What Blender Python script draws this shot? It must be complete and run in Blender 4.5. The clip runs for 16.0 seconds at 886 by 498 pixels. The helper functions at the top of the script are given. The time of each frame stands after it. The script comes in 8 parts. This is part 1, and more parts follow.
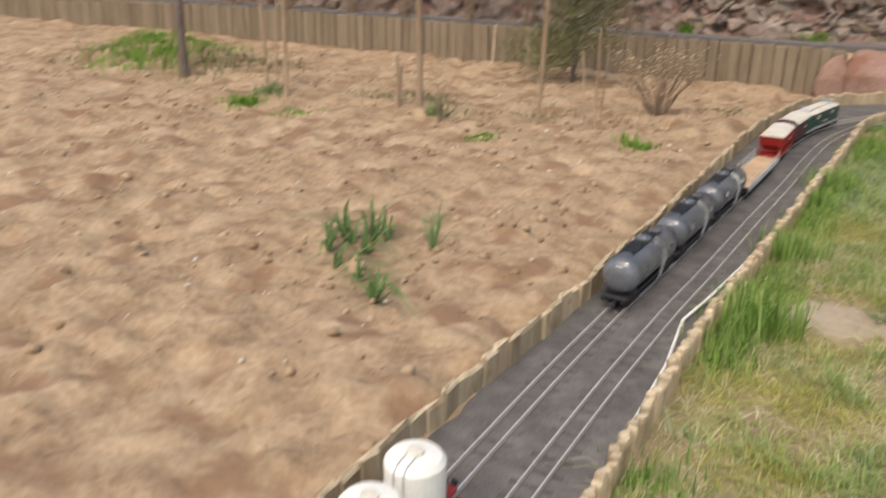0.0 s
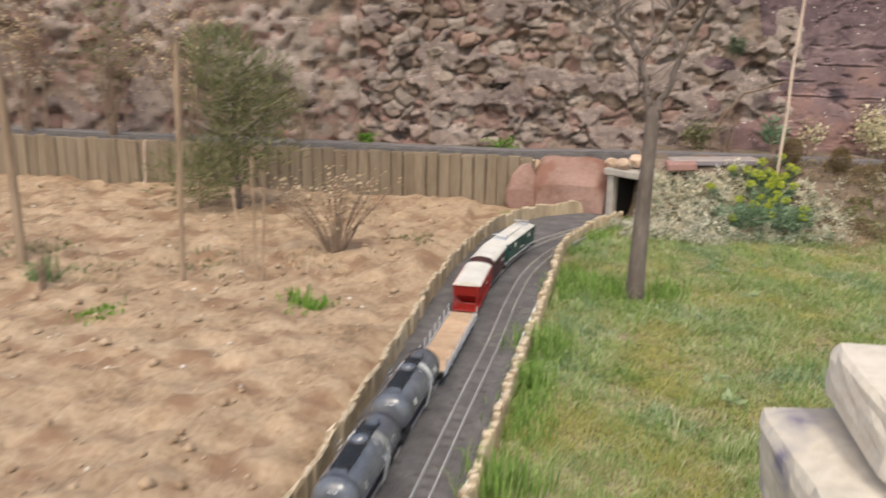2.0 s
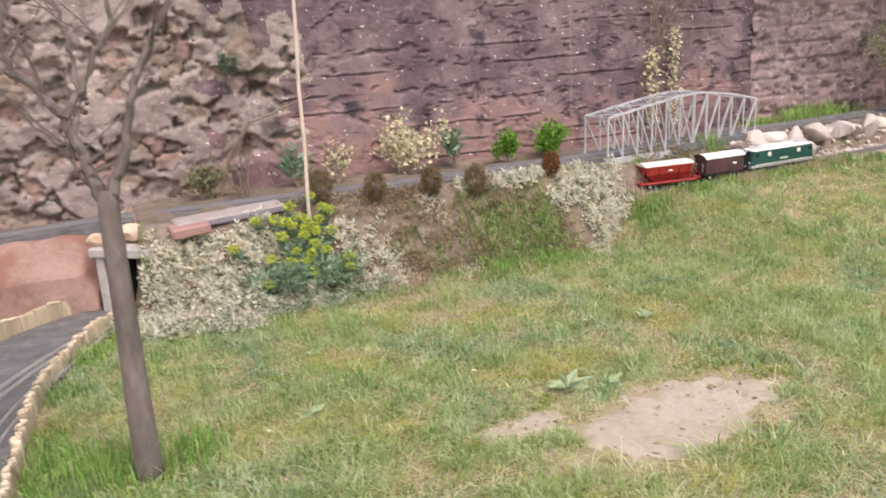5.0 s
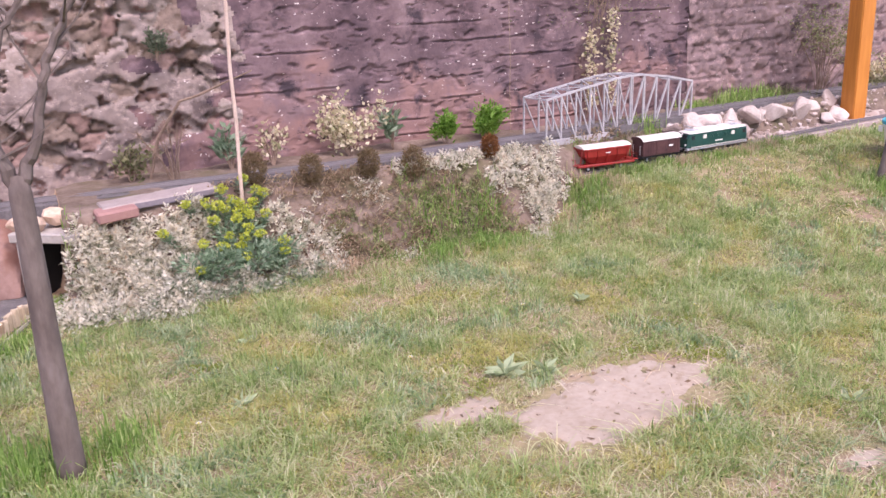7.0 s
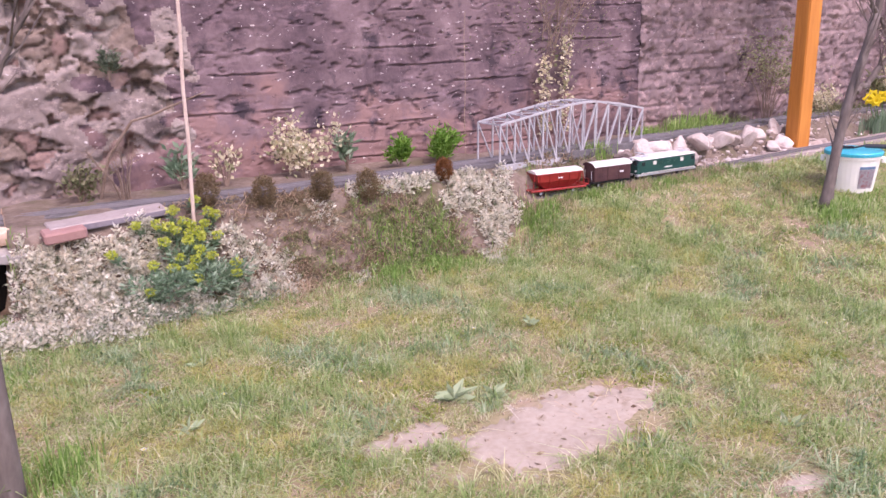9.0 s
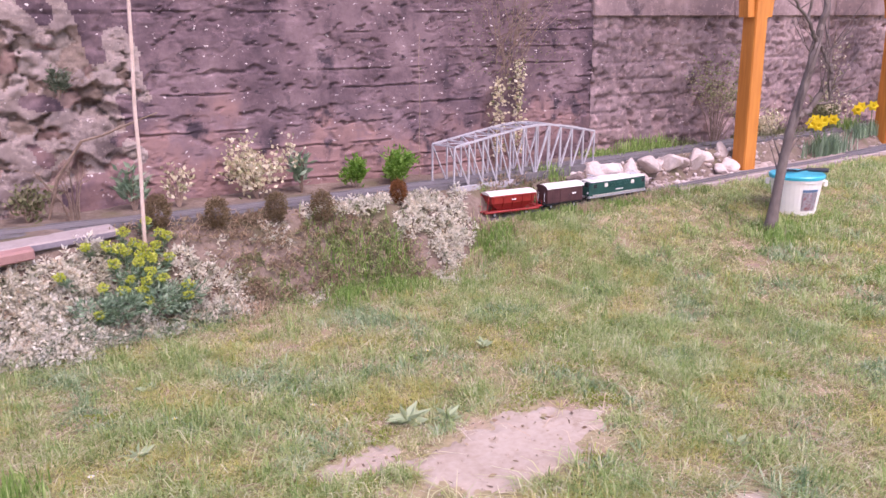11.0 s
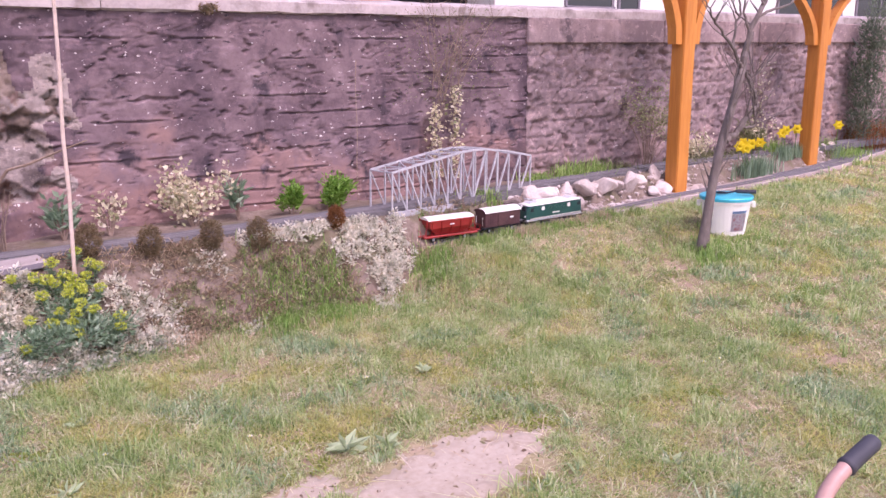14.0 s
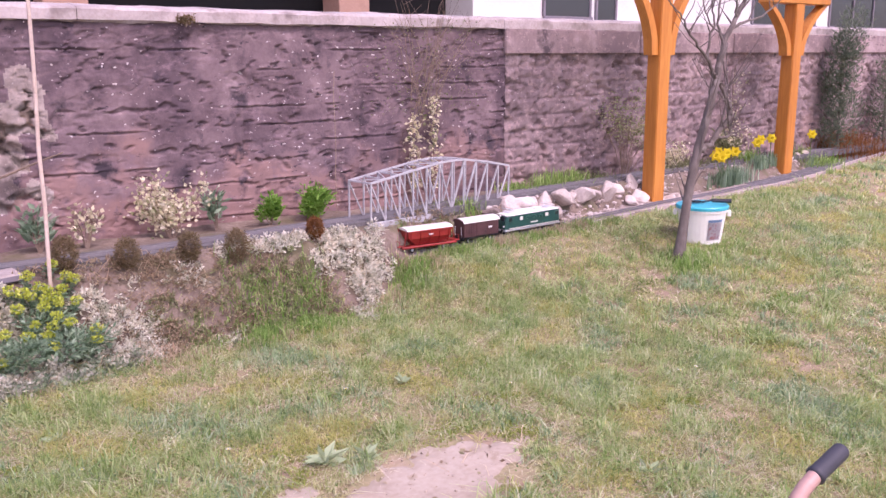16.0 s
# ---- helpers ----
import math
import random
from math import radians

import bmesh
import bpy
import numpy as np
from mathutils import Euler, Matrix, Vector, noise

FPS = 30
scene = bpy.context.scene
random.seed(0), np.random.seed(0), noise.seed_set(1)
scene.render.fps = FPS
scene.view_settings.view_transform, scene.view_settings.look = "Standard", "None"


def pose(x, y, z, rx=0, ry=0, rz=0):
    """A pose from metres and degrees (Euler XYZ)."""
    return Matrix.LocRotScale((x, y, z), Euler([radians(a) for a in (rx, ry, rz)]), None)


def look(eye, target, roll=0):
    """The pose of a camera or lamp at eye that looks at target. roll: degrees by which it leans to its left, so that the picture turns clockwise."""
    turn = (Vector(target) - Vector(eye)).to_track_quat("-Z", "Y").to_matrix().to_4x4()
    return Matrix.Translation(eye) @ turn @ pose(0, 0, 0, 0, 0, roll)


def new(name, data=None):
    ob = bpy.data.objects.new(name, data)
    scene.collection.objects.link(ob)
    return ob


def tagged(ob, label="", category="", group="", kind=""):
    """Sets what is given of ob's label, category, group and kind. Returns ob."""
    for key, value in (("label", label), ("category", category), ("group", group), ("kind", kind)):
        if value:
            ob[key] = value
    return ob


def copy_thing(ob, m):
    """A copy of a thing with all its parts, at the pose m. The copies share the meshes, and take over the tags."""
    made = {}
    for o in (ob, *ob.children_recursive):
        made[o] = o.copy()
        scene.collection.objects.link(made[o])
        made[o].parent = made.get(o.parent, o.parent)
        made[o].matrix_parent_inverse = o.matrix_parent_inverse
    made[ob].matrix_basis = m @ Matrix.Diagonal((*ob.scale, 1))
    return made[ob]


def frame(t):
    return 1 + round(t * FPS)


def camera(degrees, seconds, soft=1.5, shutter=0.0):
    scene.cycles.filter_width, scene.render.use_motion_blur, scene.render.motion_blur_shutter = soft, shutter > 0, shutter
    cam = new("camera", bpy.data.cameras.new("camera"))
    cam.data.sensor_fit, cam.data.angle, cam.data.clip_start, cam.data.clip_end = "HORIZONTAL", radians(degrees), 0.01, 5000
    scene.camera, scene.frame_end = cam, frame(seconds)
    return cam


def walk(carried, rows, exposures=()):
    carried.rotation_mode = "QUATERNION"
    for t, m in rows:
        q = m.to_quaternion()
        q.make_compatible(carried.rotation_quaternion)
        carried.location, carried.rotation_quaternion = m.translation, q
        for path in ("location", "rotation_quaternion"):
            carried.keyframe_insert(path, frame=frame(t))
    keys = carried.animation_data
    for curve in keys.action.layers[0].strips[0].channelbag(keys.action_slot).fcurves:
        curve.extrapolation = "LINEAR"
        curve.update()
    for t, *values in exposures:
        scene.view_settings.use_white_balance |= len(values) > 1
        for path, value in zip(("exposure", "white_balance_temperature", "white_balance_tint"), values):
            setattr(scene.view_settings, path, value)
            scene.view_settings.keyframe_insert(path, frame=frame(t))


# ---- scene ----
cam = camera(55.2, 16.0, shutter=0.5)
PATH = [
    (0, (1.231, -2.407, 1.072), (0.347, -0.76, 0.362), 0.9),
    (0.2, (1.189, -2.333, 1.081), (0.381, -0.625, 0.424), 0.9),
    (0.5, (1.147, -2.195, 1.1), (0.45, -0.419, 0.499), 0.7),
    (1, (1.051, -1.977, 1.12), (0.515, -0.132, 0.565), 1.1),
    (1.5, (1.07, -1.635, 1.123), (0.638, 0.241, 0.584), 1.2),
    (2, (1.119, -1.298, 1.162), (0.821, 0.609, 0.639), 1.2),
    (2.3, (1.081, -1.107, 1.181), (0.897, 0.817, 0.668), 1.0),
    (2.5, (1.096, -0.974, 1.193), (0.976, 0.954, 0.673), 0.6),
    (3, (1.16, -0.691, 1.194), (1.198, 1.233, 0.649), -1.2),
    (3.5, (1.227, -0.467, 1.22), (1.45, 1.442, 0.667), -3.0),
    (4, (1.23, -0.277, 1.243), (1.697, 1.605, 0.754), -3.7),
    (4.5, (1.33, -0.142, 1.23), (1.949, 1.693, 0.73), -3.9),
    (5, (1.414, -0.06, 1.222), (2.122, 1.733, 0.687), -3.5),
    (5.2, (1.44, -0.039, 1.216), (2.165, 1.739, 0.656), -3.5),
    (7.3, (1.464, -0.024, 1.232), (2.297, 1.698, 0.645), -2.3),
    (7.5, (1.469, -0.03, 1.237), (2.31, 1.689, 0.654), -2.1),
    (8, (1.474, -0.032, 1.237), (2.341, 1.678, 0.668), -1.8),
    (8.5, (1.474, -0.043, 1.247), (2.365, 1.657, 0.687), -1.6),
    (9, (1.473, -0.048, 1.255), (2.39, 1.643, 0.704), -1.3),
    (11.5, (1.476, -0.068, 1.279), (2.507, 1.571, 0.78), -0.4),
    (12, (1.488, -0.063, 1.269), (2.538, 1.569, 0.783), -0.4),
    (12.5, (1.487, -0.066, 1.273), (2.559, 1.553, 0.795), -0.4),
    (13, (1.485, -0.067, 1.279), (2.58, 1.538, 0.807), -0.3),
    (13.5, (1.487, -0.076, 1.284), (2.602, 1.518, 0.819), -0.3),
    (14, (1.489, -0.079, 1.282), (2.621, 1.504, 0.825), -0.4),
    (14.5, (1.489, -0.085, 1.284), (2.637, 1.49, 0.833), -0.4),
    (15, (1.489, -0.088, 1.291), (2.648, 1.479, 0.844), -0.4),
    (15.5, (1.489, -0.093, 1.291), (2.656, 1.471, 0.85), -0.4),
    (16, (1.489, -0.093, 1.295), (2.661, 1.466, 0.857), -0.4),
]
EXPOSURES = [(0, 0.60, 7550, 8), (1.5, 0.73, 7300, 8), (2.7, 0.72, 7100, 7), (3.5, 1.0, 7000, 7), (5, 1.06, 6800, 13), (7.3, 1.14, 6360, 34), (16, 1.12, 6220, 44)]
walk(cam, [(t, look(eye, target, roll)) for t, eye, target, roll in PATH], EXPOSURES)

# ---- sky and sun ----
world = bpy.data.worlds.new("sky")
scene.world = world
world.use_nodes = True
wn = world.node_tree.nodes
sky = wn.new("ShaderNodeTexSky")
sky.sky_type, sky.sun_disc = "NISHITA", False
sky.sun_elevation, sky.sun_rotation = radians(52), radians(200)
sky.air_density, sky.dust_density = 1.0, 2.5
world.node_tree.links.new(sky.outputs[0], wn["Background"].inputs[0])
wn["Background"].inputs[1].default_value = 0.14
sun = new("sun", bpy.data.lights.new("sun", "SUN"))
sun.data.energy, sun.data.angle, sun.data.color = 1.5, radians(12), (1.0, 0.95, 0.88)
sun.matrix_world = look((0, 0, 0), (-0.45, 1.0, -1.7))


# ---- materials ----
def shade(name, colours, scale=8.0, rough=0.85, bump=0.3, fine=60.0, metal=0.0, spots=None, stretch=(1, 1, 1), depth=0.01, by_object=0.0, spec=0.35):
    """A worn surface: two scales of noise between the given colours, optional stains, relief."""
    mat = bpy.data.materials.new(name)
    mat.use_nodes = True
    nt, N, L = mat.node_tree, mat.node_tree.nodes, mat.node_tree.links.new
    b = N["Principled BSDF"]
    b.inputs["Roughness"].default_value, b.inputs["Metallic"].default_value = rough, metal
    b.inputs["Specular IOR Level"].default_value = spec
    geo = N.new("ShaderNodeNewGeometry")
    mp = N.new("ShaderNodeMapping")
    mp.inputs["Scale"].default_value = stretch
    L(geo.outputs["Position"], mp.inputs["Vector"])
    n1 = N.new("ShaderNodeTexNoise")
    n1.inputs["Scale"].default_value, n1.inputs["Detail"].default_value, n1.inputs["Roughness"].default_value = scale, 6, 0.62
    n2 = N.new("ShaderNodeTexNoise")
    n2.inputs["Scale"].default_value, n2.inputs["Detail"].default_value = fine, 4
    for n in (n1, n2):
        L(mp.outputs[0], n.inputs["Vector"])
    mix = N.new("ShaderNodeMix")
    mix.inputs[0].default_value = 0.35
    L(n1.outputs[0], mix.inputs[2]), L(n2.outputs[0], mix.inputs[3])
    ramp = N.new("ShaderNodeValToRGB")
    el = ramp.color_ramp.elements
    while len(el) < len(colours):
        el.new(0.5)
    for i, c in enumerate(colours):
        el[i].position = 0.33 + 0.34 * i / max(1, len(colours) - 1)
        el[i].color = (*c, 1)
    L(mix.outputs[0], ramp.inputs[0])
    out = ramp.outputs[0]
    if spots:
        col, sc, amount = spots
        n3 = N.new("ShaderNodeTexNoise")
        n3.inputs["Scale"].default_value, n3.inputs["Detail"].default_value = sc, 8
        L(geo.outputs["Position"], n3.inputs["Vector"])
        r3 = N.new("ShaderNodeValToRGB")
        r3.color_ramp.elements[0].position, r3.color_ramp.elements[1].position = 1 - amount - 0.06, 1 - amount + 0.06
        L(n3.outputs[0], r3.inputs[0])
        m3 = N.new("ShaderNodeMix")
        m3.data_type = "RGBA"
        m3.inputs[7].default_value = (*col, 1)
        L(r3.outputs[0], m3.inputs[0]), L(out, m3.inputs[6])
        out = m3.outputs[2]
    if by_object:
        info = N.new("ShaderNodeObjectInfo")
        hsv = N.new("ShaderNodeHueSaturation")
        mr = N.new("ShaderNodeMapRange")
        mr.inputs[3].default_value, mr.inputs[4].default_value = 1 - by_object, 1 + by_object
        L(info.outputs["Random"], mr.inputs[0]), L(mr.outputs[0], hsv.inputs["Value"]), L(out, hsv.inputs["Color"])
        out = hsv.outputs[0]
    L(out, b.inputs["Base Color"])
    if bump:
        bp = N.new("ShaderNodeBump")
        bp.inputs["Strength"].default_value, bp.inputs["Distance"].default_value = bump, depth
        L(mix.outputs[0], bp.inputs["Height"]), L(bp.outputs[0], b.inputs["Normal"])
    return mat


def plain(name, col, rough=0.5, metal=0.0, vary=0.12, spec=0.4):
    a = tuple(c * (1 - vary) for c in col)
    c2 = tuple(min(1, c * (1 + vary)) for c in col)
    return shade(name, [a, col, c2], scale=14, rough=rough, bump=0.08, fine=120, metal=metal, depth=0.002, spec=spec)


M = {}
M["soil"] = shade("soil", [(0.17, 0.112, 0.068), (0.30, 0.206, 0.132), (0.40, 0.288, 0.19), (0.47, 0.355, 0.25)], 5.0, 0.95, 0.9, 42, depth=0.02, spots=((0.24, 0.145, 0.09), 5.5, 0.42))
M["turf"] = shade("turf", [(0.147, 0.131, 0.060), (0.234, 0.202, 0.099), (0.321, 0.262, 0.147), (0.408, 0.317, 0.225)], 7, 0.95, 0.9, 48, depth=0.015, spots=((0.329, 0.234, 0.164), 4.5, 0.42))
M["bare"] = shade("bare_earth", [(0.30, 0.235, 0.17), (0.385, 0.31, 0.238), (0.44, 0.365, 0.288)], 6, 0.95, 0.5, 50, depth=0.01, spots=((0.30, 0.23, 0.16), 14, 0.36))
M["bed"] = shade("bed_earth", [(0.106, 0.076, 0.056), (0.180, 0.134, 0.103), (0.264, 0.202, 0.162)], 9, 0.95, 0.9, 50, depth=0.02, spots=((0.132, 0.110, 0.065), 6, 0.42))
M["mortar"] = shade("mortar", [(0.10, 0.08, 0.07), (0.19, 0.155, 0.135), (0.28, 0.235, 0.205)], 5, 0.95, 0.9, 38, depth=0.03)
M["ballast"] = shade("ballast", [(0.075, 0.068, 0.068), (0.125, 0.115, 0.115), (0.19, 0.175, 0.17)], 12, 0.95, 0.9, 160, depth=0.006)


M["gravel"] = shade("pink_gravel", [(0.20, 0.155, 0.135), (0.30, 0.24, 0.21), (0.40, 0.33, 0.295)], 14, 0.95, 0.9, 130, depth=0.008)


# ---- building blocks ----
def finish(name, bm, mat, parent=None, label="", smooth=False):
    me = bpy.data.meshes.new(name)
    bm.normal_update()
    bm.to_mesh(me)
    bm.free()
    if mat:
        for m in (mat if isinstance(mat, (list, tuple)) else [mat]):
            me.materials.append(m)
    if smooth:
        for p in me.polygons:
            p.use_smooth = True
    ob = new(name, me)
    if parent is not None:
        ob.parent = parent
    if label:
        ob["label"] = label
    return ob


def part(name, bm, mat, parent, label="", smooth=False):
    return finish(name, bm, mat, parent, label, smooth)


def thing(name, label, category, at=(0, 0, 0), turn=0.0, group="", kind="", matrix=None):
    ob = new(name)
    ob.empty_display_size = 0.05
    ob.matrix_world = matrix if matrix is not None else pose(*at, 0, 0, turn)
    return tagged(ob, label, category, group, kind)


def box(bm, lo, hi, bevel=0.0, segs=1):
    r = bmesh.ops.create_cube(bm, size=1.0)
    c = [(a + b) / 2 for a, b in zip(lo, hi)]
    s = [abs(b - a) for a, b in zip(lo, hi)]
    for v in r["verts"]:
        v.co = Vector((c[i] + v.co[i] * s[i] for i in range(3)))
    if bevel:
        es = list({e for v in r["verts"] for e in v.link_edges})
        bmesh.ops.bevel(bm, geom=es, offset=bevel, segments=segs, affect="EDGES")
    return r


def tube(bm, pts, radii, sides=8, cap=True):
    """A tapered tube along points."""
    pts = [Vector(p) for p in pts]
    if not isinstance(radii, (list, tuple)):
        radii = [radii] * len(pts)
    rings = []
    side = None
    for i, p in enumerate(pts):
        d = (pts[min(i + 1, len(pts) - 1)] - pts[max(i - 1, 0)]).normalized()
        if side is None:
            side = d.orthogonal().normalized()
        side = (side - d * side.dot(d)).normalized()
        up = d.cross(side)
        rings.append([bm.verts.new(p + (side * math.cos(a) + up * math.sin(a)) * radii[i]) for a in (2 * math.pi * k / sides for k in range(sides))])
    for a, b in zip(rings, rings[1:]):
        for k in range(sides):
            bm.faces.new((a[k], a[(k + 1) % sides], b[(k + 1) % sides], b[k]))
    if cap:
        bm.faces.new(rings[0][::-1])
        bm.faces.new(rings[-1])


def rock_mesh(bm, centre, size, rng, rough=0.18, subdiv=2, block=0.0, turn=None):
    """An angular stone: a ball cut and pushed by noise."""
    r = bmesh.ops.create_icosphere(bm, subdivisions=subdiv, radius=1.0)
    off = Vector((rng.uniform(-50, 50), rng.uniform(-50, 50), rng.uniform(-50, 50)))
    cuts = []
    for _ in range(7):
        n = Vector((rng.gauss(0, 1), rng.gauss(0, 1), rng.gauss(0, 1))).normalized()
        cuts.append((n, rng.uniform(0.6, 0.85) + 0.12 * (block > 0)))
    rot = Euler((rng.uniform(-.3, .3), rng.uniform(-.3, .3), rng.uniform(0, 6.3) if turn is None else turn)).to_matrix()
    for v in r["verts"]:
        p = v.co.copy()
        if block:
            p /= (abs(p.x) ** block + abs(p.y) ** block + abs(p.z) ** block) ** (1 / block)
        for n, d in cuts:
            e = p.dot(n) - d
            if e > 0:
                p -= n * e * 0.92
        p *= 1 + rough * noise.noise(p * 2.2 + off) + rough * 0.4 * noise.noise(p * 5 + off)
        p = Vector((p[i] * size[i] for i in range(3)))
        v.co = Vector(centre) + rot @ p
    return r


def smooth(a, b, v):
    t = max(0.0, min(1.0, (v - a) / (b - a)))
    return t * t * (3 - 2 * t)


def bend(keys, v):
    """Straight pieces between (v, value) keys."""
    if v <= keys[0][0]:
        return keys[0][1]
    for (a, p), (b, q) in zip(keys, keys[1:]):
        if v <= b:
            return p + (q - p) * (v - a) / (b - a)
    return keys[-1][1]


# ---- plan ----
WALL_Y, WALL_TOP, LEDGE = 4.44, 1.50, 0.39
KERB_L = [(0.40, -3.2), (0.43, -1.2), (0.49, -0.2), (0.52, 0.8), (0.535, 1.6), (0.555, 2.3), (0.60, 2.85), (0.68, 3.3), (0.84, 3.66), (1.05, 3.87), (1.30, 4.0)]
KERB_R = [(0.80, -3.2), (0.85, -1.0), (0.865, -0.2), (0.91, 0.5), (0.955, 1.2), (1.0, 1.8), (1.04, 2.4), (1.075, 2.95), (1.17, 3.3), (1.28, 3.58), (1.40, 3.74)]
LOWER = [(4.00, 3.80, 0.20), (4.65, 3.75, 0.215), (5.6, 3.77, 0.24), (6.45, 3.79, 0.265), (7.1, 3.79, 0.27), (8.3, 3.84, 0.30), (9.35, 4.05, 0.315), (10.5, 4.22, 0.33)]
UPPER_Y = [(-9, 4.27), (1.2, 4.27), (2.2, 3.97), (2.8, 3.93), (3.9, 3.98), (5.2, 4.10), (6.0, 4.18), (7.0, 4.24), (14, 4.26)]


def lawn(x, y):
    """Height of the grass: it climbs gently to the east."""
    return 0.20 * smooth(3.6, 6.6, x) * smooth(0.5, 3.6, y) + 0.02 * noise.noise(Vector((x * 0.9, y * 0.9, 0)))


def ground_height(x, y):
    z = lawn(x, y) if x > 0.7 else 0.0
    if x < 0.5:
        z = 0.03 + 0.035 * noise.noise(Vector((x * 1.7, y * 1.7, 3))) + 0.026 * noise.noise(Vector((x * 6, y * 6, 5))) + 0.034 * noise.noise(Vector((x * 14, y * 14, 8)))
        z *= smooth(0.5, 0.38, x) if y < 3.0 else 1
        z += 0.16 * math.exp(-((x + 4.0) ** 2 / 0.5 + (y - 2.6) ** 2 / 0.25))
    if x <= 0.9:
        if y > 4.13:
            z = 0.30
    elif x <= 1.5:
        z = max(z, 0.27 * smooth(4.0, 4.12, y))
    else:
        edge = bend([(1.5, 3.62), (2.7, 3.58), (3.7, 3.55), (4.1, 3.66), (4.4, 3.80), (5.1, 3.84), (5.5, 3.90), (8.3, 3.95), (9.35, 4.18), (14, 4.4)], x)
        top = bend([(1.5, 3.82), (2.7, 3.84), (3.7, 3.84), (4.1, 3.88), (4.4, 3.96), (5.1, 4.0), (5.5, 4.06), (8.3, 4.12), (9.35, 4.32), (14, 4.5)], x)
        k = smooth(edge - 0.06, top, y)
        dip = 0.02 * smooth(3.95, 4.15, x) * smooth(5.25, 5.0, x)
        z = max(z, z + (LEDGE - dip - z) * k)
        z += 0.02 * k * noise.noise(Vector((x * 5, y * 5, 1)))
        rail = bend([(p[0], p[2]) for p in LOWER], x) - 0.012
        if x > 3.7:
            z = z + (max(z, rail) - z) * smooth(3.7, 4.3, x) * smooth(2.9, 3.6, y)
    if y > WALL_Y + 0.1:
        z = 0.3
    return z


def spaced(a, b, n):
    return [a + (b - a) * i / n for i in range(n + 1)]


gx = [-80, -40, -20, -12] + spaced(-8, -3.1, 40) + spaced(-3, 4.4, 210) + spaced(4.5, 9, 90) + spaced(9.2, 15, 24) + [20, 40, 80]
gy = [-80, -40, -20, -10] + spaced(-6, -2.6, 24) + spaced(-2.5, 4.5, 200) + [5, 7, 10, 20, 40, 80]
bm = bmesh.new()
grid = [[bm.verts.new((x, y, ground_height(x, y))) for y in gy] for x in gx]
for i in range(len(gx) - 1):
    for j in range(len(gy) - 1):
        f = bm.faces.new((grid[i][j], grid[i + 1][j], grid[i + 1][j + 1], grid[i][j + 1]))
        x, y = (gx[i] + gx[i + 1]) / 2, (gy[j] + gy[j + 1]) / 2
        on_bed = x > 1.45 and y > bend([(1.45, 3.60), (3.7, 3.55), (4.1, 3.66), (4.4, 3.88), (8.3, 3.92), (9.35, 4.12), (14, 4.3)], x)
        f.material_index = 0 if x < 0.66 or (y > 3.95 and x < 1.5) else (2 if on_bed else 1)
ground = tagged(finish("ground", bm, [M["soil"], M["turf"], M["bed"]], smooth=True), "garden ground of bare dug soil and patchy lawn", "ground", kind="structure")


def strip(name, left, right, z, mat, label, category, thick=0.03):
    """A level band between two lines of the plan."""
    bm = bmesh.new()
    rows = []
    for (x0, y0), (x1, y1) in zip(left, right):
        za, zb = (z(x0, y0), z(x1, y1)) if callable(z) else (z, z)
        rows.append([bm.verts.new(p) for p in ((x0, y0, za - thick), (x0, y0, za), (x1, y1, zb), (x1, y1, zb - thick))])
    for a, b in zip(rows, rows[1:]):
        for k in range(4):
            bm.faces.new((a[k], b[k], b[(k + 1) % 4], a[(k + 1) % 4]))
    bm.faces.new(rows[0][::-1]), bm.faces.new(rows[-1])
    bmesh.ops.recalc_face_normals(bm, faces=bm.faces)
    return tagged(finish(name, bm, mat), label, category, kind="structure")


def resample(line, step):
    line = [Vector(p) for p in line]
    out, carry = [line[0]], 0.0
    for a, b in zip(line, line[1:]):
        length = (b - a).length
        t = step - carry
        while t < length:
            out.append(a + (b - a) * (t / length))
            t += step
        carry = length - (t - step)
    out.append(line[-1])
    return out


def curve_line(line, step):
    """Smoothed line through plan points."""
    pts = [Vector(p) for p in line]
    out = []
    for i in range(len(pts) - 1):
        p0, p1, p2, p3 = pts[max(i - 1, 0)], pts[i], pts[i + 1], pts[min(i + 2, len(pts) - 1)]
        for k in range(12):
            t = k / 12
            out.append(0.5 * ((2 * p1) + (p2 - p0) * t + (2 * p0 - 5 * p1 + 4 * p2 - p3) * t * t + (3 * p1 - p0 - 3 * p2 + p3) * t ** 3))
    out.append(pts[-1])
    return resample(out, step)


def even(line, n):
    pts = curve_line(line, 0.01)
    return [pts[round(i * (len(pts) - 1) / n)] for i in range(n + 1)]


kl, kr = even(KERB_L, 90), even(KERB_R, 90)
strip("track_bed_south", [(p.x, p.y) for p in kl], [(p.x, p.y) for p in kr], 0.014, M["ballast"], "dark grey rolled track bed of the garden railway", "track bed")
low = curve_line(LOWER, 0.1)
strip("track_bed_lower", [(p.x, p.y + bend([(4.0, 0.05), (5.4, 0.05), (6.2, 0.12)], p.x)) for p in low if p.x < 7.6], [(p.x, p.y - bend([(4.0, 0.05), (5.4, 0.05), (6.0, 0.09)], p.x)) for p in low if p.x < 7.6], lambda x, y: bend([(p[0], p[2]) for p in LOWER], x), M["gravel"], "pinkish grey gravel track bed beside the lawn", "track bed", 0.05)
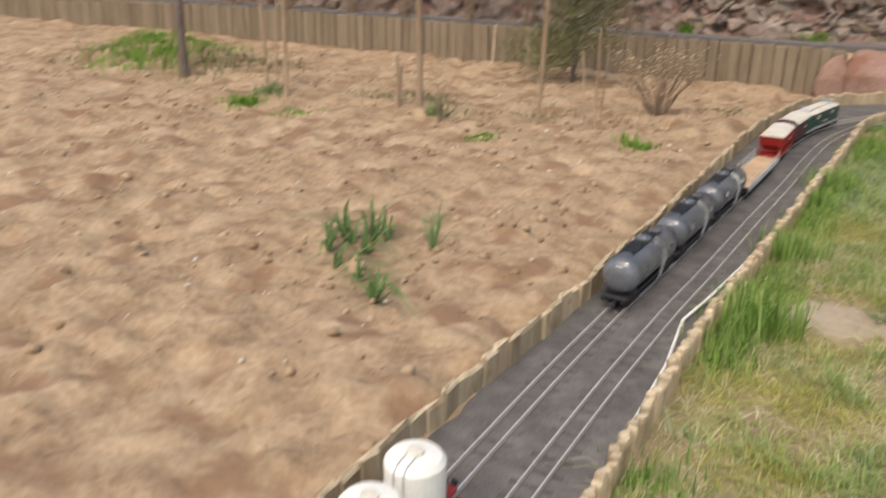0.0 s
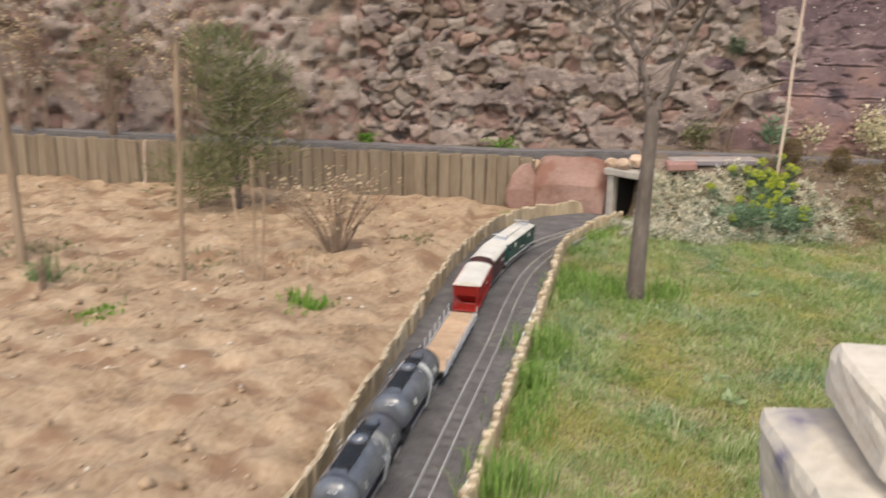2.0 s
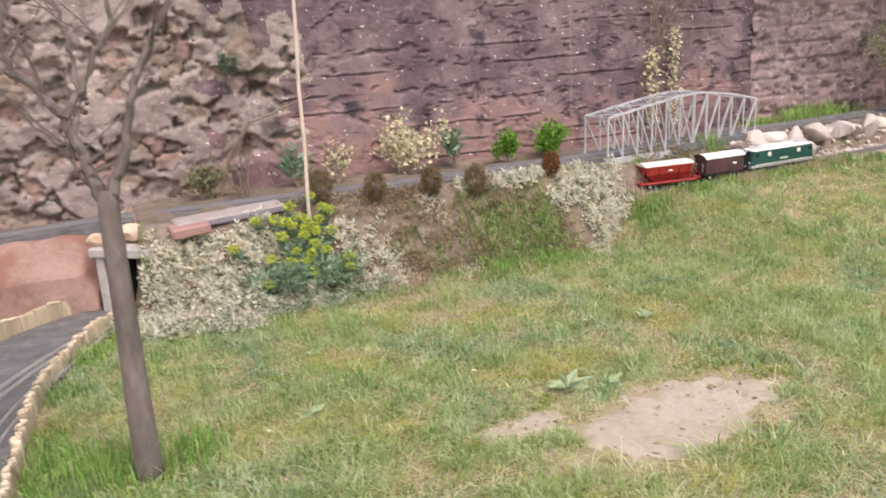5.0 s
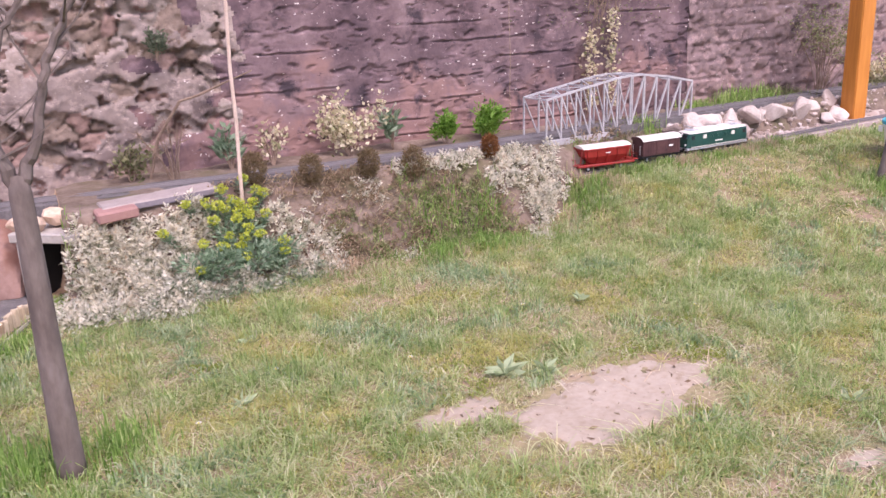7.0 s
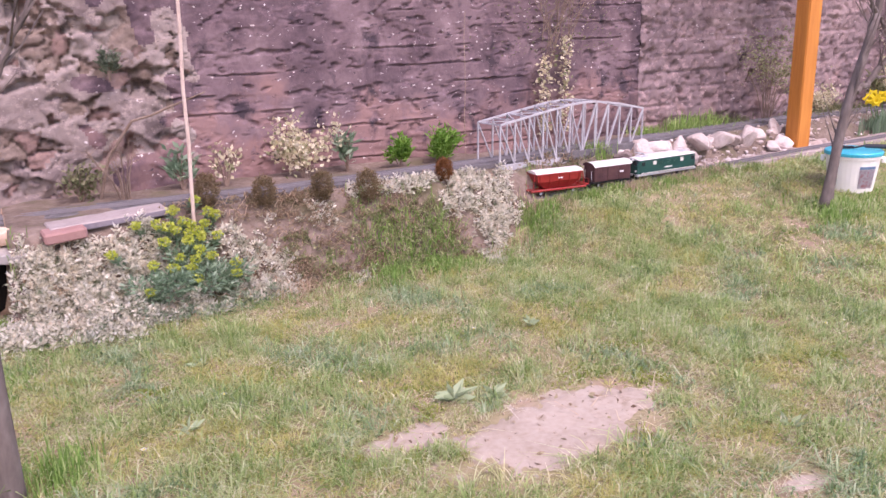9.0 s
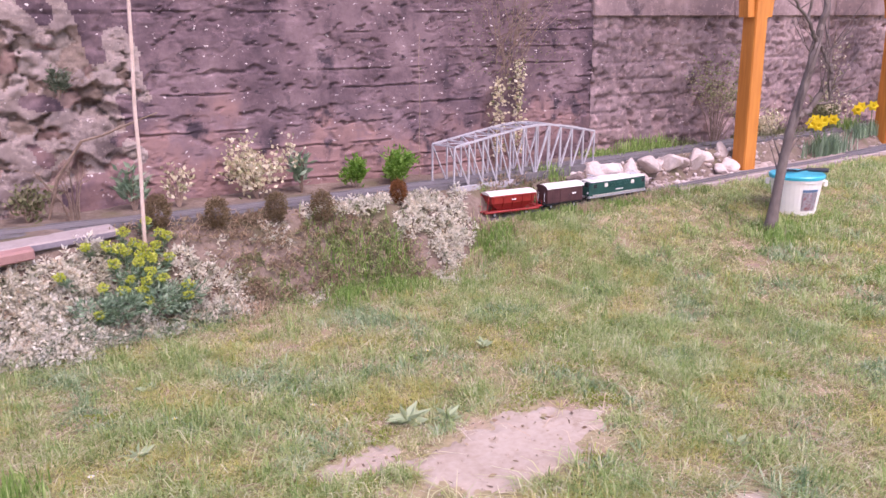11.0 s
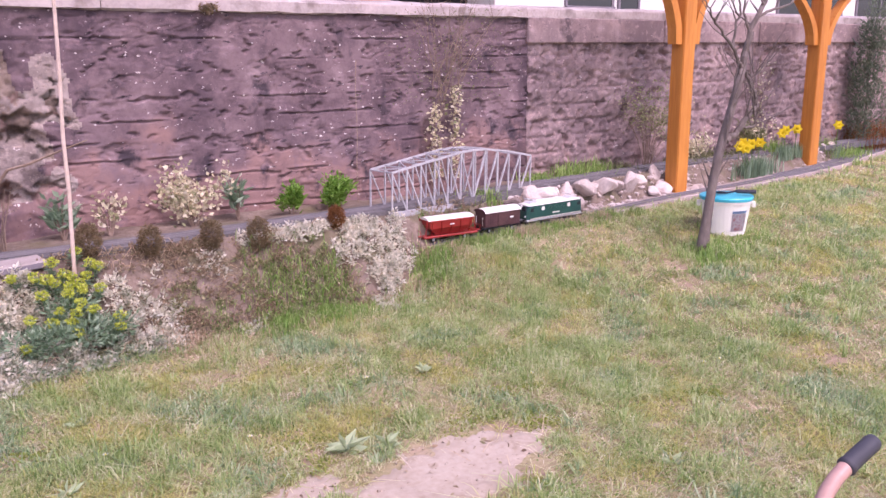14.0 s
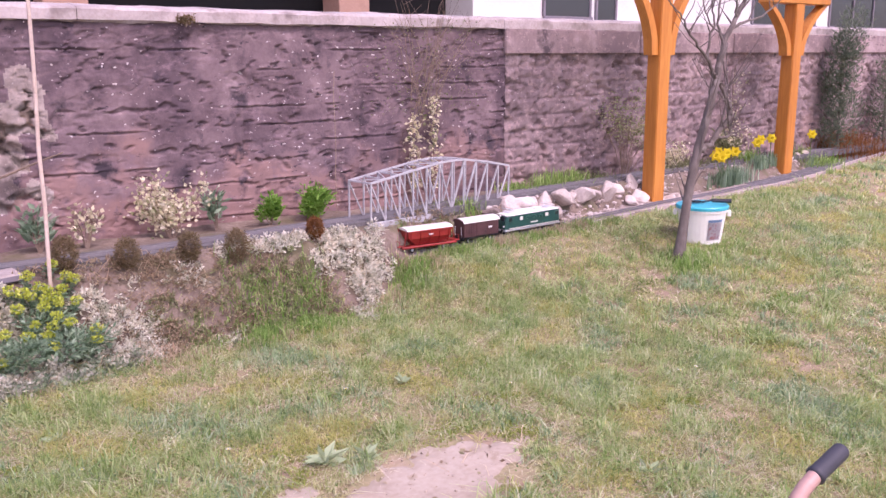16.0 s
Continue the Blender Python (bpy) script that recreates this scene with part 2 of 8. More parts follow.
strip("track_bed_east", [(p.x, p.y + bend([(4.0, 0.05), (5.4, 0.05), (6.2, 0.12)], p.x)) for p in low if p.x > 7.55], [(p.x, p.y - bend([(4.0, 0.05), (5.4, 0.05), (6.0, 0.09)], p.x)) for p in low if p.x > 7.55], lambda x, y: bend([(p[0], p[2]) for p in LOWER], x) + 0.003, M["ballast"], "dark grey track bed curving along the lawn", "track bed", 0.05)
ux = spaced(-9, 14, 230)
strip("track_bed_upper", [(x, bend(UPPER_Y, x) + 0.12) for x in ux], [(x, bend(UPPER_Y, x) - 0.095) for x in ux], lambda x, y: 0.335 + (LEDGE + 0.02 - 0.335) * smooth(0.6, 2.4, x), M["ballast"], "dark grey raised track bed along the old wall", "track bed", 0.05)

# ---- old wall ----
bm = bmesh.new()
box(bm, (-14, WALL_Y + 0.14, -0.2), (16, WALL_Y + 0.35, WALL_TOP))
wall = tagged(finish("wall_north", bm, M["mortar"]), "old rubble stone garden wall with crumbling plaster", "wall", kind="structure")

# ---- more materials ----
def varied(name, colours, rough=0.85, bump=0.4, fine=40.0, island=True, grain=0.35, depth=0.006, spec=0.3, patches=None, stain=None, leaf=0.0):
    """Each piece takes its own tone from the colours; noise adds grain. patches: (scale, weight) of tone by place."""
    mat = bpy.data.materials.new(name)
    mat.use_nodes = True
    N, L = mat.node_tree.nodes, mat.node_tree.links.new
    b = N["Principled BSDF"]
    b.inputs["Roughness"].default_value, b.inputs["Specular IOR Level"].default_value = rough, spec
    geo = N.new("ShaderNodeNewGeometry")
    rnd = geo.outputs["Random Per Island"] if island else N.new("ShaderNodeObjectInfo").outputs["Random"]
    n = N.new("ShaderNodeTexNoise")
    n.inputs["Scale"].default_value, n.inputs["Detail"].default_value = fine, 5
    L(geo.outputs["Position"], n.inputs["Vector"])
    mix = N.new("ShaderNodeMix")
    mix.inputs[0].default_value = grain
    L(rnd, mix.inputs[2]), L(n.outputs[0], mix.inputs[3])
    val = mix.outputs[0]
    if patches:
        n2 = N.new("ShaderNodeTexNoise")
        n2.inputs["Scale"].default_value, n2.inputs["Detail"].default_value = patches[0], 3
        L(geo.outputs["Position"], n2.inputs["Vector"])
        mr = N.new("ShaderNodeMapRange")
        mr.inputs[1].default_value, mr.inputs[2].default_value = 0.32, 0.68
        L(n2.outputs[0], mr.inputs[0])
        mx = N.new("ShaderNodeMix")
        mx.inputs[0].default_value = patches[1]
        L(val, mx.inputs[2]), L(mr.outputs[0], mx.inputs[3])
        val = mx.outputs[0]
    ramp = N.new("ShaderNodeValToRGB")
    el = ramp.color_ramp.elements
    while len(el) < len(colours):
        el.new(0.5)
    for i, c in enumerate(colours):
        el[i].position = 0.12 + 0.76 * i / max(1, len(colours) - 1)
        el[i].color = (*c, 1)
    L(val, ramp.inputs[0])
    out = ramp.outputs[0]
    if stain:
        col, sc, amount = stain
        n3 = N.new("ShaderNodeTexNoise")
        n3.inputs["Scale"].default_value, n3.inputs["Detail"].default_value, n3.inputs["Roughness"].default_value = sc, 8, 0.65
        L(geo.outputs["Position"], n3.inputs["Vector"])
        r3 = N.new("ShaderNodeValToRGB")
        r3.color_ramp.elements[0].position, r3.color_ramp.elements[1].position = 1 - amount - 0.05, 1 - amount + 0.05
        L(n3.outputs[0], r3.inputs[0])
        m3 = N.new("ShaderNodeMix")
        m3.data_type = "RGBA"
        m3.inputs[7].default_value = (*col, 1)
        L(r3.outputs[0], m3.inputs[0]), L(out, m3.inputs[6])
        out = m3.outputs[2]
    L(out, b.inputs["Base Color"])
    if bump:
        bp = N.new("ShaderNodeBump")
        bp.inputs["Strength"].default_value, bp.inputs["Distance"].default_value = bump, depth
        L(n.outputs[0], bp.inputs["Height"]), L(bp.outputs[0], b.inputs["Normal"])
    if leaf:
        # thin leaves let part of the light through
        tr, ms = N.new("ShaderNodeBsdfTranslucent"), N.new("ShaderNodeMixShader")
        ms.inputs[0].default_value = leaf
        L(out, tr.inputs["Color"]), L(b.outputs[0], ms.inputs[1]), L(tr.outputs[0], ms.inputs[2])
        L(ms.outputs[0], N["Material Output"].inputs["Surface"])
    return mat


def wall_surface(name, greys, clay, clay_top, dark, dark_amount, speck_amount, bump=1.0, soot=None, blotch=9.0, relief_depth=0.024):
    """Old wall skin: mottled greys, clay showing below a wandering line, soot-dark blotches, lime specks."""
    mat = bpy.data.materials.new(name)
    mat.use_nodes = True
    N, L = mat.node_tree.nodes, mat.node_tree.links.new
    b = N["Principled BSDF"]
    b.inputs["Roughness"].default_value, b.inputs["Specular IOR Level"].default_value = 0.95, 0.2
    geo = N.new("ShaderNodeNewGeometry")

    def tex(scale, detail=5, rough=0.6, stretch=(1, 1, 1), shift=0.0):
        mp = N.new("ShaderNodeMapping")
        mp.inputs["Scale"].default_value = stretch
        mp.inputs["Location"].default_value = (shift, shift, shift)
        n = N.new("ShaderNodeTexNoise")
        n.inputs["Scale"].default_value, n.inputs["Detail"].default_value, n.inputs["Roughness"].default_value = scale, detail, rough
        L(geo.outputs["Position"], mp.inputs["Vector"]), L(mp.outputs[0], n.inputs["Vector"])
        return n.outputs[0]

    def span(v, lo, hi):
        r = N.new("ShaderNodeMapRange")
        r.inputs[1].default_value, r.inputs[2].default_value = lo, hi
        L(v, r.inputs[0])
        return r.outputs[0]

    def blend(f, a, colour):
        m = N.new("ShaderNodeMix")
        m.data_type = "RGBA"
        m.inputs[7].default_value = (*colour, 1)
        L(f, m.inputs[0]), L(a, m.inputs[6])
        return m.outputs[2]

    ramp = N.new("ShaderNodeValToRGB")
    el = ramp.color_ramp.elements
    while len(el) < len(greys):
        el.new(0.5)
    for i, c in enumerate(greys):
        el[i].position = 0.30 + 0.40 * i / (len(greys) - 1)
        el[i].color = (*c, 1)
    L(tex(blotch, 12, 0.72), ramp.inputs[0])
    out = ramp.outputs[0]
    sep = N.new("ShaderNodeSeparateXYZ")
    L(geo.outputs["Position"], sep.inputs[0])
    add = N.new("ShaderNodeMath")
    add.operation = "MULTIPLY_ADD"
    add.inputs[1].default_value = -1.3
    L(tex(2.4, 6, 0.6, shift=3.0), add.inputs[0]), L(sep.outputs[2], add.inputs[2])
    out = blend(span(add.outputs[0], clay_top - 0.58, clay_top - 0.74), out, clay)
    out = blend(span(tex(4.8, 5, 0.58, (1.0, 1, 0.75), 11.0), 1 - dark_amount - 0.035, 1 - dark_amount + 0.05), out, dark)
    if soot:
        out = blend(span(tex(1.7, 7, 0.66, (1.0, 1, 0.7), 23.0), 0.44, 0.62), out, soot)
        out = blend(span(tex(15, 6, 0.7, (1.0, 1, 1.3), 31.0), 0.53, 0.70), out, tuple(c * 1.5 for c in greys[1]))
        # small dark flecks, on the concrete also painting in the shade of pits
        out = blend(span(tex(16, 5, 0.7, (0.6, 1, 1.5), 37.0), 0.61, 0.67), out, dark)
    fine = tex(60, 4, 0.7)
    out = blend(span(tex(34, 3, 0.5, (1, 1, 1.5), 7.0), 1 - speck_amount, 1 - speck_amount + 0.05), out, (0.62, 0.55, 0.52))
    L(out, b.inputs["Base Color"])
    mix = N.new("ShaderNodeMix")
    mix.inputs[0].default_value = 0.4
    L(tex(20, 8, 0.7), mix.inputs[2]), L(fine, mix.inputs[3])
    bp = N.new("ShaderNodeBump")
    bp.inputs["Strength"].default_value, bp.inputs["Distance"].default_value = bump, relief_depth
    L(mix.outputs[0], bp.inputs["Height"]), L(bp.outputs[0], b.inputs["Normal"])
    return mat


RUBBLE = [(0.14, 0.106, 0.085), (0.20, 0.157, 0.128), (0.26, 0.208, 0.17), (0.30, 0.245, 0.20), (0.27, 0.175, 0.14), (0.32, 0.265, 0.22)]
M["rubble"] = varied("rubble_stone", RUBBLE, 0.92, 0.9, 26, island=False, grain=0.3, depth=0.015, stain=((0.13, 0.105, 0.09), 7, 0.40))
M["rubble_far"] = varied("rubble_stone_joined", RUBBLE, 0.92, 0.9, 26, grain=0.3, depth=0.015, stain=((0.13, 0.105, 0.09), 7, 0.40))
M["plaster"] = wall_surface("crumbling_plaster", [(0.064, 0.044, 0.050), (0.133, 0.090, 0.097), (0.203, 0.141, 0.146), (0.312, 0.226, 0.230)], (0.265, 0.163, 0.148), 0.68, (0.054, 0.041, 0.048), 0.39, 0.325, 0.6, soot=(0.071, 0.049, 0.059), blotch=3.6, relief_depth=0.006)
M["mortar_face"] = wall_surface("mortar_face", [(0.180, 0.137, 0.120), (0.282, 0.224, 0.197), (0.366, 0.297, 0.264), (0.468, 0.386, 0.348)], (0.336, 0.246, 0.210), 0.40, (0.126, 0.097, 0.091), 0.39, 0.31, soot=(0.180, 0.139, 0.128), blotch=5.0, relief_depth=0.012)
M["stone_brown"] = wall_surface("bare_brown_stone", [(0.143, 0.104, 0.083), (0.240, 0.180, 0.145), (0.351, 0.272, 0.224)], (0.286, 0.197, 0.158), 0.40, (0.098, 0.076, 0.069), 0.38, 0.27)
M["stone_grey"] = wall_surface("bare_grey_stone", [(0.192, 0.154, 0.133), (0.307, 0.252, 0.219), (0.422, 0.351, 0.310)], (0.320, 0.236, 0.200), 0.40, (0.115, 0.094, 0.085), 0.37, 0.27)
M["stone_red"] = wall_surface("bare_reddish_stone", [(0.172, 0.113, 0.097), (0.270, 0.179, 0.152), (0.356, 0.249, 0.216)], (0.310, 0.192, 0.164), 0.40, (0.109, 0.079, 0.073), 0.35, 0.27)
M["concrete"] = wall_surface("board_marked_concrete", [(0.136, 0.095, 0.095), (0.278, 0.199, 0.193), (0.375, 0.276, 0.263), (0.476, 0.360, 0.343)], (0.408, 0.272, 0.244), 0.62, (0.097, 0.073, 0.077), 0.40, 0.30, 0.7, soot=(0.193, 0.139, 0.139), blotch=6.0, relief_depth=0.010)
M["coping"] = shade("lime_coping", [(0.292, 0.239, 0.220), (0.404, 0.336, 0.315), (0.482, 0.407, 0.385)], 5, 0.9, 0.6, 60, depth=0.006, spots=((0.232, 0.185, 0.168), 7, 0.40))
M["weathered"] = shade("weathered_boards", [(0.146, 0.110, 0.076), (0.202, 0.155, 0.110), (0.258, 0.206, 0.150)], 9, 0.85, 0.5, 70, stretch=(1, 1, 0.12), by_object=0.10, depth=0.005)
M["edging"] = shade("edging_wood", [(0.27, 0.20, 0.125), (0.39, 0.305, 0.205), (0.50, 0.41, 0.295)], 10, 0.85, 0.5, 60, stretch=(1, 1, 0.2), by_object=0.22, depth=0.005, spots=((0.25, 0.18, 0.11), 11, 0.38))
M["sawn"] = shade("sawn_wood_top", [(0.40, 0.31, 0.20), (0.53, 0.43, 0.31), (0.63, 0.53, 0.40)], 20, 0.8, 0.3, 90, by_object=0.15)
M["steel"] = plain("rail_steel", (0.62, 0.59, 0.55), 0.4, 0.55)
M["sleeper"] = shade("sleeper", [(0.07, 0.062, 0.06), (0.105, 0.093, 0.09), (0.14, 0.125, 0.12)], 30, 0.9, 0.4, 120, by_object=0.2)
M["black"] = plain("black_paint", (0.018, 0.019, 0.022), 0.45)
# near-black paint standing in for shade inside the tunnel and the carport
M["dark"] = plain("painted_shade", (0.012, 0.011, 0.011), 0.9)
M["tank"] = shade("tank_paint", [(0.07, 0.076, 0.094), (0.11, 0.117, 0.138), (0.165, 0.172, 0.195)], 9, 0.26, 0.1, 90, depth=0.002, spec=0.9)
M["white"] = plain("white_paint", (0.78, 0.77, 0.74), 0.45, vary=0.06)
M["cream"] = shade("off_white_roof_paint", [(0.54, 0.50, 0.45), (0.64, 0.60, 0.54), (0.72, 0.68, 0.62)], 12, 0.55, 0.1, 90, depth=0.002)
M["red"] = shade("red_paint", [(0.187, 0.012, 0.010), (0.264, 0.019, 0.015), (0.315, 0.030, 0.024)], 14, 0.38, 0.1, 110, depth=0.002, spec=0.5)
M["brown"] = shade("van_paint", [(0.050, 0.022, 0.024), (0.075, 0.033, 0.034), (0.095, 0.045, 0.044)], 14, 0.5, 0.1, 110, depth=0.002)
M["green"] = shade("loco_paint", [(0.007, 0.044, 0.038), (0.010, 0.060, 0.051), (0.015, 0.076, 0.064)], 12, 0.3, 0.08, 110, depth=0.002, spec=0.6)
M["grey"] = plain("grey_metal", (0.55, 0.56, 0.58), 0.4, 0.3)
M["bridge"] = shade("galvanised_bridge", [(0.317, 0.304, 0.312), (0.405, 0.392, 0.400), (0.484, 0.470, 0.475)], 12, 0.55, 0.15, 90, depth=0.002, spec=0.4)
M["dull_steel"] = plain("dull_rail_steel", (0.20, 0.18, 0.18), 0.6, 0.3)
M["moss"] = varied("moss_leaf", [(0.20, 0.26, 0.05), (0.31, 0.37, 0.075), (0.42, 0.45, 0.12)], 0.8, 0.0, 12, grain=0.25, leaf=0.45)
M["weed"] = varied("pale_weed_leaf", [(0.27, 0.36, 0.18), (0.38, 0.46, 0.26), (0.50, 0.55, 0.37)], 0.7, 0.0, 12, grain=0.25, leaf=0.35)
M["turf_leaf"] = varied("turf_leaf", [(0.13, 0.22, 0.06), (0.22, 0.32, 0.09), (0.34, 0.40, 0.14), (0.50, 0.47, 0.26), (0.60, 0.53, 0.37)], 0.8, 0.0, 12, grain=0.2, patches=(5, 0.35), leaf=0.45)
M["scrub"] = varied("bank_scrub_leaf", [(0.18, 0.22, 0.09), (0.27, 0.30, 0.13), (0.37, 0.38, 0.19), (0.50, 0.43, 0.27)], 0.8, 0.0, 12, grain=0.25, leaf=0.45)
M["deck"] = shade("wagon_planks", [(0.36, 0.23, 0.14), (0.46, 0.31, 0.20), (0.53, 0.38, 0.26)], 20, 0.8, 0.3, 100, by_object=0.12)
M["sand"] = shade("pink_sandstone", [(0.20, 0.115, 0.09), (0.275, 0.168, 0.138), (0.335, 0.215, 0.18)], 4, 0.9, 0.7, 45, depth=0.012, spots=((0.22, 0.11, 0.08), 5, 0.42))
M["pale_rock"] = shade("pale_rock", [(0.392, 0.314, 0.272), (0.519, 0.433, 0.382), (0.625, 0.536, 0.480)], 9, 0.9, 0.6, 60, depth=0.010, by_object=0.18, spots=((0.360, 0.278, 0.250), 10, 0.36))
M["dark_rock"] = shade("dark_brown_rock", [(0.13, 0.092, 0.078), (0.20, 0.15, 0.13), (0.28, 0.22, 0.195)], 9, 0.9, 0.7, 60, depth=0.012, by_object=0.2)
M["chip"] = varied("stone_chip", [(0.26, 0.195, 0.165), (0.40, 0.325, 0.285), (0.54, 0.47, 0.43)], 0.9, 0.3, 60, grain=0.25)
M["cap_rock"] = shade("cap_rock", [(0.40, 0.27, 0.19), (0.52, 0.38, 0.28), (0.60, 0.46, 0.36)], 9, 0.9, 0.7, 60, depth=0.012, by_object=0.15)
M["pillar"] = shade("pillar_stone", [(0.30, 0.25, 0.20), (0.41, 0.35, 0.29), (0.50, 0.44, 0.37)], 5, 0.9, 0.8, 40, depth=0.015, by_object=0.12, spots=((0.17, 0.155, 0.19), 4.5, 0.43))
M["pillar_tan"] = shade("pillar_tan_stone", [(0.28, 0.20, 0.14), (0.38, 0.29, 0.21), (0.46, 0.37, 0.29)], 6, 0.9, 0.8, 40, depth=0.015, spots=((0.20, 0.16, 0.14), 6, 0.40))
M["pillar_two"] = shade("pillar_veined_stone", [(0.46, 0.40, 0.33), (0.55, 0.49, 0.41), (0.60, 0.54, 0.47)], 5, 0.9, 0.7, 40, depth=0.012, spots=((0.20, 0.18, 0.225), 5.0, 0.46))
M["pillar_white"] = shade("pillar_cream_stone", [(0.50, 0.43, 0.35), (0.60, 0.53, 0.45), (0.66, 0.60, 0.52)], 6, 0.9, 0.6, 45, depth=0.01)
M["orange"] = shade("orange_stained_timber", [(0.40, 0.14, 0.022), (0.53, 0.195, 0.032), (0.63, 0.26, 0.05)], 5, 0.5, 0.25, 60, stretch=(1, 1, 0.1), depth=0.003, spec=0.45)
M["bark"] = shade("smooth_bark", [(0.092, 0.072, 0.063), (0.143, 0.113, 0.099), (0.202, 0.165, 0.147)], 16, 0.9, 0.7, 60, stretch=(1, 1, 0.35), depth=0.006)
M["twig"] = shade("twig", [(0.15, 0.105, 0.075), (0.24, 0.17, 0.125), (0.32, 0.24, 0.18)], 18, 0.9, 0.4, 70)
M["bamboo"] = shade("bamboo_cane", [(0.46, 0.34, 0.27), (0.57, 0.44, 0.36), (0.63, 0.50, 0.42)], 14, 0.7, 0.2, 60)
M["stake"] = shade("old_stake", [(0.22, 0.15, 0.10), (0.32, 0.23, 0.16), (0.40, 0.30, 0.22)], 14, 0.9, 0.4, 60, stretch=(1, 1, 0.2), by_object=0.2)
M["grass"] = varied("grass_blades", [(0.13, 0.205, 0.055), (0.185, 0.28, 0.075), (0.26, 0.35, 0.11), (0.35, 0.405, 0.16), (0.50, 0.48, 0.27), (0.64, 0.57, 0.40)], 0.75, 0.0, 9, patches=(3.1, 0.38), grain=0.2, leaf=0.45)
M["lawn_green"] = varied("lawn_green_blades", [(0.182, 0.274, 0.082), (0.282, 0.397, 0.126), (0.389, 0.490, 0.189), (0.529, 0.584, 0.297), (0.752, 0.724, 0.491)], 0.7, 0.0, 9, patches=(9, 0.22), grain=0.2, leaf=0.5)
M["lawn_mid"] = varied("lawn_mid_blades", [(0.277, 0.321, 0.113), (0.407, 0.449, 0.176), (0.535, 0.542, 0.259), (0.706, 0.660, 0.403), (0.847, 0.770, 0.579)], 0.75, 0.0, 9, patches=(9, 0.22), grain=0.2, leaf=0.5)
M["lawn_yellow"] = varied("lawn_yellow_blades", [(0.327, 0.328, 0.089), (0.471, 0.469, 0.146), (0.590, 0.561, 0.214), (0.722, 0.657, 0.365)], 0.75, 0.0, 9, patches=(9, 0.22), grain=0.2, leaf=0.5)
M["lawn_straw"] = varied("lawn_straw_blades", [(0.363, 0.325, 0.171), (0.524, 0.468, 0.291), (0.655, 0.579, 0.418), (0.767, 0.692, 0.571), (0.382, 0.407, 0.198)], 0.8, 0.0, 9, patches=(9, 0.22), grain=0.2, leaf=0.5)
M["lawn_blue"] = varied("lawn_blue_blades", [(0.153, 0.250, 0.113), (0.260, 0.368, 0.176), (0.389, 0.484, 0.271), (0.564, 0.624, 0.416)], 0.65, 0.0, 9, patches=(9, 0.22), grain=0.2, leaf=0.45)
M["lush"] = varied("lush_grass", [(0.140, 0.258, 0.054), (0.213, 0.366, 0.078), (0.305, 0.450, 0.120), (0.464, 0.540, 0.228)], 0.7, 0.0, 9, grain=0.2, leaf=0.45)
M["leek"] = varied("leek_leaf", [(0.09, 0.17, 0.06), (0.15, 0.25, 0.09), (0.24, 0.34, 0.16)], 0.6, 0.0, 9, grain=0.2, leaf=0.45)
M["silver"] = varied("silver_leaf", [(0.201, 0.236, 0.144), (0.462, 0.450, 0.337), (0.744, 0.691, 0.564), (0.865, 0.846, 0.747), (0.744, 0.641, 0.495)], 0.85, 0.0, 12, grain=0.15, patches=(26, 0.5), leaf=0.5)
M["sage"] = varied("dull_sage_leaf", [(0.16, 0.215, 0.125), (0.27, 0.33, 0.215), (0.40, 0.43, 0.31), (0.55, 0.52, 0.42)], 0.8, 0.0, 12, grain=0.2, leaf=0.45)
M["tan"] = varied("dry_tan_stem", [(0.20, 0.13, 0.085), (0.30, 0.215, 0.14), (0.42, 0.325, 0.215), (0.22, 0.20, 0.10)], 0.85, 0.0, 12, grain=0.25, leaf=0.4)
M["glaucous"] = varied("blue_green_leaf", [(0.142, 0.224, 0.132), (0.248, 0.354, 0.222), (0.401, 0.507, 0.360)], 0.7, 0.0, 12, grain=0.25, leaf=0.45)
M["acid"] = varied("acid_yellow_flower", [(0.42, 0.49, 0.06), (0.55, 0.60, 0.09), (0.68, 0.69, 0.17)], 0.7, 0.0, 12, grain=0.25, leaf=0.45)
M["yellow"] = varied("daffodil_yellow", [(0.84, 0.66, 0.015), (0.90, 0.76, 0.03)], 0.6, 0.0, 12, grain=0.2)
M["straw"] = varied("dry_straw", [(0.42, 0.29, 0.19), (0.56, 0.42, 0.29), (0.68, 0.55, 0.40), (0.40, 0.34, 0.19)], 0.85, 0.0, 12, grain=0.25, leaf=0.45)
M["russet"] = varied("russet_box_leaf", [(0.13, 0.105, 0.05), (0.21, 0.155, 0.08), (0.27, 0.185, 0.105), (0.19, 0.18, 0.085)], 0.75, 0.0, 12, grain=0.25, patches=(14, 0.3), leaf=0.45)
M["rust"] = varied("rusty_leaf", [(0.15, 0.06, 0.02), (0.24, 0.10, 0.035), (0.32, 0.15, 0.055)], 0.8, 0.0, 12, grain=0.25, leaf=0.45)
M["bright"] = varied("bright_leaf", [(0.09, 0.20, 0.025), (0.15, 0.31, 0.04), (0.25, 0.41, 0.08)], 0.6, 0.0, 12, grain=0.25, leaf=0.45)
M["ivory"] = varied("variegated_leaf", [(0.22, 0.26, 0.11), (0.62, 0.56, 0.36), (0.78, 0.70, 0.50), (0.85, 0.79, 0.62)], 0.6, 0.0, 12, grain=0.25, leaf=0.45)
M["conifer"] = varied("conifer_leaf", [(0.085, 0.12, 0.075), (0.15, 0.185, 0.12), (0.22, 0.25, 0.17)], 0.8, 0.0, 12, grain=0.25, patches=(6, 0.3), leaf=0.45)
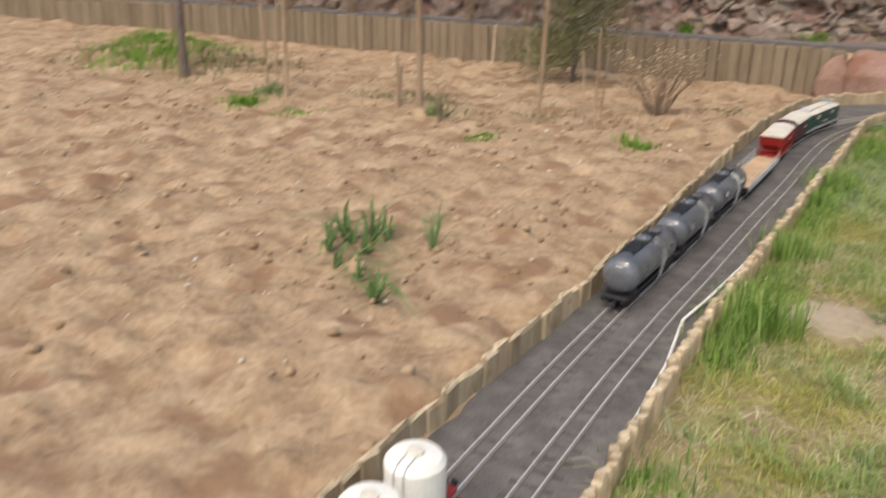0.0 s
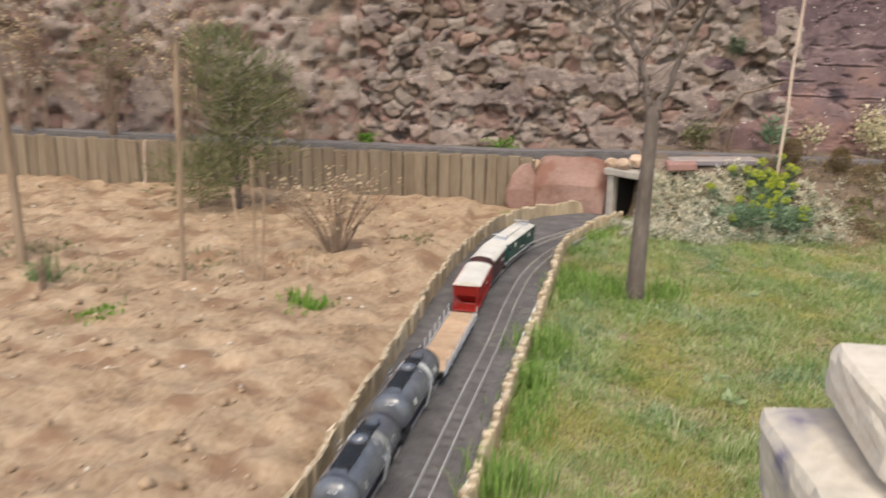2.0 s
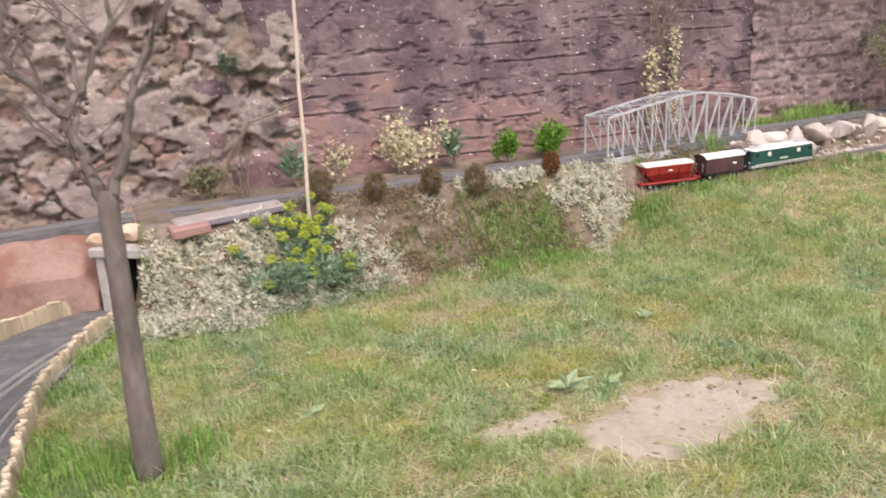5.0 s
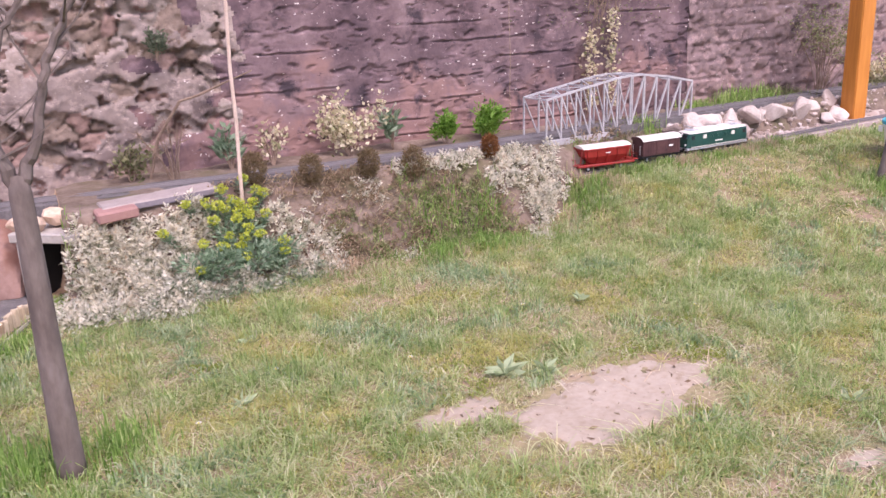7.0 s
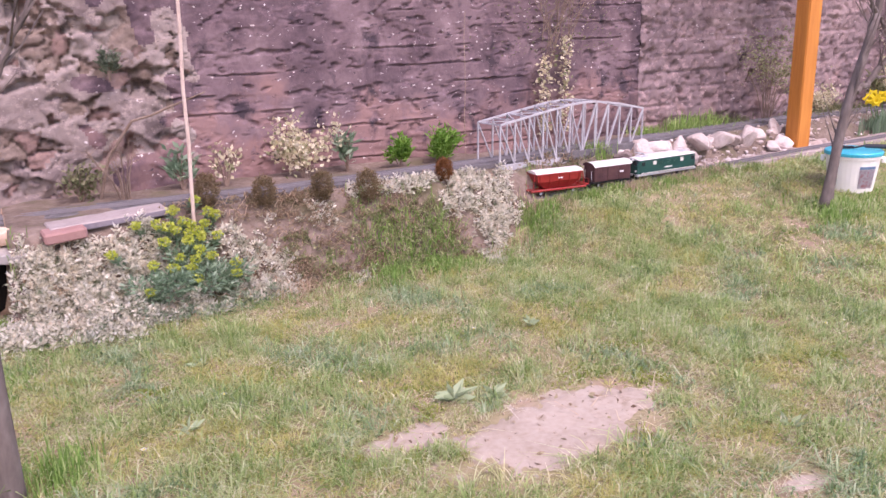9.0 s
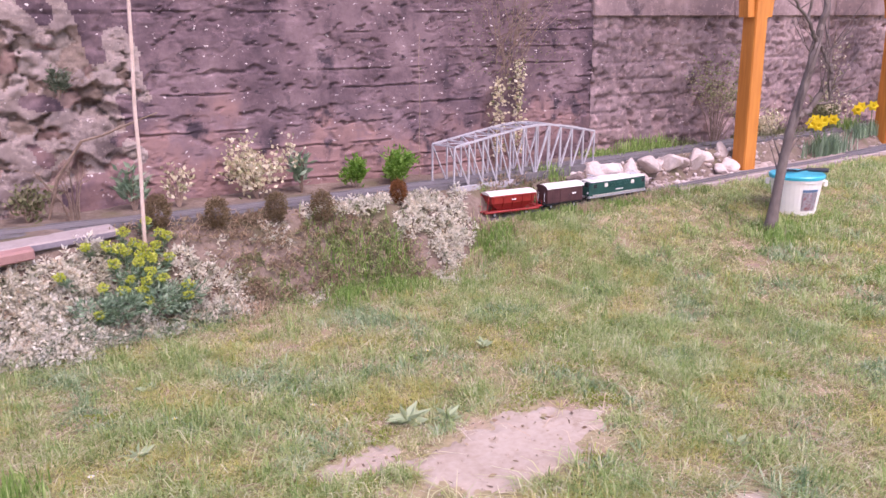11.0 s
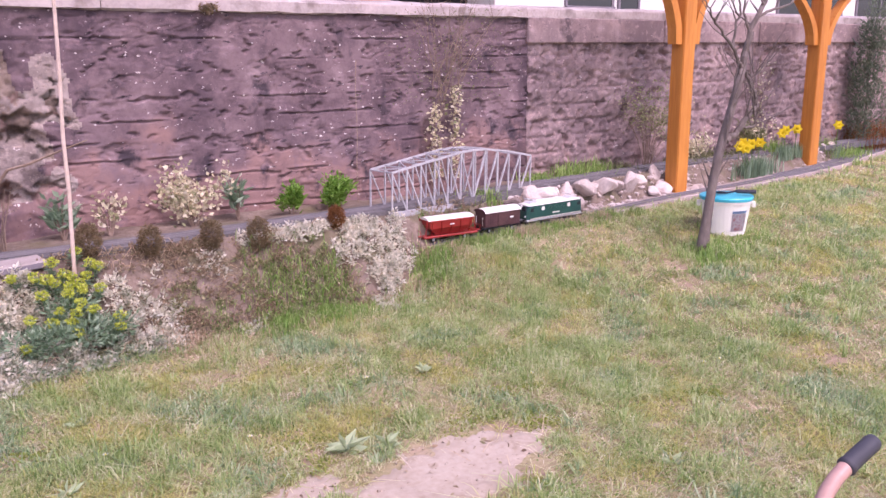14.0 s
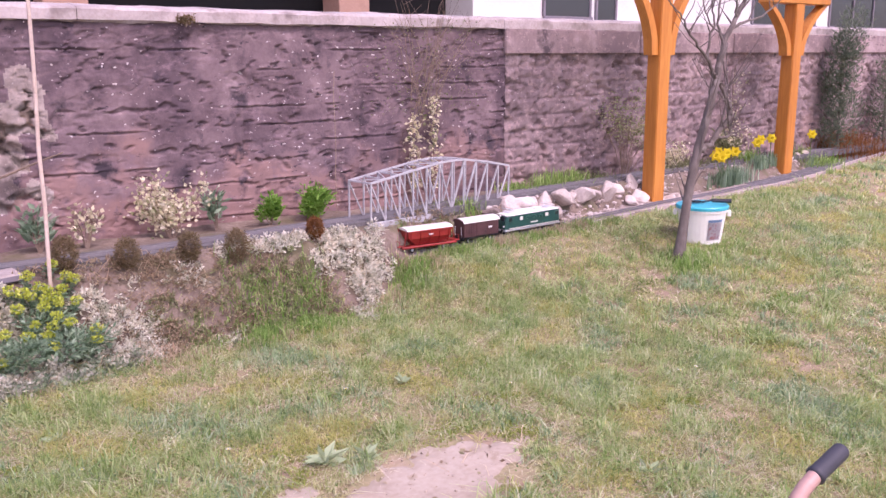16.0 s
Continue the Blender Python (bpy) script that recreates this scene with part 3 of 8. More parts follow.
M["olive"] = varied("olive_leaf", [(0.11, 0.125, 0.055), (0.17, 0.185, 0.085), (0.24, 0.245, 0.125), (0.32, 0.285, 0.18)], 0.8, 0.0, 12, grain=0.25, leaf=0.45)
M["house"] = shade("house_wall_plaster", [(0.70, 0.67, 0.62), (0.78, 0.75, 0.70), (0.82, 0.79, 0.75)], 2, 0.9, 0.2, 30)
M["brick"] = shade("house_brick", [(0.36, 0.21, 0.15), (0.45, 0.28, 0.21)], 6, 0.9, 0.3, 40)
M["glass"] = plain("window_glass", (0.03, 0.035, 0.04), 0.08, vary=0.02, spec=0.8)
M["bucket"] = plain("bucket_plastic", (0.80, 0.77, 0.70), 0.4, vary=0.05)
M["aqua"] = plain("aqua_plastic", (0.03, 0.42, 0.52), 0.35, vary=0.06)
M["print"] = shade("bucket_print", [(0.42, 0.10, 0.10), (0.52, 0.50, 0.52), (0.35, 0.22, 0.24)], 25, 0.5, 0.0, 60)
M["print_blue"] = plain("print_blue", (0.20, 0.33, 0.50), 0.5)
M["copper"] = plain("painted_tube", (0.40, 0.24, 0.20), 0.45)
M["rubber"] = plain("black_rubber", (0.045, 0.043, 0.05), 0.6)
M["slate"] = shade("pale_slab", [(0.253, 0.208, 0.189), (0.329, 0.276, 0.253), (0.383, 0.325, 0.302)], 9, 0.85, 0.4, 60)
M["kerb_stone"] = shade("pale_kerb_concrete", [(0.295, 0.229, 0.205), (0.385, 0.312, 0.284), (0.451, 0.375, 0.348)], 9, 0.9, 0.5, 60, by_object=0.12)
M["slate_edge"] = shade("slab_edge", [(0.17, 0.15, 0.17), (0.24, 0.21, 0.23)], 9, 0.9, 0.4, 60)
M["redbrick"] = shade("red_block", [(0.289, 0.158, 0.137), (0.357, 0.207, 0.183)], 12, 0.9, 0.5, 60)
M["clod"] = varied("soil_clod", [(0.26, 0.175, 0.11), (0.36, 0.255, 0.17), (0.45, 0.335, 0.235)], 0.95, 0.6, 60, grain=0.3, depth=0.004)
M["pebble"] = varied("pale_pebble", [(0.36, 0.29, 0.23), (0.52, 0.45, 0.38), (0.66, 0.60, 0.53)], 0.9, 0.2, 60, grain=0.2)
M["cast"] = shade("cast_concrete", [(0.279, 0.246, 0.218), (0.369, 0.336, 0.302), (0.426, 0.394, 0.361)], 10, 0.9, 0.4, 60)


# ---- the old wall's face ----
def relief(name, x0, x1, z0, z1, step, depth, mats, label, rise=None):
    """A sheet of the wall's face, pushed in and out and given its skin by depth(x, z)."""
    nx, nz = round((x1 - x0) / step), round((z1 - z0) / (rise or step))
    bm = bmesh.new()
    g, skin = [], []
    for i in range(nx + 1):
        x = x0 + (x1 - x0) * i / nx
        col, tones = [], []
        for j in range(nz + 1):
            z = z0 + (z1 - z0) * j / nz
            d, k = depth(x, z)
            col.append(bm.verts.new((x, WALL_Y - d, z)))
            tones.append(k)
        g.append(col), skin.append(tones)
    for i in range(nx):
        for j in range(nz):
            bm.faces.new((g[i][j], g[i + 1][j], g[i + 1][j + 1], g[i][j + 1])).material_index = skin[i][j]
    return part(name, bm, mats, wall, label, smooth=True)


def chunk(x, z, w, h, seed):
    """Rubble by cells with wandering outlines: how far each stone stands out, and how near its edge is."""
    wx = x + 0.045 * noise.noise(Vector((x * 7, seed, z * 7))) + 0.018 * noise.noise(Vector((x * 22, seed, z * 22)))
    wz = z + 0.030 * noise.noise(Vector((x * 7, seed + 5, z * 7))) + 0.014 * noise.noise(Vector((x * 22, seed + 5, z * 22)))
    d, p = noise.voronoi(Vector((wx / w, seed, wz / h)))
    c = p[0]
    own = noise.noise(Vector((c.x * 9.1, c.y * 5.3, c.z * 7.7)))
    lean = noise.noise(Vector((c.z * 8.3, c.x * 4.1, 2.0))) * (wz / h - c.z) + noise.noise(Vector((c.x * 6.3, c.z * 3.1, 8.0))) * (wx / w - c.x)
    return own, lean, d[1] - d[0]


def rubble(x, z):
    """Depth and skin of the rubble: 1 smeared lime, 2 to 4 bare stones of three tones."""
    own, lean, edge = chunk(x, z, 0.125, 0.084, 4.0)
    own2, lean2, edge2 = chunk(x, z, 0.062, 0.045, 9.0)
    fine = 0.006 * noise.fractal(Vector((x * 16, 5.0, z * 19)), 0.8, 2.1, 4)
    lime = noise.fractal(Vector((x * 2.3, 40.0, z * 3.3)), 0.75, 2.1, 6) + 0.8 * own + bend([(-6, -0.30), (-0.5, -0.16), (1.2, -0.08), (2.4, 0.02)], x)
    cover = smooth(-0.03, 0.04, lime)
    gap = smooth(-0.30, 0.15, noise.noise(Vector((x * 3.1, 3.0, z * 4.2))))
    bare = -0.012 + 0.026 * own + 0.034 * lean + 0.008 * own2 + 0.012 * lean2 - (0.010 + 0.026 * gap) * smooth(0.12, 0.03, edge) - 0.006 * smooth(0.08, 0.02, edge2)
    smear = 0.008 + 0.010 * own + 0.012 * lean + 0.004 * lean2 - 0.014 * gap * smooth(0.05, 0.0, edge)
    pit = -0.055 * smooth(0.38, 0.44, noise.noise(Vector((x * 4.4, 12.0, z * 6.2))) + 0.1 * own2)
    tone = 1 if cover > 0.5 else 2 + int(own * 977 + 500) % 3
    return bare * (1 - cover) + smear * cover + pit + fine, tone


def plaster(x, z):
    """Depth of the plaster: a nearly even skin with thin broken ledges, chips and shallow hollows."""
    big = noise.fractal(Vector((x * 2.2, 7.0, z * 3)), 0.8, 2.1, 3)
    fine = noise.fractal(Vector((x * 26, 4.0, z * 30)), 0.7, 2.1, 4)
    wob = z + 0.014 * noise.noise(Vector((x * 1.3, 1.0, 0))) + 0.006 * noise.noise(Vector((x * 9, 2.0, z * 3))) + 0.003 * noise.noise(Vector((x * 40, 2.0, z * 9)))
    row = math.floor(wob / 0.104 + 0.5)
    off = (wob / 0.104 + 0.5 - row - 0.5 - 0.25 * noise.noise(Vector((row * 5.1, 3.0, 1.0)))) * 0.104
    broken = smooth(0.0, 0.16, noise.noise(Vector((x * 1.5, 5.0, row * 3.3))) + 0.55 * noise.noise(Vector((x * 7, 6.0, row * 2.1))))
    ledge = 0.62 * broken * (0.009 * smooth(0.022, 0.002, off) * (off > 0) - 0.016 * smooth(-0.011, -0.007, off) * smooth(0.001, -0.002, off))
    flake = noise.fractal(Vector((x * 2.6, 15.0, z * 4.2)), 0.7, 2.1, 6)
    shed = smooth(0.10, 0.112, flake)
    deep = smooth(0.36, 0.375, flake)
    chip = smooth(0.44, 0.47, noise.fractal(Vector((x * 9, 12.0, z * 13)), 0.7, 2.1, 3))
    hook = abs(noise.noise(Vector((x * 4.6, 31.0, z * 5.2 + 0.5 * noise.noise(Vector((x * 9, 33.0, z * 9)))))))
    vein = -0.009 * smooth(0.022, 0.0, hook) * smooth(0.16, 0.3, noise.noise(Vector((x * 2.7, 35.0, z * 3.0))))
    return 0.008 + 0.004 * big + 0.0012 * fine + ledge + vein - 0.004 * shed - 0.007 * deep - 0.013 * chip


def rubble_to_plaster(x, z):
    k = smooth(1.75, 2.45, x + 0.55 * noise.noise(Vector((x * 2.0, 21.0, z * 2.4))) + 0.65 * noise.noise(Vector((x * 6.0, 24.0, z * 7.0))))
    d, tone = rubble(x, z) if k < 1 else (0.0, 0)
    return d * (1 - k) + (plaster(x, z) * k if k > 0 else 0.0), 0 if k > 0.55 else tone


def concrete_depth(x, z):
    wob = z + 0.010 * noise.noise(Vector((x * 1.6, 1.0, 0))) + 0.006 * noise.noise(Vector((x * 8, 1.0, z * 3)))
    board = math.floor(wob / 0.112)
    edge = abs((wob / 0.112) % 1.0 - 0.5) * 0.112
    step = 0.016 * noise.noise(Vector((board * 7.7, math.floor(x / 1.7 + board * 0.37) * 3.1, 2.0)))
    line = -0.034 * smooth(0.048, 0.053, edge) * smooth(-0.25, 0.2, noise.noise(Vector((x * 2.0, 6.0, board * 2.7))))
    hole = -0.026 * smooth(0.30, 0.35, noise.fractal(Vector((x * 9, 3.0, z * 10)), 0.7, 2.1, 4)) - 0.014 * smooth(0.34, 0.38, noise.fractal(Vector((x * 19, 8.0, z * 21)), 0.7, 2.1, 3))
    flake = 0.005 * smooth(-0.02, 0.05, noise.fractal(Vector((x * 6, 15.0, z * 7)), 0.8, 2.1, 4))
    return 0.010 + 0.7 * step + 0.55 * line + hole + flake + 0.006 * noise.fractal(Vector((x * 18, 5.0, z * 22)), 0.7, 2.1, 4), 0


def wall_face():
    rng = random.Random(11)
    skins = [M["plaster"], M["mortar_face"], M["stone_brown"], M["stone_grey"], M["stone_red"]]
    relief("mortar_face", -14.0, -0.4, 0.22, WALL_TOP - 0.005, 0.026, rubble, skins, "uneven rubble with smeared crumbling mortar")
    relief("mortar_face", -0.4, 2.35, 0.22, WALL_TOP - 0.005, 0.0115, rubble_to_plaster, skins, "uneven rubble with smeared crumbling mortar")
    # stones standing out of the mortar, those by the lawn one by one
    far = bmesh.new()
    for x0, x1, w, h in ((-8.4, -0.6, 0.17, 0.105), (-0.6, 3.0, 0.128, 0.088)):
        for r in range(int(1.14 / h)):
            for c in range(int((x1 - x0) / w)):
                cx = x0 + (c + 0.5 * (r % 2) + rng.uniform(0.15, 0.85)) * w
                cz = 0.31 + (r + rng.uniform(0.25, 0.75)) * h
                if rng.random() < 0.95 or (cx > 1.2 and rng.random() < (cx - 1.2) * 1.2):
                    continue
                sx = w * rng.uniform(0.36, 0.66)
                sz = h * rng.uniform(0.34, 0.60)
                y = WALL_Y + 0.012 - rng.uniform(-0.006, 0.006)
                size = (sx, rng.uniform(0.026, 0.048), sz)
                if cx < -0.4:
                    rock_mesh(far, (cx, y, cz), size, rng, 0.26, 2, 4.5, 0)
                else:
                    bm = bmesh.new()
                    rock_mesh(bm, (0, 0, 0), size, rng, 0.26, 2, 4.5, 0)
                    part("stone", bm, M["rubble"], wall).location = (cx, y, cz)
    ob = part("rubble", far, M["rubble_far"], wall, "rough rubble stones of many browns")
    ob["kind"] = "stuff"
    relief("plaster_face", 2.35, 5.44, 0.22, WALL_TOP - 0.005, 0.012, rubble_to_plaster, skins, "stained plaster face with broken courses", 0.0062)
    # board-marked concrete east of the straight joint
    relief("concrete_face", 11.0, 15.9, 0.22, 1.325, 0.04, concrete_depth, [M["concrete"]], "board-marked crumbling concrete face")
    relief("concrete_face", 5.44, 11.0, 0.22, 1.325, 0.0125, concrete_depth, [M["concrete"]], "board-marked crumbling concrete face")
    x = 5.42
    while x < 15.5:
        w = rng.uniform(0.9, 1.5)
        bm = bmesh.new()
        box(bm, (x, WALL_Y - 0.035, 1.322), (x + w - 0.006, WALL_Y + 0.16, WALL_TOP - 0.004), 0.008)
        part("top_beam", bm, M["concrete"], wall)
        x += w
    # lime coping in long worn lengths
    x = -9.0
    while x < 15.6:
        w = rng.uniform(1.8, 2.8)
        nx = int(w / 0.03)
        sect = [(-0.010, -0.014), (-0.030, -0.006), (-0.028, 0.046), (-0.018, 0.058), (0.05, 0.068), (0.13, 0.078), (0.22, 0.080), (0.36, 0.070), (0.37, -0.004)]
        bm = bmesh.new()
        rows = []
        for i in range(nx + 1):
            px = x + (w - 0.003) * i / nx
            ring = []
            for k, (dy, dz) in enumerate(sect):
                q = Vector((px * 6, k * 1.3, 2.0))
                drop = 0.008 * noise.noise(Vector((px * 2.3, 1.0, 7.0))) + 0.007 * noise.noise(Vector((px * 27, 1.0, 9.0))) if k == 0 else 0.0
                ring.append(bm.verts.new((px, WALL_Y + dy + 0.008 * noise.noise(q) + 0.004 * noise.noise(q * 4), WALL_TOP + dz + drop + 0.006 * noise.noise(q + Vector((0, 0, 30))) + 0.003 * noise.noise(q * 4))))
            rows.append(ring)
        for a, b in zip(rows, rows[1:]):
            for k in range(len(sect) - 1):
                bm.faces.new((a[k], b[k], b[k + 1], a[k + 1]))
        bm.faces.new(rows[0]), bm.faces.new(rows[-1][::-1])
        part("coping_stone", bm, M["coping"], wall, "pale lime-washed coping")
        x += w


wall_face()


# ---- palisade and kerbs ----
def plank_mesh(name, w, t, h, rng, mat, top=0.0, round_top=False):
    bm = bmesh.new()
    box(bm, (-w / 2, -t / 2, -0.06), (w / 2, t / 2, h), 0.004)
    for v in bm.verts:
        if v.co.z > h * 0.8:
            v.co.z += rng.uniform(-top, top)
            v.co.x += rng.uniform(-0.003, 0.003)
    me = bpy.data.meshes.new(name)
    bm.to_mesh(me)
    bm.free()
    me.materials.append(mat)
    return me


def log_mesh(name, r, h, rng, mat):
    bm = bmesh.new()
    n = 8
    rows = []
    for k, z in ((1, -0.06), (1, h - 0.008), (0.78, h)):
        rows.append([bm.verts.new((math.cos(6.283 * i / n) * r * k * rng.uniform(0.93, 1.07), math.sin(6.283 * i / n) * r * k * rng.uniform(0.93, 1.07), z + rng.uniform(-.003, .003))) for i in range(n)])
    for a, b in zip(rows, rows[1:]):
        for i in range(n):
            bm.faces.new((a[i], a[(i + 1) % n], b[(i + 1) % n], b[i]))
    f = bm.faces.new(rows[-1])
    f.material_index = 1
    me = bpy.data.meshes.new(name)
    bm.normal_update()
    bm.to_mesh(me)
    bm.free()
    me.materials.append(mat)
    me.materials.append(M["sawn"])
    return me


def palisade():
    rng = random.Random(3)
    t = thing("timber_palisade", "weathered grey-brown timber palisade holding the raised bank", "palisade", (0, 4.1, 0))
    forms = [plank_mesh("board", 0.072, 0.022, 0.325, rng, M["weathered"], 0.008) for _ in range(6)]
    x, i = -8.6, 0
    while x < 0.86:
        ob = new("board", rng.choice(forms))
        ob.parent = t
        drop = 0.10 * smooth(-4.5, -8.5, x)
        ob.matrix_basis = pose(x, rng.uniform(-0.005, 0.005), -drop + rng.uniform(-0.008, 0.006), rng.uniform(-1, 1), rng.uniform(-1.2, 1.2), rng.uniform(-3, 3))
        x += 0.0755 + rng.uniform(0, 0.003)
    bm = bmesh.new()
    box(bm, (-8.6, 0.014, 0.02), (0.86, 0.03, 0.30))
    part("backing", bm, M["bed"], t)


def kerb(name, label, line, forms, step, wander=0.006):
    rng = random.Random(name)
    pts = curve_line(line, step)
    t = thing(name, label, "edging", (*pts[0], 0))
    for a, b in zip(pts, pts[1:]):
        d = b - a
        ob = new("board" if "board" in name else "log", rng.choice(forms))
        ob.parent = t
        mid = (a + b) / 2
        ob.matrix_basis = pose(mid.x - pts[0].x + rng.uniform(-wander, wander), mid.y - pts[0].y, rng.uniform(-0.010, 0.008), rng.uniform(-3, 3), rng.uniform(-3, 3), math.degrees(math.atan2(d.y, d.x)) + rng.uniform(-6, 6))
    return t


palisade()
rk = random.Random(5)
board_forms = [plank_mesh("board", 0.064, 0.016, 0.090, rk, M["edging"], 0.006) for _ in range(6)]
for me in board_forms:
    me.materials.append(M["sawn"])
    for p in me.polygons:
        if p.normal.z > 0.6:
            p.material_index = 1
log_forms = [log_mesh("log", 0.0140, 0.078, rk, M["edging"]) for _ in range(6)]
kerb("board_edging", "wavy light wooden board edging along the track bed", KERB_L, board_forms, 0.063)
kerb("log_edging", "low edging of pale round wooden logs along the lawn", KERB_R, log_forms, 0.0245)
far_line = [(p[0], p[1] - 0.10) for p in LOWER[2:]]
far_z = lambda x: bend([(p[0], p[2]) for p in LOWER], x)


# ---- railway tracks ----
TRACK_A = [(0.56, -3.2), (0.575, -1.08), (0.60, -0.23), (0.635, 0.3), (0.675, 0.95), (0.715, 1.55), (0.735, 2.1), (0.775, 2.5), (0.86, 2.9), (1.0, 3.22), (1.2, 3.52), (1.42, 3.76), (1.62, 3.93)]
TRACK_B = [(0.70, -3.2), (0.715, -1.08), (0.74, -0.23), (0.775, 0.3), (0.815, 0.95), (0.86, 1.6), (0.885, 2.1), (0.93, 2.55), (1.03, 2.95), (1.17, 3.3), (1.30, 3.58)]


def ribbon_pts(line, z):
    pts = curve_line(line, 0.04)
    out = []
    for i, p in enumerate(pts):
        a, b = pts[max(i - 1, 0)], pts[min(i + 1, len(pts) - 1)]
        d = (b - a).to_3d()
        d.z = 0
        d.normalize()
        out.append((Vector((p.x, p.y, z(p.x, p.y))), d))
    return out


def railway(name, label, line, z, step=0.055, sunk=0.0018, rail="steel", lab="worn bare steel rail"):
    pts = ribbon_pts(line, z)
    t = thing(name, label, "railway track", pts[0][0])
    o = pts[0][0]
    for side in (-0.0225, 0.0225):
        bm = bmesh.new()
        rows = []
        for p, d in pts:
            n = Vector((-d.y, d.x, 0))
            c = p - o + n * side
            rows.append([bm.verts.new(c + n * u + Vector((0, 0, w))) for u, w in ((-0.0035, 0), (-0.0022, 0.010), (0.0022, 0.010), (0.0035, 0))])
        for a, b in zip(rows, rows[1:]):
            for k in range(4):
                bm.faces.new((a[k], b[k], b[(k + 1) % 4], a[(k + 1) % 4]))
        bm.faces.new(rows[0][::-1]), bm.faces.new(rows[-1])
        bmesh.ops.recalc_face_normals(bm, faces=bm.faces)
        part("rail", bm, M[rail], t, lab)
    bm = bmesh.new()
    box(bm, (-0.009, -0.048, -0.012), (0.009, 0.048, 0.0015 - sunk), 0.002)
    me = bpy.data.meshes.new("sleeper")
    bm.to_mesh(me)
    bm.free()
    me.materials.append(M["sleeper"])
    length, want = 0.0, 0.0
    for (p, d), (q, _) in zip(pts, pts[1:]):
        while want <= length + (q - p).length:
            s = (want - length) / max(1e-6, (q - p).length)
            ob = new("sleeper", me)
            ob.parent = t
            c = p.lerp(q, s) - o
            ob.matrix_basis = pose(*c, 0, 0, math.degrees(math.atan2(d.y, d.x)))
            want += step
        length += (q - p).length
    return t


flat_z = lambda x, y: 0.0155
railway("railway_track", "train-laden narrow garden track sunk in dark ballast", TRACK_A, flat_z)
railway("railway_track", "bare steel garden track sunk in dark ballast", TRACK_B, flat_z)
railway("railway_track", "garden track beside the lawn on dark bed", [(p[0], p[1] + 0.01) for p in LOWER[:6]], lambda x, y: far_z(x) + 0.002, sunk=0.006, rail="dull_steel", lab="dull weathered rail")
railway("railway_track", "raised garden track along the old wall", [(x, bend(UPPER_Y, x)) for x in spaced(-3.2, 9.6, 32)], lambda x, y: 0.337 + (LEDGE + 0.02 - 0.335) * smooth(0.6, 2.4, x), step=0.06, rail="dull_steel", lab="dull weathered rail")


# ---- leaves and blades ----
def arrays_mesh(name, verts, faces_by_size, mat, parent=None, label=""):
    """A mesh from arrays: faces_by_size is a list of (n, k) index arrays."""
    me = bpy.data.meshes.new(name)
    verts = np.asarray(verts, dtype=np.float32).reshape(-1, 3)
    me.vertices.add(len(verts))
    me.vertices.foreach_set("co", verts.ravel())
    loops = np.concatenate([f.ravel() for f in faces_by_size]).astype(np.int32)
    sizes = np.concatenate([np.full(len(f), f.shape[1], dtype=np.int32) for f in faces_by_size])
    me.loops.add(len(loops))
    me.loops.foreach_set("vertex_index", loops)
    me.polygons.add(len(sizes))
    me.polygons.foreach_set("loop_start", np.concatenate([[0], np.cumsum(sizes)[:-1]]).astype(np.int32))
    me.materials.append(mat)
    me.update(calc_edges=True)
    me.validate()
    ob = new(name, me)
    if parent is not None:
        ob.parent = parent
    if label:
        ob["label"] = label
    return ob


def leaf_arrays(centres, length, width, gen, upright=0.3, out=None):
    """Folded diamond leaves: four corners and two faces each."""
    n = len(centres)
    d = gen.normal(size=(n, 3))
    d[:, 2] = np.abs(d[:, 2]) * upright + d[:, 2] * (1 - upright) * 0.6
    if out is not None:
        d += out
    d /= np.linalg.norm(d, axis=1, keepdims=True) + 1e-9
    s = np.cross(d, gen.normal(size=(n, 3)))
    s /= np.linalg.norm(s, axis=1, keepdims=True) + 1e-9
    u = np.cross(d, s)
    ln = (length * gen.uniform(0.6, 1.3, size=n))[:, None]
    w = (width * gen.uniform(0.7, 1.3, size=n))[:, None]
    a, b = centres, centres + d * ln
    m = centres + d * ln * 0.45
    v = np.stack([a, m + s * w + u * w * 0.35, b, m - s * w + u * w * 0.35], axis=1).reshape(-1, 3)
    i = np.arange(n)[:, None] * 4
    return v, [np.concatenate([i + np.array([[0, 1, 2]]), i + np.array([[0, 2, 3]])])]


def blade_arrays(base, height, width, gen, lean=0.5, curl=0.6, way=None):
    """Grass blades: a foot, a bent middle and a tip."""
    n = len(base)
    ang = gen.uniform(0, 2 * np.pi, n) if way is None else way
    h = height * np.ones(n) if np.isscalar(height) else height
    d = np.stack([np.cos(ang), np.sin(ang), np.zeros(n)], axis=1)
    s = np.stack([-np.sin(ang), np.cos(ang), np.zeros(n)], axis=1)
    tilt = (np.abs(gen.normal(0, lean, n)) * h)[:, None]
    w = (width * gen.uniform(0.7, 1.3, n))[:, None]
    up = np.array([[0, 0, 1.0]])
    mid = base + d * tilt * 0.4 + up * (h * 0.6)[:, None]
    drop = np.clip(1 - curl * tilt[:, 0] / np.maximum(h, 1e-6), 0.25, 1)
    tip = base + d * tilt + up * (h * drop)[:, None]
    v = np.stack([base - s * w, base + s * w, mid + s * w * 0.75, mid - s * w * 0.75, tip], axis=1).reshape(-1, 3)
    i = np.arange(n)[:, None] * 5
    return v, [i + np.array([[0, 1, 2, 3]]), i + np.array([[3, 2, 4]])]


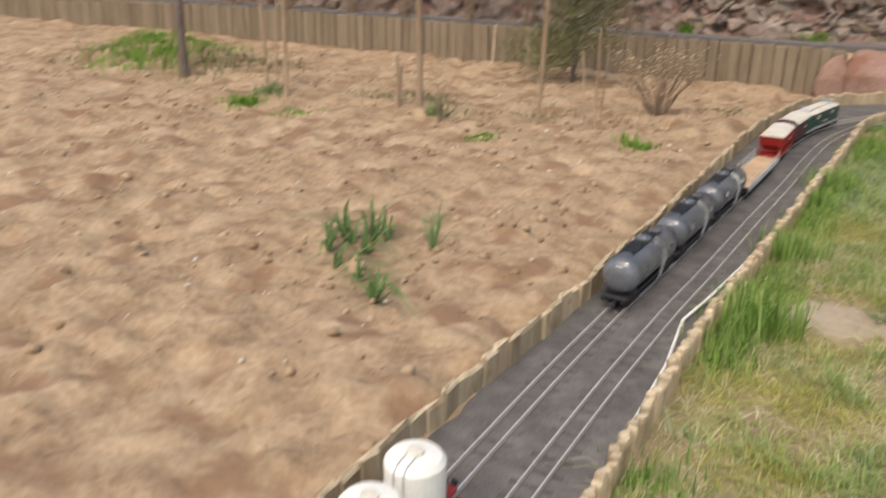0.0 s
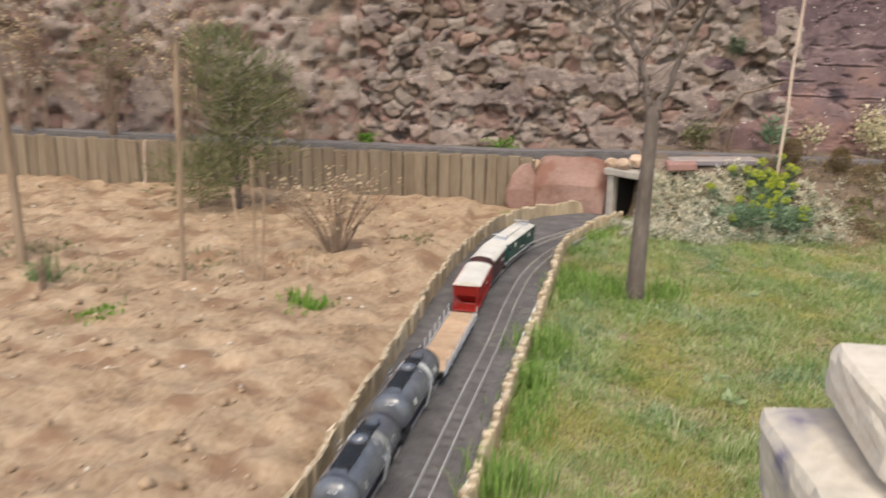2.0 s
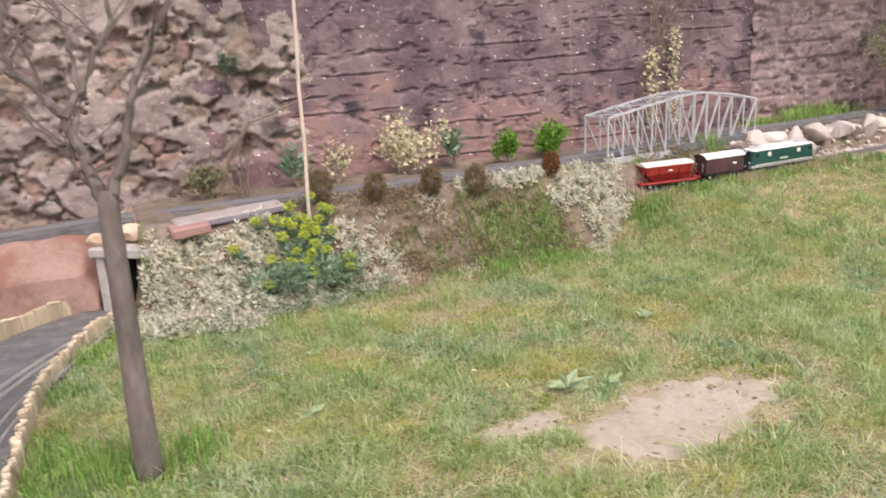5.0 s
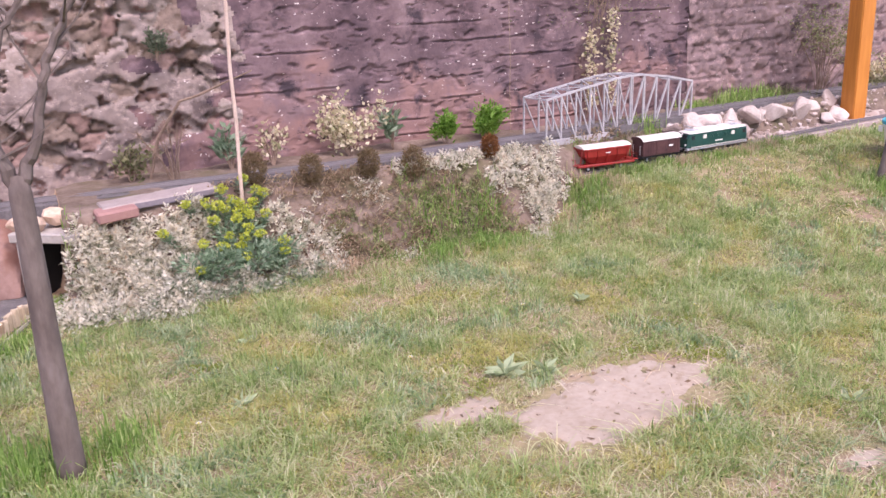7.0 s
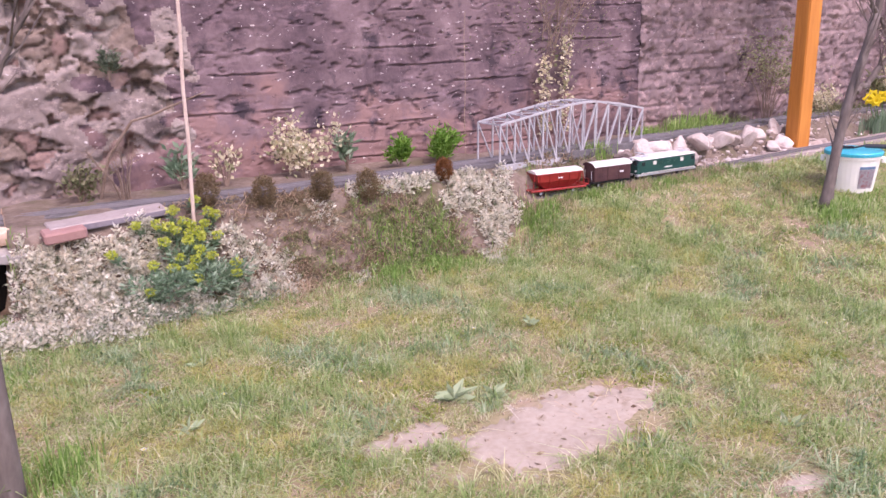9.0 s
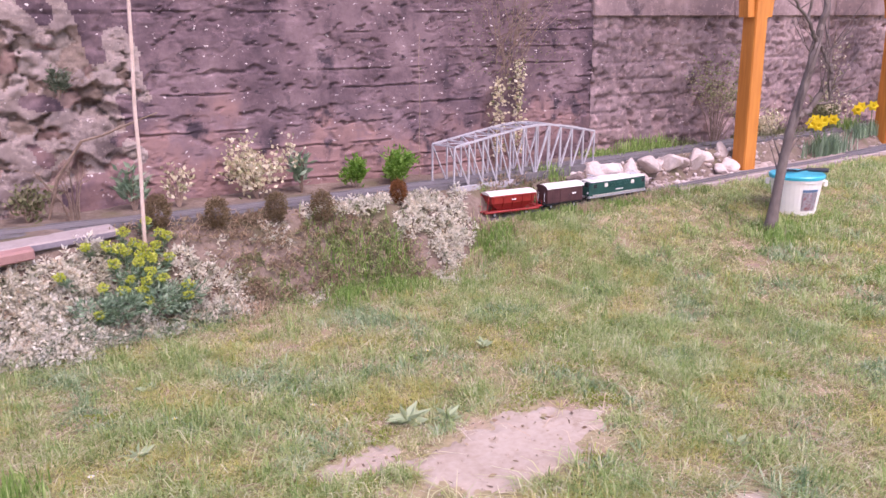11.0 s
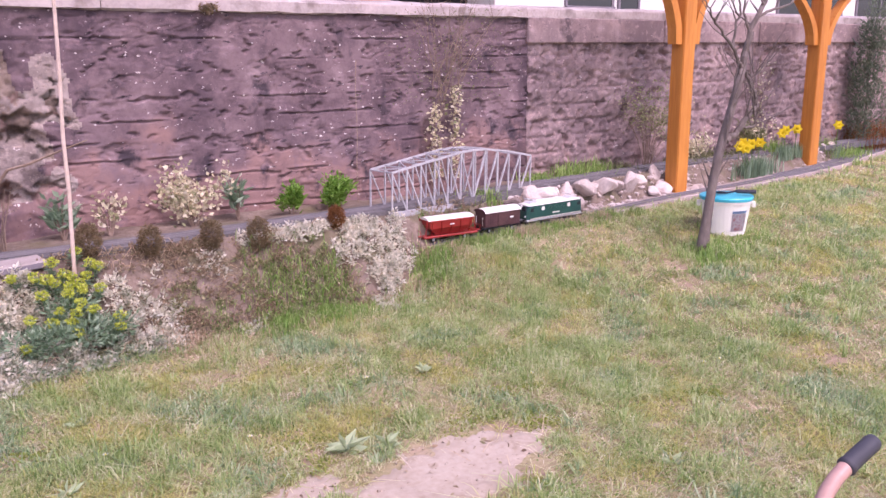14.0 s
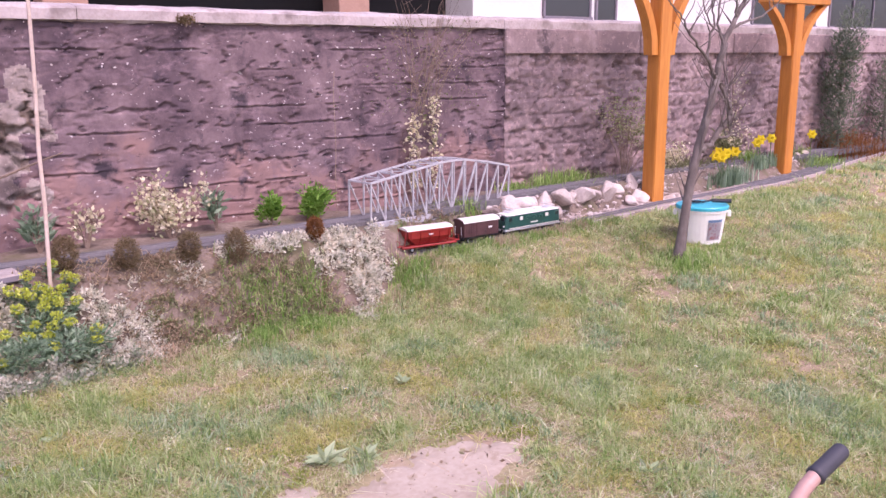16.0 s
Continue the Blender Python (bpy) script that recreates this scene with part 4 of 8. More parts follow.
def ball_points(n, centre, radius, gen, shell=0.55):
    d = gen.normal(size=(n, 3))
    d /= np.linalg.norm(d, axis=1, keepdims=True)
    r = gen.uniform(shell, 1.0, n) ** 0.5
    bump = 1 + 0.18 * np.sin(d[:, 0] * 7 + 3 * d[:, 2]) * np.cos(d[:, 1] * 6)
    return np.asarray(centre) + d * (r * bump)[:, None] * np.asarray(radius), d


def ground_at(pts):
    return np.array([ground_height(x, y) for x, y in pts])


# ---- rolling stock ----
def wheels(t, axles, half=0.026, r=0.0165, z=0.0):
    for x in axles:
        for s in (-1, 1):
            bm = bmesh.new()
            tube(bm, [(x, s * half - s * 0.004, z + r), (x, s * half + s * 0.002, z + r)], r, 12)
            w = part("wheel", bm, M["black"], t)
            bm = bmesh.new()
            tube(bm, [(x, s * half + s * 0.002, z + r), (x, s * half + s * 0.005, z + r)], [r * 0.55, r * 0.4], 8)
            part("hub", bm, M["grey"], w)


def couplers(t, x):
    for s in (-1, 1):
        bm = bmesh.new()
        tube(bm, [(s * (x - 0.005), 0, 0.024), (s * (x + 0.022), 0, 0.022)], 0.005, 6)
        box(bm, (s * (x + 0.014), -0.010, 0.016), (s * (x + 0.024), 0.010, 0.030), 0.002)
        part("coupler", bm, M["black"], t)
        for k in (-0.03, 0.03):
            bm = bmesh.new()
            tube(bm, [(s * x, k, 0.036), (s * (x + 0.014), k, 0.036), (s * (x + 0.015), k, 0.036)], [0.004, 0.004, 0.008], 8)
            part("buffer", bm, M["black"], t)


def bogie(t, x):
    bm = bmesh.new()
    for s in (-1, 1):
        box(bm, (x - 0.045, s * 0.033 - 0.003, 0.010), (x + 0.045, s * 0.033 + 0.003, 0.026), 0.003)
    box(bm, (x - 0.012, -0.033, 0.016), (x + 0.012, 0.033, 0.03), 0.002)
    part("bogie", bm, M["black"], t)
    wheels(t, (x - 0.03, x + 0.03))


def tank_wagon():
    t = thing("tank_wagon", "dark blue-grey model tank wagon with white marking band", "tank wagon", group="tank wagons of the train")
    bm = bmesh.new()
    box(bm, (-0.205, -0.040, 0.030), (0.205, 0.040, 0.042), 0.003)
    part("frame", bm, M["black"], t)
    r, zc = 0.057, 0.100
    bm = bmesh.new()
    prof = [(-0.200, 0.2), (-0.197, 0.55), (-0.190, 0.82), (-0.178, 0.96), (-0.165, 1.0), (0.165, 1.0), (0.178, 0.96), (0.190, 0.82), (0.197, 0.55), (0.200, 0.2)]
    tube(bm, [(x, 0, zc) for x, _ in prof], [r * k for _, k in prof], 28)
    part("tank", bm, M["tank"], t, smooth=True)
    for x0, x1, mat, lab in ((0.042, 0.070, "white", "white marking band"), (-0.162, -0.157, "black", ""), (0.157, 0.162, "black", "")):
        bm = bmesh.new()
        n = 24
        rows = [[bm.verts.new((x, math.cos(a) * (r + q), zc + math.sin(a) * (r + q))) for x, q in ((x0, 0.0006), (x1, 0.0006))] for a in (radians(-20 + 220 * i / n) for i in range(n + 1))]
        for a, b in zip(rows, rows[1:]):
            bm.faces.new((a[0], b[0], b[1], a[1]))
        bmesh.ops.solidify(bm, geom=bm.faces[:], thickness=0.001)
        part("band", bm, M[mat], t, lab)
    bm = bmesh.new()
    tube(bm, [(0, 0, zc + r - 0.004), (0, 0, zc + r + 0.010)], [0.024, 0.022], 14)
    tube(bm, [(0, 0, zc + r + 0.010), (0, 0, zc + r + 0.014)], [0.014, 0.010], 10)
    part("manhole", bm, M["tank"], t)
    bm = bmesh.new()
    for y in (-0.020, 0.020):
        tube(bm, [(-0.14, y, zc + r + 0.004), (0.10, y, zc + r + 0.004)], 0.0022, 5)
        for x in (-0.14, -0.06, 0.04, 0.10):
            tube(bm, [(x, y, zc + r - 0.006), (x, y, zc + r + 0.016)], 0.0016, 5)
    for x in [-0.13 + 0.02 * i for i in range(11)]:
        box(bm, (x, -0.020, zc + r + 0.003), (x + 0.012, 0.020, zc + r + 0.005))
    part("walkway", bm, M["black"], t)
    for s in (-1, 1):
        bm = bmesh.new()
        for k in (-0.012, 0.012):
            tube(bm, [(0.035 + k, s * 0.050, 0.034), (0.035 + k, s * 0.064, 0.10), (0.035 + k, s * 0.024, zc + r + 0.006)], 0.0016, 5)
        for i in range(7):
            z = 0.045 + i * 0.014
            tube(bm, [(0.023, s * (0.052 + 0.011 * i / 6), z), (0.047, s * (0.052 + 0.011 * i / 6), z)], 0.0013, 4)
        part("ladder", bm, M["grey"], t)
        bm = bmesh.new()
        for x, w, h in ((-0.12, 0.020, 0.016), (0.11, 0.024, 0.015)):
            a0 = 0.30
            vs = [bm.verts.new((x + u * w / 2, s * math.cos(a0 + v * h / r / 2) * (r + 0.001), zc + math.sin(a0 + v * h / r / 2) * (r + 0.001))) for u, v in ((-1, -1), (1, -1), (1, 1), (-1, 1))]
            bm.faces.new(vs if s < 0 else vs[::-1])
        bmesh.ops.solidify(bm, geom=bm.faces[:], thickness=0.0008)
        part("lettering_panel", bm, M["white"], t, "small white lettering panels")
    for s in (-1, 1):
        bm = bmesh.new()
        box(bm, (s * 0.1935 - 0.002, -0.012, 0.122), (s * 0.1935 + 0.004, 0.008, 0.136))
        part("end_plate", bm, M["white"], t)
        bm = bmesh.new()
        box(bm, (s * 0.150 - 0.018, -0.042, 0.036), (s * 0.150 + 0.018, 0.042, 0.062), 0.004)
        part("saddle", bm, M["black"], t)
        bogie(t, s * 0.135)
    couplers(t, 0.205)
    return t


def silo_wagon():
    t = thing("silo_wagon", "white cylindrical silo on a model wagon", "silo wagon")
    bm = bmesh.new()
    box(bm, (-0.16, -0.045, 0.030), (0.16, 0.045, 0.042), 0.003)
    part("frame", bm, M["red"], t)
    for x in (-0.075, 0.075):
        bm = bmesh.new()
        prof = [(0.044, 0.045), (0.062, 0.058), (0.138, 0.058), (0.148, 0.050), (0.153, 0.024), (0.1535, 0.004)]
        tube(bm, [(x, 0, z) for z, _ in prof], [r for _, r in prof], 28)
        b = part("silo", bm, M["white"], t, smooth=False)
        bm = bmesh.new()
        for y in (-0.01, 0.01):
            tube(bm, [(x - 0.0565, y, 0.05), (x - 0.0595, y, 0.14), (x - 0.048, y, 0.152), (x, y, 0.157)], 0.0016, 5)
        part("ladder", bm, M["grey"], b)
        bm = bmesh.new()
        tube(bm, [(x, 0, 0.152), (x, 0, 0.160)], [0.018, 0.016], 12)
        part("hatch", bm, M["cream"], b)
    wheels(t, (-0.1, 0.1))
    couplers(t, 0.16)
    return t


def flat_wagon():
    t = thing("flat_wagon", "long model flat wagon with tan plank deck and silver stakes", "flat wagon")
    bm = bmesh.new()
    box(bm, (-0.285, -0.050, 0.034), (0.285, 0.050, 0.049), 0.003)
    part("frame", bm, M["black"], t)
    bm = bmesh.new()
    box(bm, (-0.0102, -0.049, 0.0495), (0.0102, 0.049, 0.0545), 0.001)
    me = bpy.data.meshes.new("plank")
    bm.to_mesh(me)
    bm.free()
    me.materials.append(M["deck"])
    for i in range(27):
        ob = new("plank", me)
        ob.parent = t
        ob.matrix_basis = pose(-0.2730 + i * 0.021, 0, 0)
    for s in (-1, 1):
        bm = bmesh.new()
        box(bm, (-0.284, s * 0.0515 - 0.0015, 0.034), (0.284, s * 0.0515 + 0.0015, 0.058), 0.001)
        part("side_sill", bm, M["grey"], t)
        for i in range(8):
            x = -0.262 + i * 0.075
            bm = bmesh.new()
            box(bm, (x - 0.0022, s * 0.0550 - 0.002, 0.036), (x + 0.0022, s * 0.0550 + 0.002, 0.092), 0.0008)
            part("stake", bm, M["grey"], t)
    for s in (-1, 1):
        bogie(t, s * 0.20)
    couplers(t, 0.285)
    return t


def hopper_wagon():
    t = thing("hopper_wagon", "bright red model self-discharging hopper wagon with pale roof", "hopper wagon")
    bm = bmesh.new()
    box(bm, (-0.180, -0.050, 0.030), (0.180, 0.050, 0.042), 0.003)
    part("frame", bm, M["red"], t)
    bm = bmesh.new()
    prof = [(0.146, 0.120), (0.142, 0.132)]
    lo = [(-0.085, 0.046), (0.085, 0.046)]
    sect = [(0.046, 0.030, 0.090), (0.085, 0.052, 0.136), (0.130, 0.054, 0.146)]
    rows = [[bm.verts.new((sx * L, sy * W, z)) for sx, sy in ((-1, -1), (1, -1), (1, 1), (-1, 1))] for z, W, L in sect]
    for a, b in zip(rows, rows[1:]):
        for k in range(4):
            bm.faces.new((a[k], a[(k + 1) % 4], b[(k + 1) % 4], b[k]))
    bm.faces.new(rows[0][::-1]), bm.faces.new(rows[-1])
    part("hopper_body", bm, M["red"], t)
    bm = bmesh.new()
    n = 8
    rr = [[bm.verts.new((x, 0.056 * math.cos(math.pi * i / n), 0.1305 + 0.016 * math.sin(math.pi * i / n))) for i in range(n + 1)] for x in (-0.150, 0.150)]
    for i in range(n):
        bm.faces.new((rr[0][i], rr[0][i + 1], rr[1][i + 1], rr[1][i]))
    bm.faces.new(rr[0]), bm.faces.new(rr[1][::-1])
    bm.faces.new((rr[0][0], rr[1][0], rr[1][n], rr[0][n]))
    bmesh.ops.recalc_face_normals(bm, faces=bm.faces)
    part("roof", bm, M["cream"], t, "pale off-white roof")
    for s in (-1, 1):
        for i in range(5):
            x = -0.125 + i * 0.0625
            bm = bmesh.new()
            tube(bm, [(x, s * 0.0335, 0.046), (x, s * 0.0560, 0.086), (x, s * 0.0570, 0.130)], 0.0028, 4)
            part("rib", bm, M["red"], t)
        bm = bmesh.new()
        box(bm, (-0.14, s * 0.056 - 0.002, 0.122), (0.14, s * 0.056 + 0.003, 0.131), 0.001)
        part("top_rail", bm, M["red"], t)
        bm = bmesh.new()
        box(bm, (-0.010, s * 0.0575 - 0.0007, 0.100), (0.016, s * 0.0575 + 0.0007, 0.107))
        part("lettering_panel", bm, M["white"], t)
        # end platform with posts
        bm = bmesh.new()
        box(bm, (s * 0.180 - 0.022, -0.046, 0.0425), (s * 0.180 + 0.022, 0.046, 0.047), 0.001)
        part("platform", bm, M["red"], t)
        for y in (-0.044, 0.044):
            bm = bmesh.new()
            tube(bm, [(s * 0.165, y, 0.046), (s * 0.152, y, 0.134)], 0.003, 5)
            part("end_post", bm, M["red"], t)
        bm = bmesh.new()
        tube(bm, [(s * 0.196, -0.044, 0.075), (s * 0.196, 0.044, 0.075)], 0.002, 5)
        for y in (-0.044, 0.0, 0.044):
            tube(bm, [(s * 0.196, y, 0.046), (s * 0.196, y, 0.075)], 0.002, 5)
        part("railing", bm, M["red"], t)
    wheels(t, (-0.105, 0.105))
    couplers(t, 0.202)
    return t


def box_van():
    t = thing("box_van", "dark maroon model covered van with pale curved roof", "covered van")
    bm = bmesh.new()
    box(bm, (-0.160, -0.045, 0.030), (0.160, 0.045, 0.042), 0.003)
    part("frame", bm, M["black"], t)
    bm = bmesh.new()
    box(bm, (-0.155, -0.050, 0.042), (0.155, 0.050, 0.126), 0.002)
    part("body", bm, M["brown"], t)
    bm = bmesh.new()
    n = 10
    rows = [[bm.verts.new((x, 0.056 * math.cos(math.pi * i / n), 0.1265 + 0.024 * math.sin(math.pi * i / n))) for i in range(n + 1)] for x in (-0.162, 0.162)]
    for i in range(n):
        bm.faces.new((rows[0][i], rows[0][i + 1], rows[1][i + 1], rows[1][i]))
    f1, f2 = bm.faces.new(rows[0]), bm.faces.new(rows[1][::-1])
    f3 = bm.faces.new((rows[0][0], rows[1][0], rows[1][n], rows[0][n]))
    for f in (f1, f2, f3):
        f.material_index = 1
    bmesh.ops.recalc_face_normals(bm, faces=bm.faces)
    part("roof", bm, [M["cream"], M["brown"]], t, "pale curved roof with dark ends")
    for s in (-1, 1):
        bm = bmesh.new()
        box(bm, (-0.009, s * 0.0505 - 0.0008, 0.044), (0.009, s * 0.0505 + 0.0008, 0.124))
        first = part("side_board", bm, M["brown"], t)
        first.matrix_basis = pose(-0.143, 0, 0)
        for i in range(1, 15):
            ob = new("side_board", first.data)
            ob.parent = t
            ob.matrix_basis = pose(-0.143 + i * 0.0203, 0, 0)
        bm = bmesh.new()
        box(bm, (-0.045, s * 0.0525 - 0.0015, 0.046), (0.045, s * 0.0525 + 0.0015, 0.120), 0.001)
        d = part("door", bm, M["brown"], t)
        bm = bmesh.new()
        tube(bm, [(0.030, s * 0.0548, 0.07), (0.030, s * 0.0548, 0.09)], 0.0015, 5)
        part("handle", bm, M["black"], d)
        bm = bmesh.new()
        box(bm, (0.060, s * 0.0522 - 0.0006, 0.084), (0.092, s * 0.0522 + 0.0006, 0.093))
        part("lettering_panel", bm, M["white"], t)
        for y in (-0.03, 0.03):
            bm = bmesh.new()
            tube(bm, [(s * 0.158, y, 0.050), (s * 0.163, y, 0.054), (s * 0.163, y, 0.098), (s * 0.158, y, 0.102)], 0.0016, 5)
            part("handrail", bm, M["white"], t)
    wheels(t, (-0.1, 0.1))
    couplers(t, 0.160)
    return t


def locomotive():
    t = thing("electric_locomotive", "dark green model electric locomotive with pale roof", "locomotive")
    L2 = 0.235
    bm = bmesh.new()
    box(bm, (-L2, -0.050, 0.026), (L2, 0.050, 0.040), 0.003)
    part("frame", bm, M["grey"], t, "light grey skirt")
    bm = bmesh.new()
    sect = [(-L2, 0.044, 0.70), (-L2 + 0.018, 0.055, 1.0), (L2 - 0.018, 0.055, 1.0), (L2, 0.044, 0.70)]
    rows = [[bm.verts.new(p) for p in ((x, -w, 0.0405), (x, -w, 0.088), (x + (0.014 if x < 0 else -0.014) * (1 if abs(x) == L2 else 0), -w, 0.122), (x + (0.014 if x < 0 else -0.014) * (1 if abs(x) == L2 else 0), w, 0.122), (x, w, 0.088), (x, w, 0.0405))] for x, w, _ in sect]
    for a, b in zip(rows, rows[1:]):
        for k in range(6):
            bm.faces.new((a[k], b[k], b[(k + 1) % 6], a[(k + 1) % 6]))
    bm.faces.new(rows[0]), bm.faces.new(rows[-1][::-1])
    bmesh.ops.recalc_face_normals(bm, faces=bm.faces)
    part("body", bm, M["green"], t)
    bm = bmesh.new()
    n = 8
    xs = [-L2 + 0.008, -L2 + 0.03, L2 - 0.03, L2 - 0.008]
    rows = []
    for k, x in enumerate(xs):
        w, h = (0.046, 0.006) if k in (0, 3) else (0.056, 0.013)
        rows.append([bm.verts.new((x, w * math.cos(math.pi * i / n), 0.1225 + h * math.sin(math.pi * i / n))) for i in range(n + 1)])
    for a, b in zip(rows, rows[1:]):
        for i in range(n):
            bm.faces.new((a[i], a[i + 1], b[i + 1], b[i]))
        bm.faces.new((a[0], b[0], b[n], a[n]))
    bm.faces.new(rows[0]), bm.faces.new(rows[-1][::-1])
    bmesh.ops.recalc_face_normals(bm, faces=bm.faces)
    part("roof", bm, M["cream"], t, "off-white locomotive roof")
    for x, w in ((-0.10, 0.035), (-0.02, 0.045), (0.07, 0.035)):
        bm = bmesh.new()
        box(bm, (x - w, -0.022, 0.134), (x + w, 0.022, 0.143), 0.003)
        part("roof_box", bm, M["cream"], t)
    for s in (-1, 1):
        bm = bmesh.new()
        x = s * 0.165
        for y in (-0.026, 0.026):
            tube(bm, [(x - 0.025, y, 0.140), (x + 0.028, y, 0.150), (x - 0.016, y * 0.9, 0.157)], 0.0016, 5)
        tube(bm, [(x - 0.016, -0.036, 0.157), (x - 0.016, 0.036, 0.157)], 0.0022, 5)
        box(bm, (x - 0.03, -0.028, 0.132), (x + 0.03, 0.028, 0.138), 0.001)
        part("pantograph", bm, M["grey"], t, "folded grey pantograph")
        for side in (-1, 1):
            for wx in (-0.20, -0.11, 0.11, 0.20):
                if s > 0:
                    continue
                bm = bmesh.new()
                box(bm, (wx - 0.013, side * 0.0555 - 0.001, 0.088), (wx + 0.013, side * 0.0555 + 0.001, 0.110), 0.001)
                part("window", bm, M["glass"] if abs(wx) > 0.15 else M["cream"], t)
        for k in (-1, 1):
            bm = bmesh.new()
            a, b = (s * (L2 + 0.001), k * 0.006, 0.092), (s * (L2 - 0.010), k * 0.036, 0.116)
            box(bm, (min(a[0], b[0]) - 0.0005, min(a[1], b[1]), 0.092), (max(a[0], b[0]) - 0.002, max(a[1], b[1]), 0.116))
            part("windscreen", bm, M["glass"], t)
        for k, z in ((-0.032, 0.058), (0.032, 0.058), (0.0, 0.1195)):
            bm = bmesh.new()
            tube(bm, [(s * (L2 - 0.002), k, z), (s * (L2 + 0.005), k, z)], [0.006, 0.005], 10)
            part("headlight", bm, M["white"], t)
        bogie(t, s * 0.14)
        bm = bmesh.new()
        box(bm, (s * L2 - 0.004, -0.05, 0.010), (s * L2 + 0.006, 0.05, 0.026), 0.002)
        part("snow_plough", bm, M["black"], t)
    for side in (-1, 1):
        bm = bmesh.new()
        box(bm, (-L2 + 0.02, side * 0.0555 - 0.0007, 0.0425), (L2 - 0.02, side * 0.0555 + 0.0007, 0.0465))
        part("waist_stripe", bm, M["cream"], t)
        for gx0 in (-0.055, 0.0, 0.055):
            bm = bmesh.new()
            for i in range(5):
                box(bm, (gx0 - 0.02, side * 0.0555 - 0.001, 0.088 + i * 0.0045), (gx0 + 0.02, side * 0.0555 + 0.0012, 0.0908 + i * 0.0045))
            part("grille", bm, M["green"], t)
        bm = bmesh.new()
        box(bm, (-0.03, side * 0.0558 - 0.0006, 0.062), (0.03, side * 0.0558 + 0.0006, 0.069))
        part("lettering_panel", bm, M["cream"], t)
    couplers(t, L2)
    return t


def along(line, s, z):
    """The pose of a wagon whose middle is s metres along a line."""
    pts = curve_line(line, 0.01)
    i = max(6, min(len(pts) - 7, round(s / 0.01)))
    a, b = pts[i - 6], pts[i + 6]
    m = (a + b) / 2
    return pose(m.x, m.y, z, 0, 0, math.degrees(math.atan2(b.y - a.y, b.x - a.x)))


def place(ob, m):
    ob.matrix_world = m
    return ob


RAIL_TOP = 0.0255
run_a = lambda y: next(i * 0.01 for i, p in enumerate(curve_line(TRACK_A, 0.01)) if p.y >= y)
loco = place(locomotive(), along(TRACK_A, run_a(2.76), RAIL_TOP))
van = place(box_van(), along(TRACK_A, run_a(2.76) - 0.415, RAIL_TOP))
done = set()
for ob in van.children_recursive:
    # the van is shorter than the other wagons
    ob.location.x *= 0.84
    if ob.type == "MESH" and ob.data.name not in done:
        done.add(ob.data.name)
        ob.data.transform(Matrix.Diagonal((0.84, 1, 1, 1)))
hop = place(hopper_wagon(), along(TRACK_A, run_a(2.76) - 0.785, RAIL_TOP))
place(flat_wagon(), along(TRACK_A, run_a(2.76) - 1.31, RAIL_TOP))
tank = place(tank_wagon(), along(TRACK_A, run_a(2.76) - 1.845, RAIL_TOP))
for d in (2.295, 2.745):
    copy_thing(tank, along(TRACK_A, run_a(2.76) - d, RAIL_TOP))
place(silo_wagon(), along(TRACK_A, run_a(-1.36), RAIL_TOP))
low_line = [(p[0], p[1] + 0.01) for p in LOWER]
# the same three vehicles added again where the train comes out of the tunnel
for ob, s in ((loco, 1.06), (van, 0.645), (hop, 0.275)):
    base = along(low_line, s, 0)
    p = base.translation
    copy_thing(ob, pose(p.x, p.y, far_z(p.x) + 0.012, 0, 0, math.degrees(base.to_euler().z)))


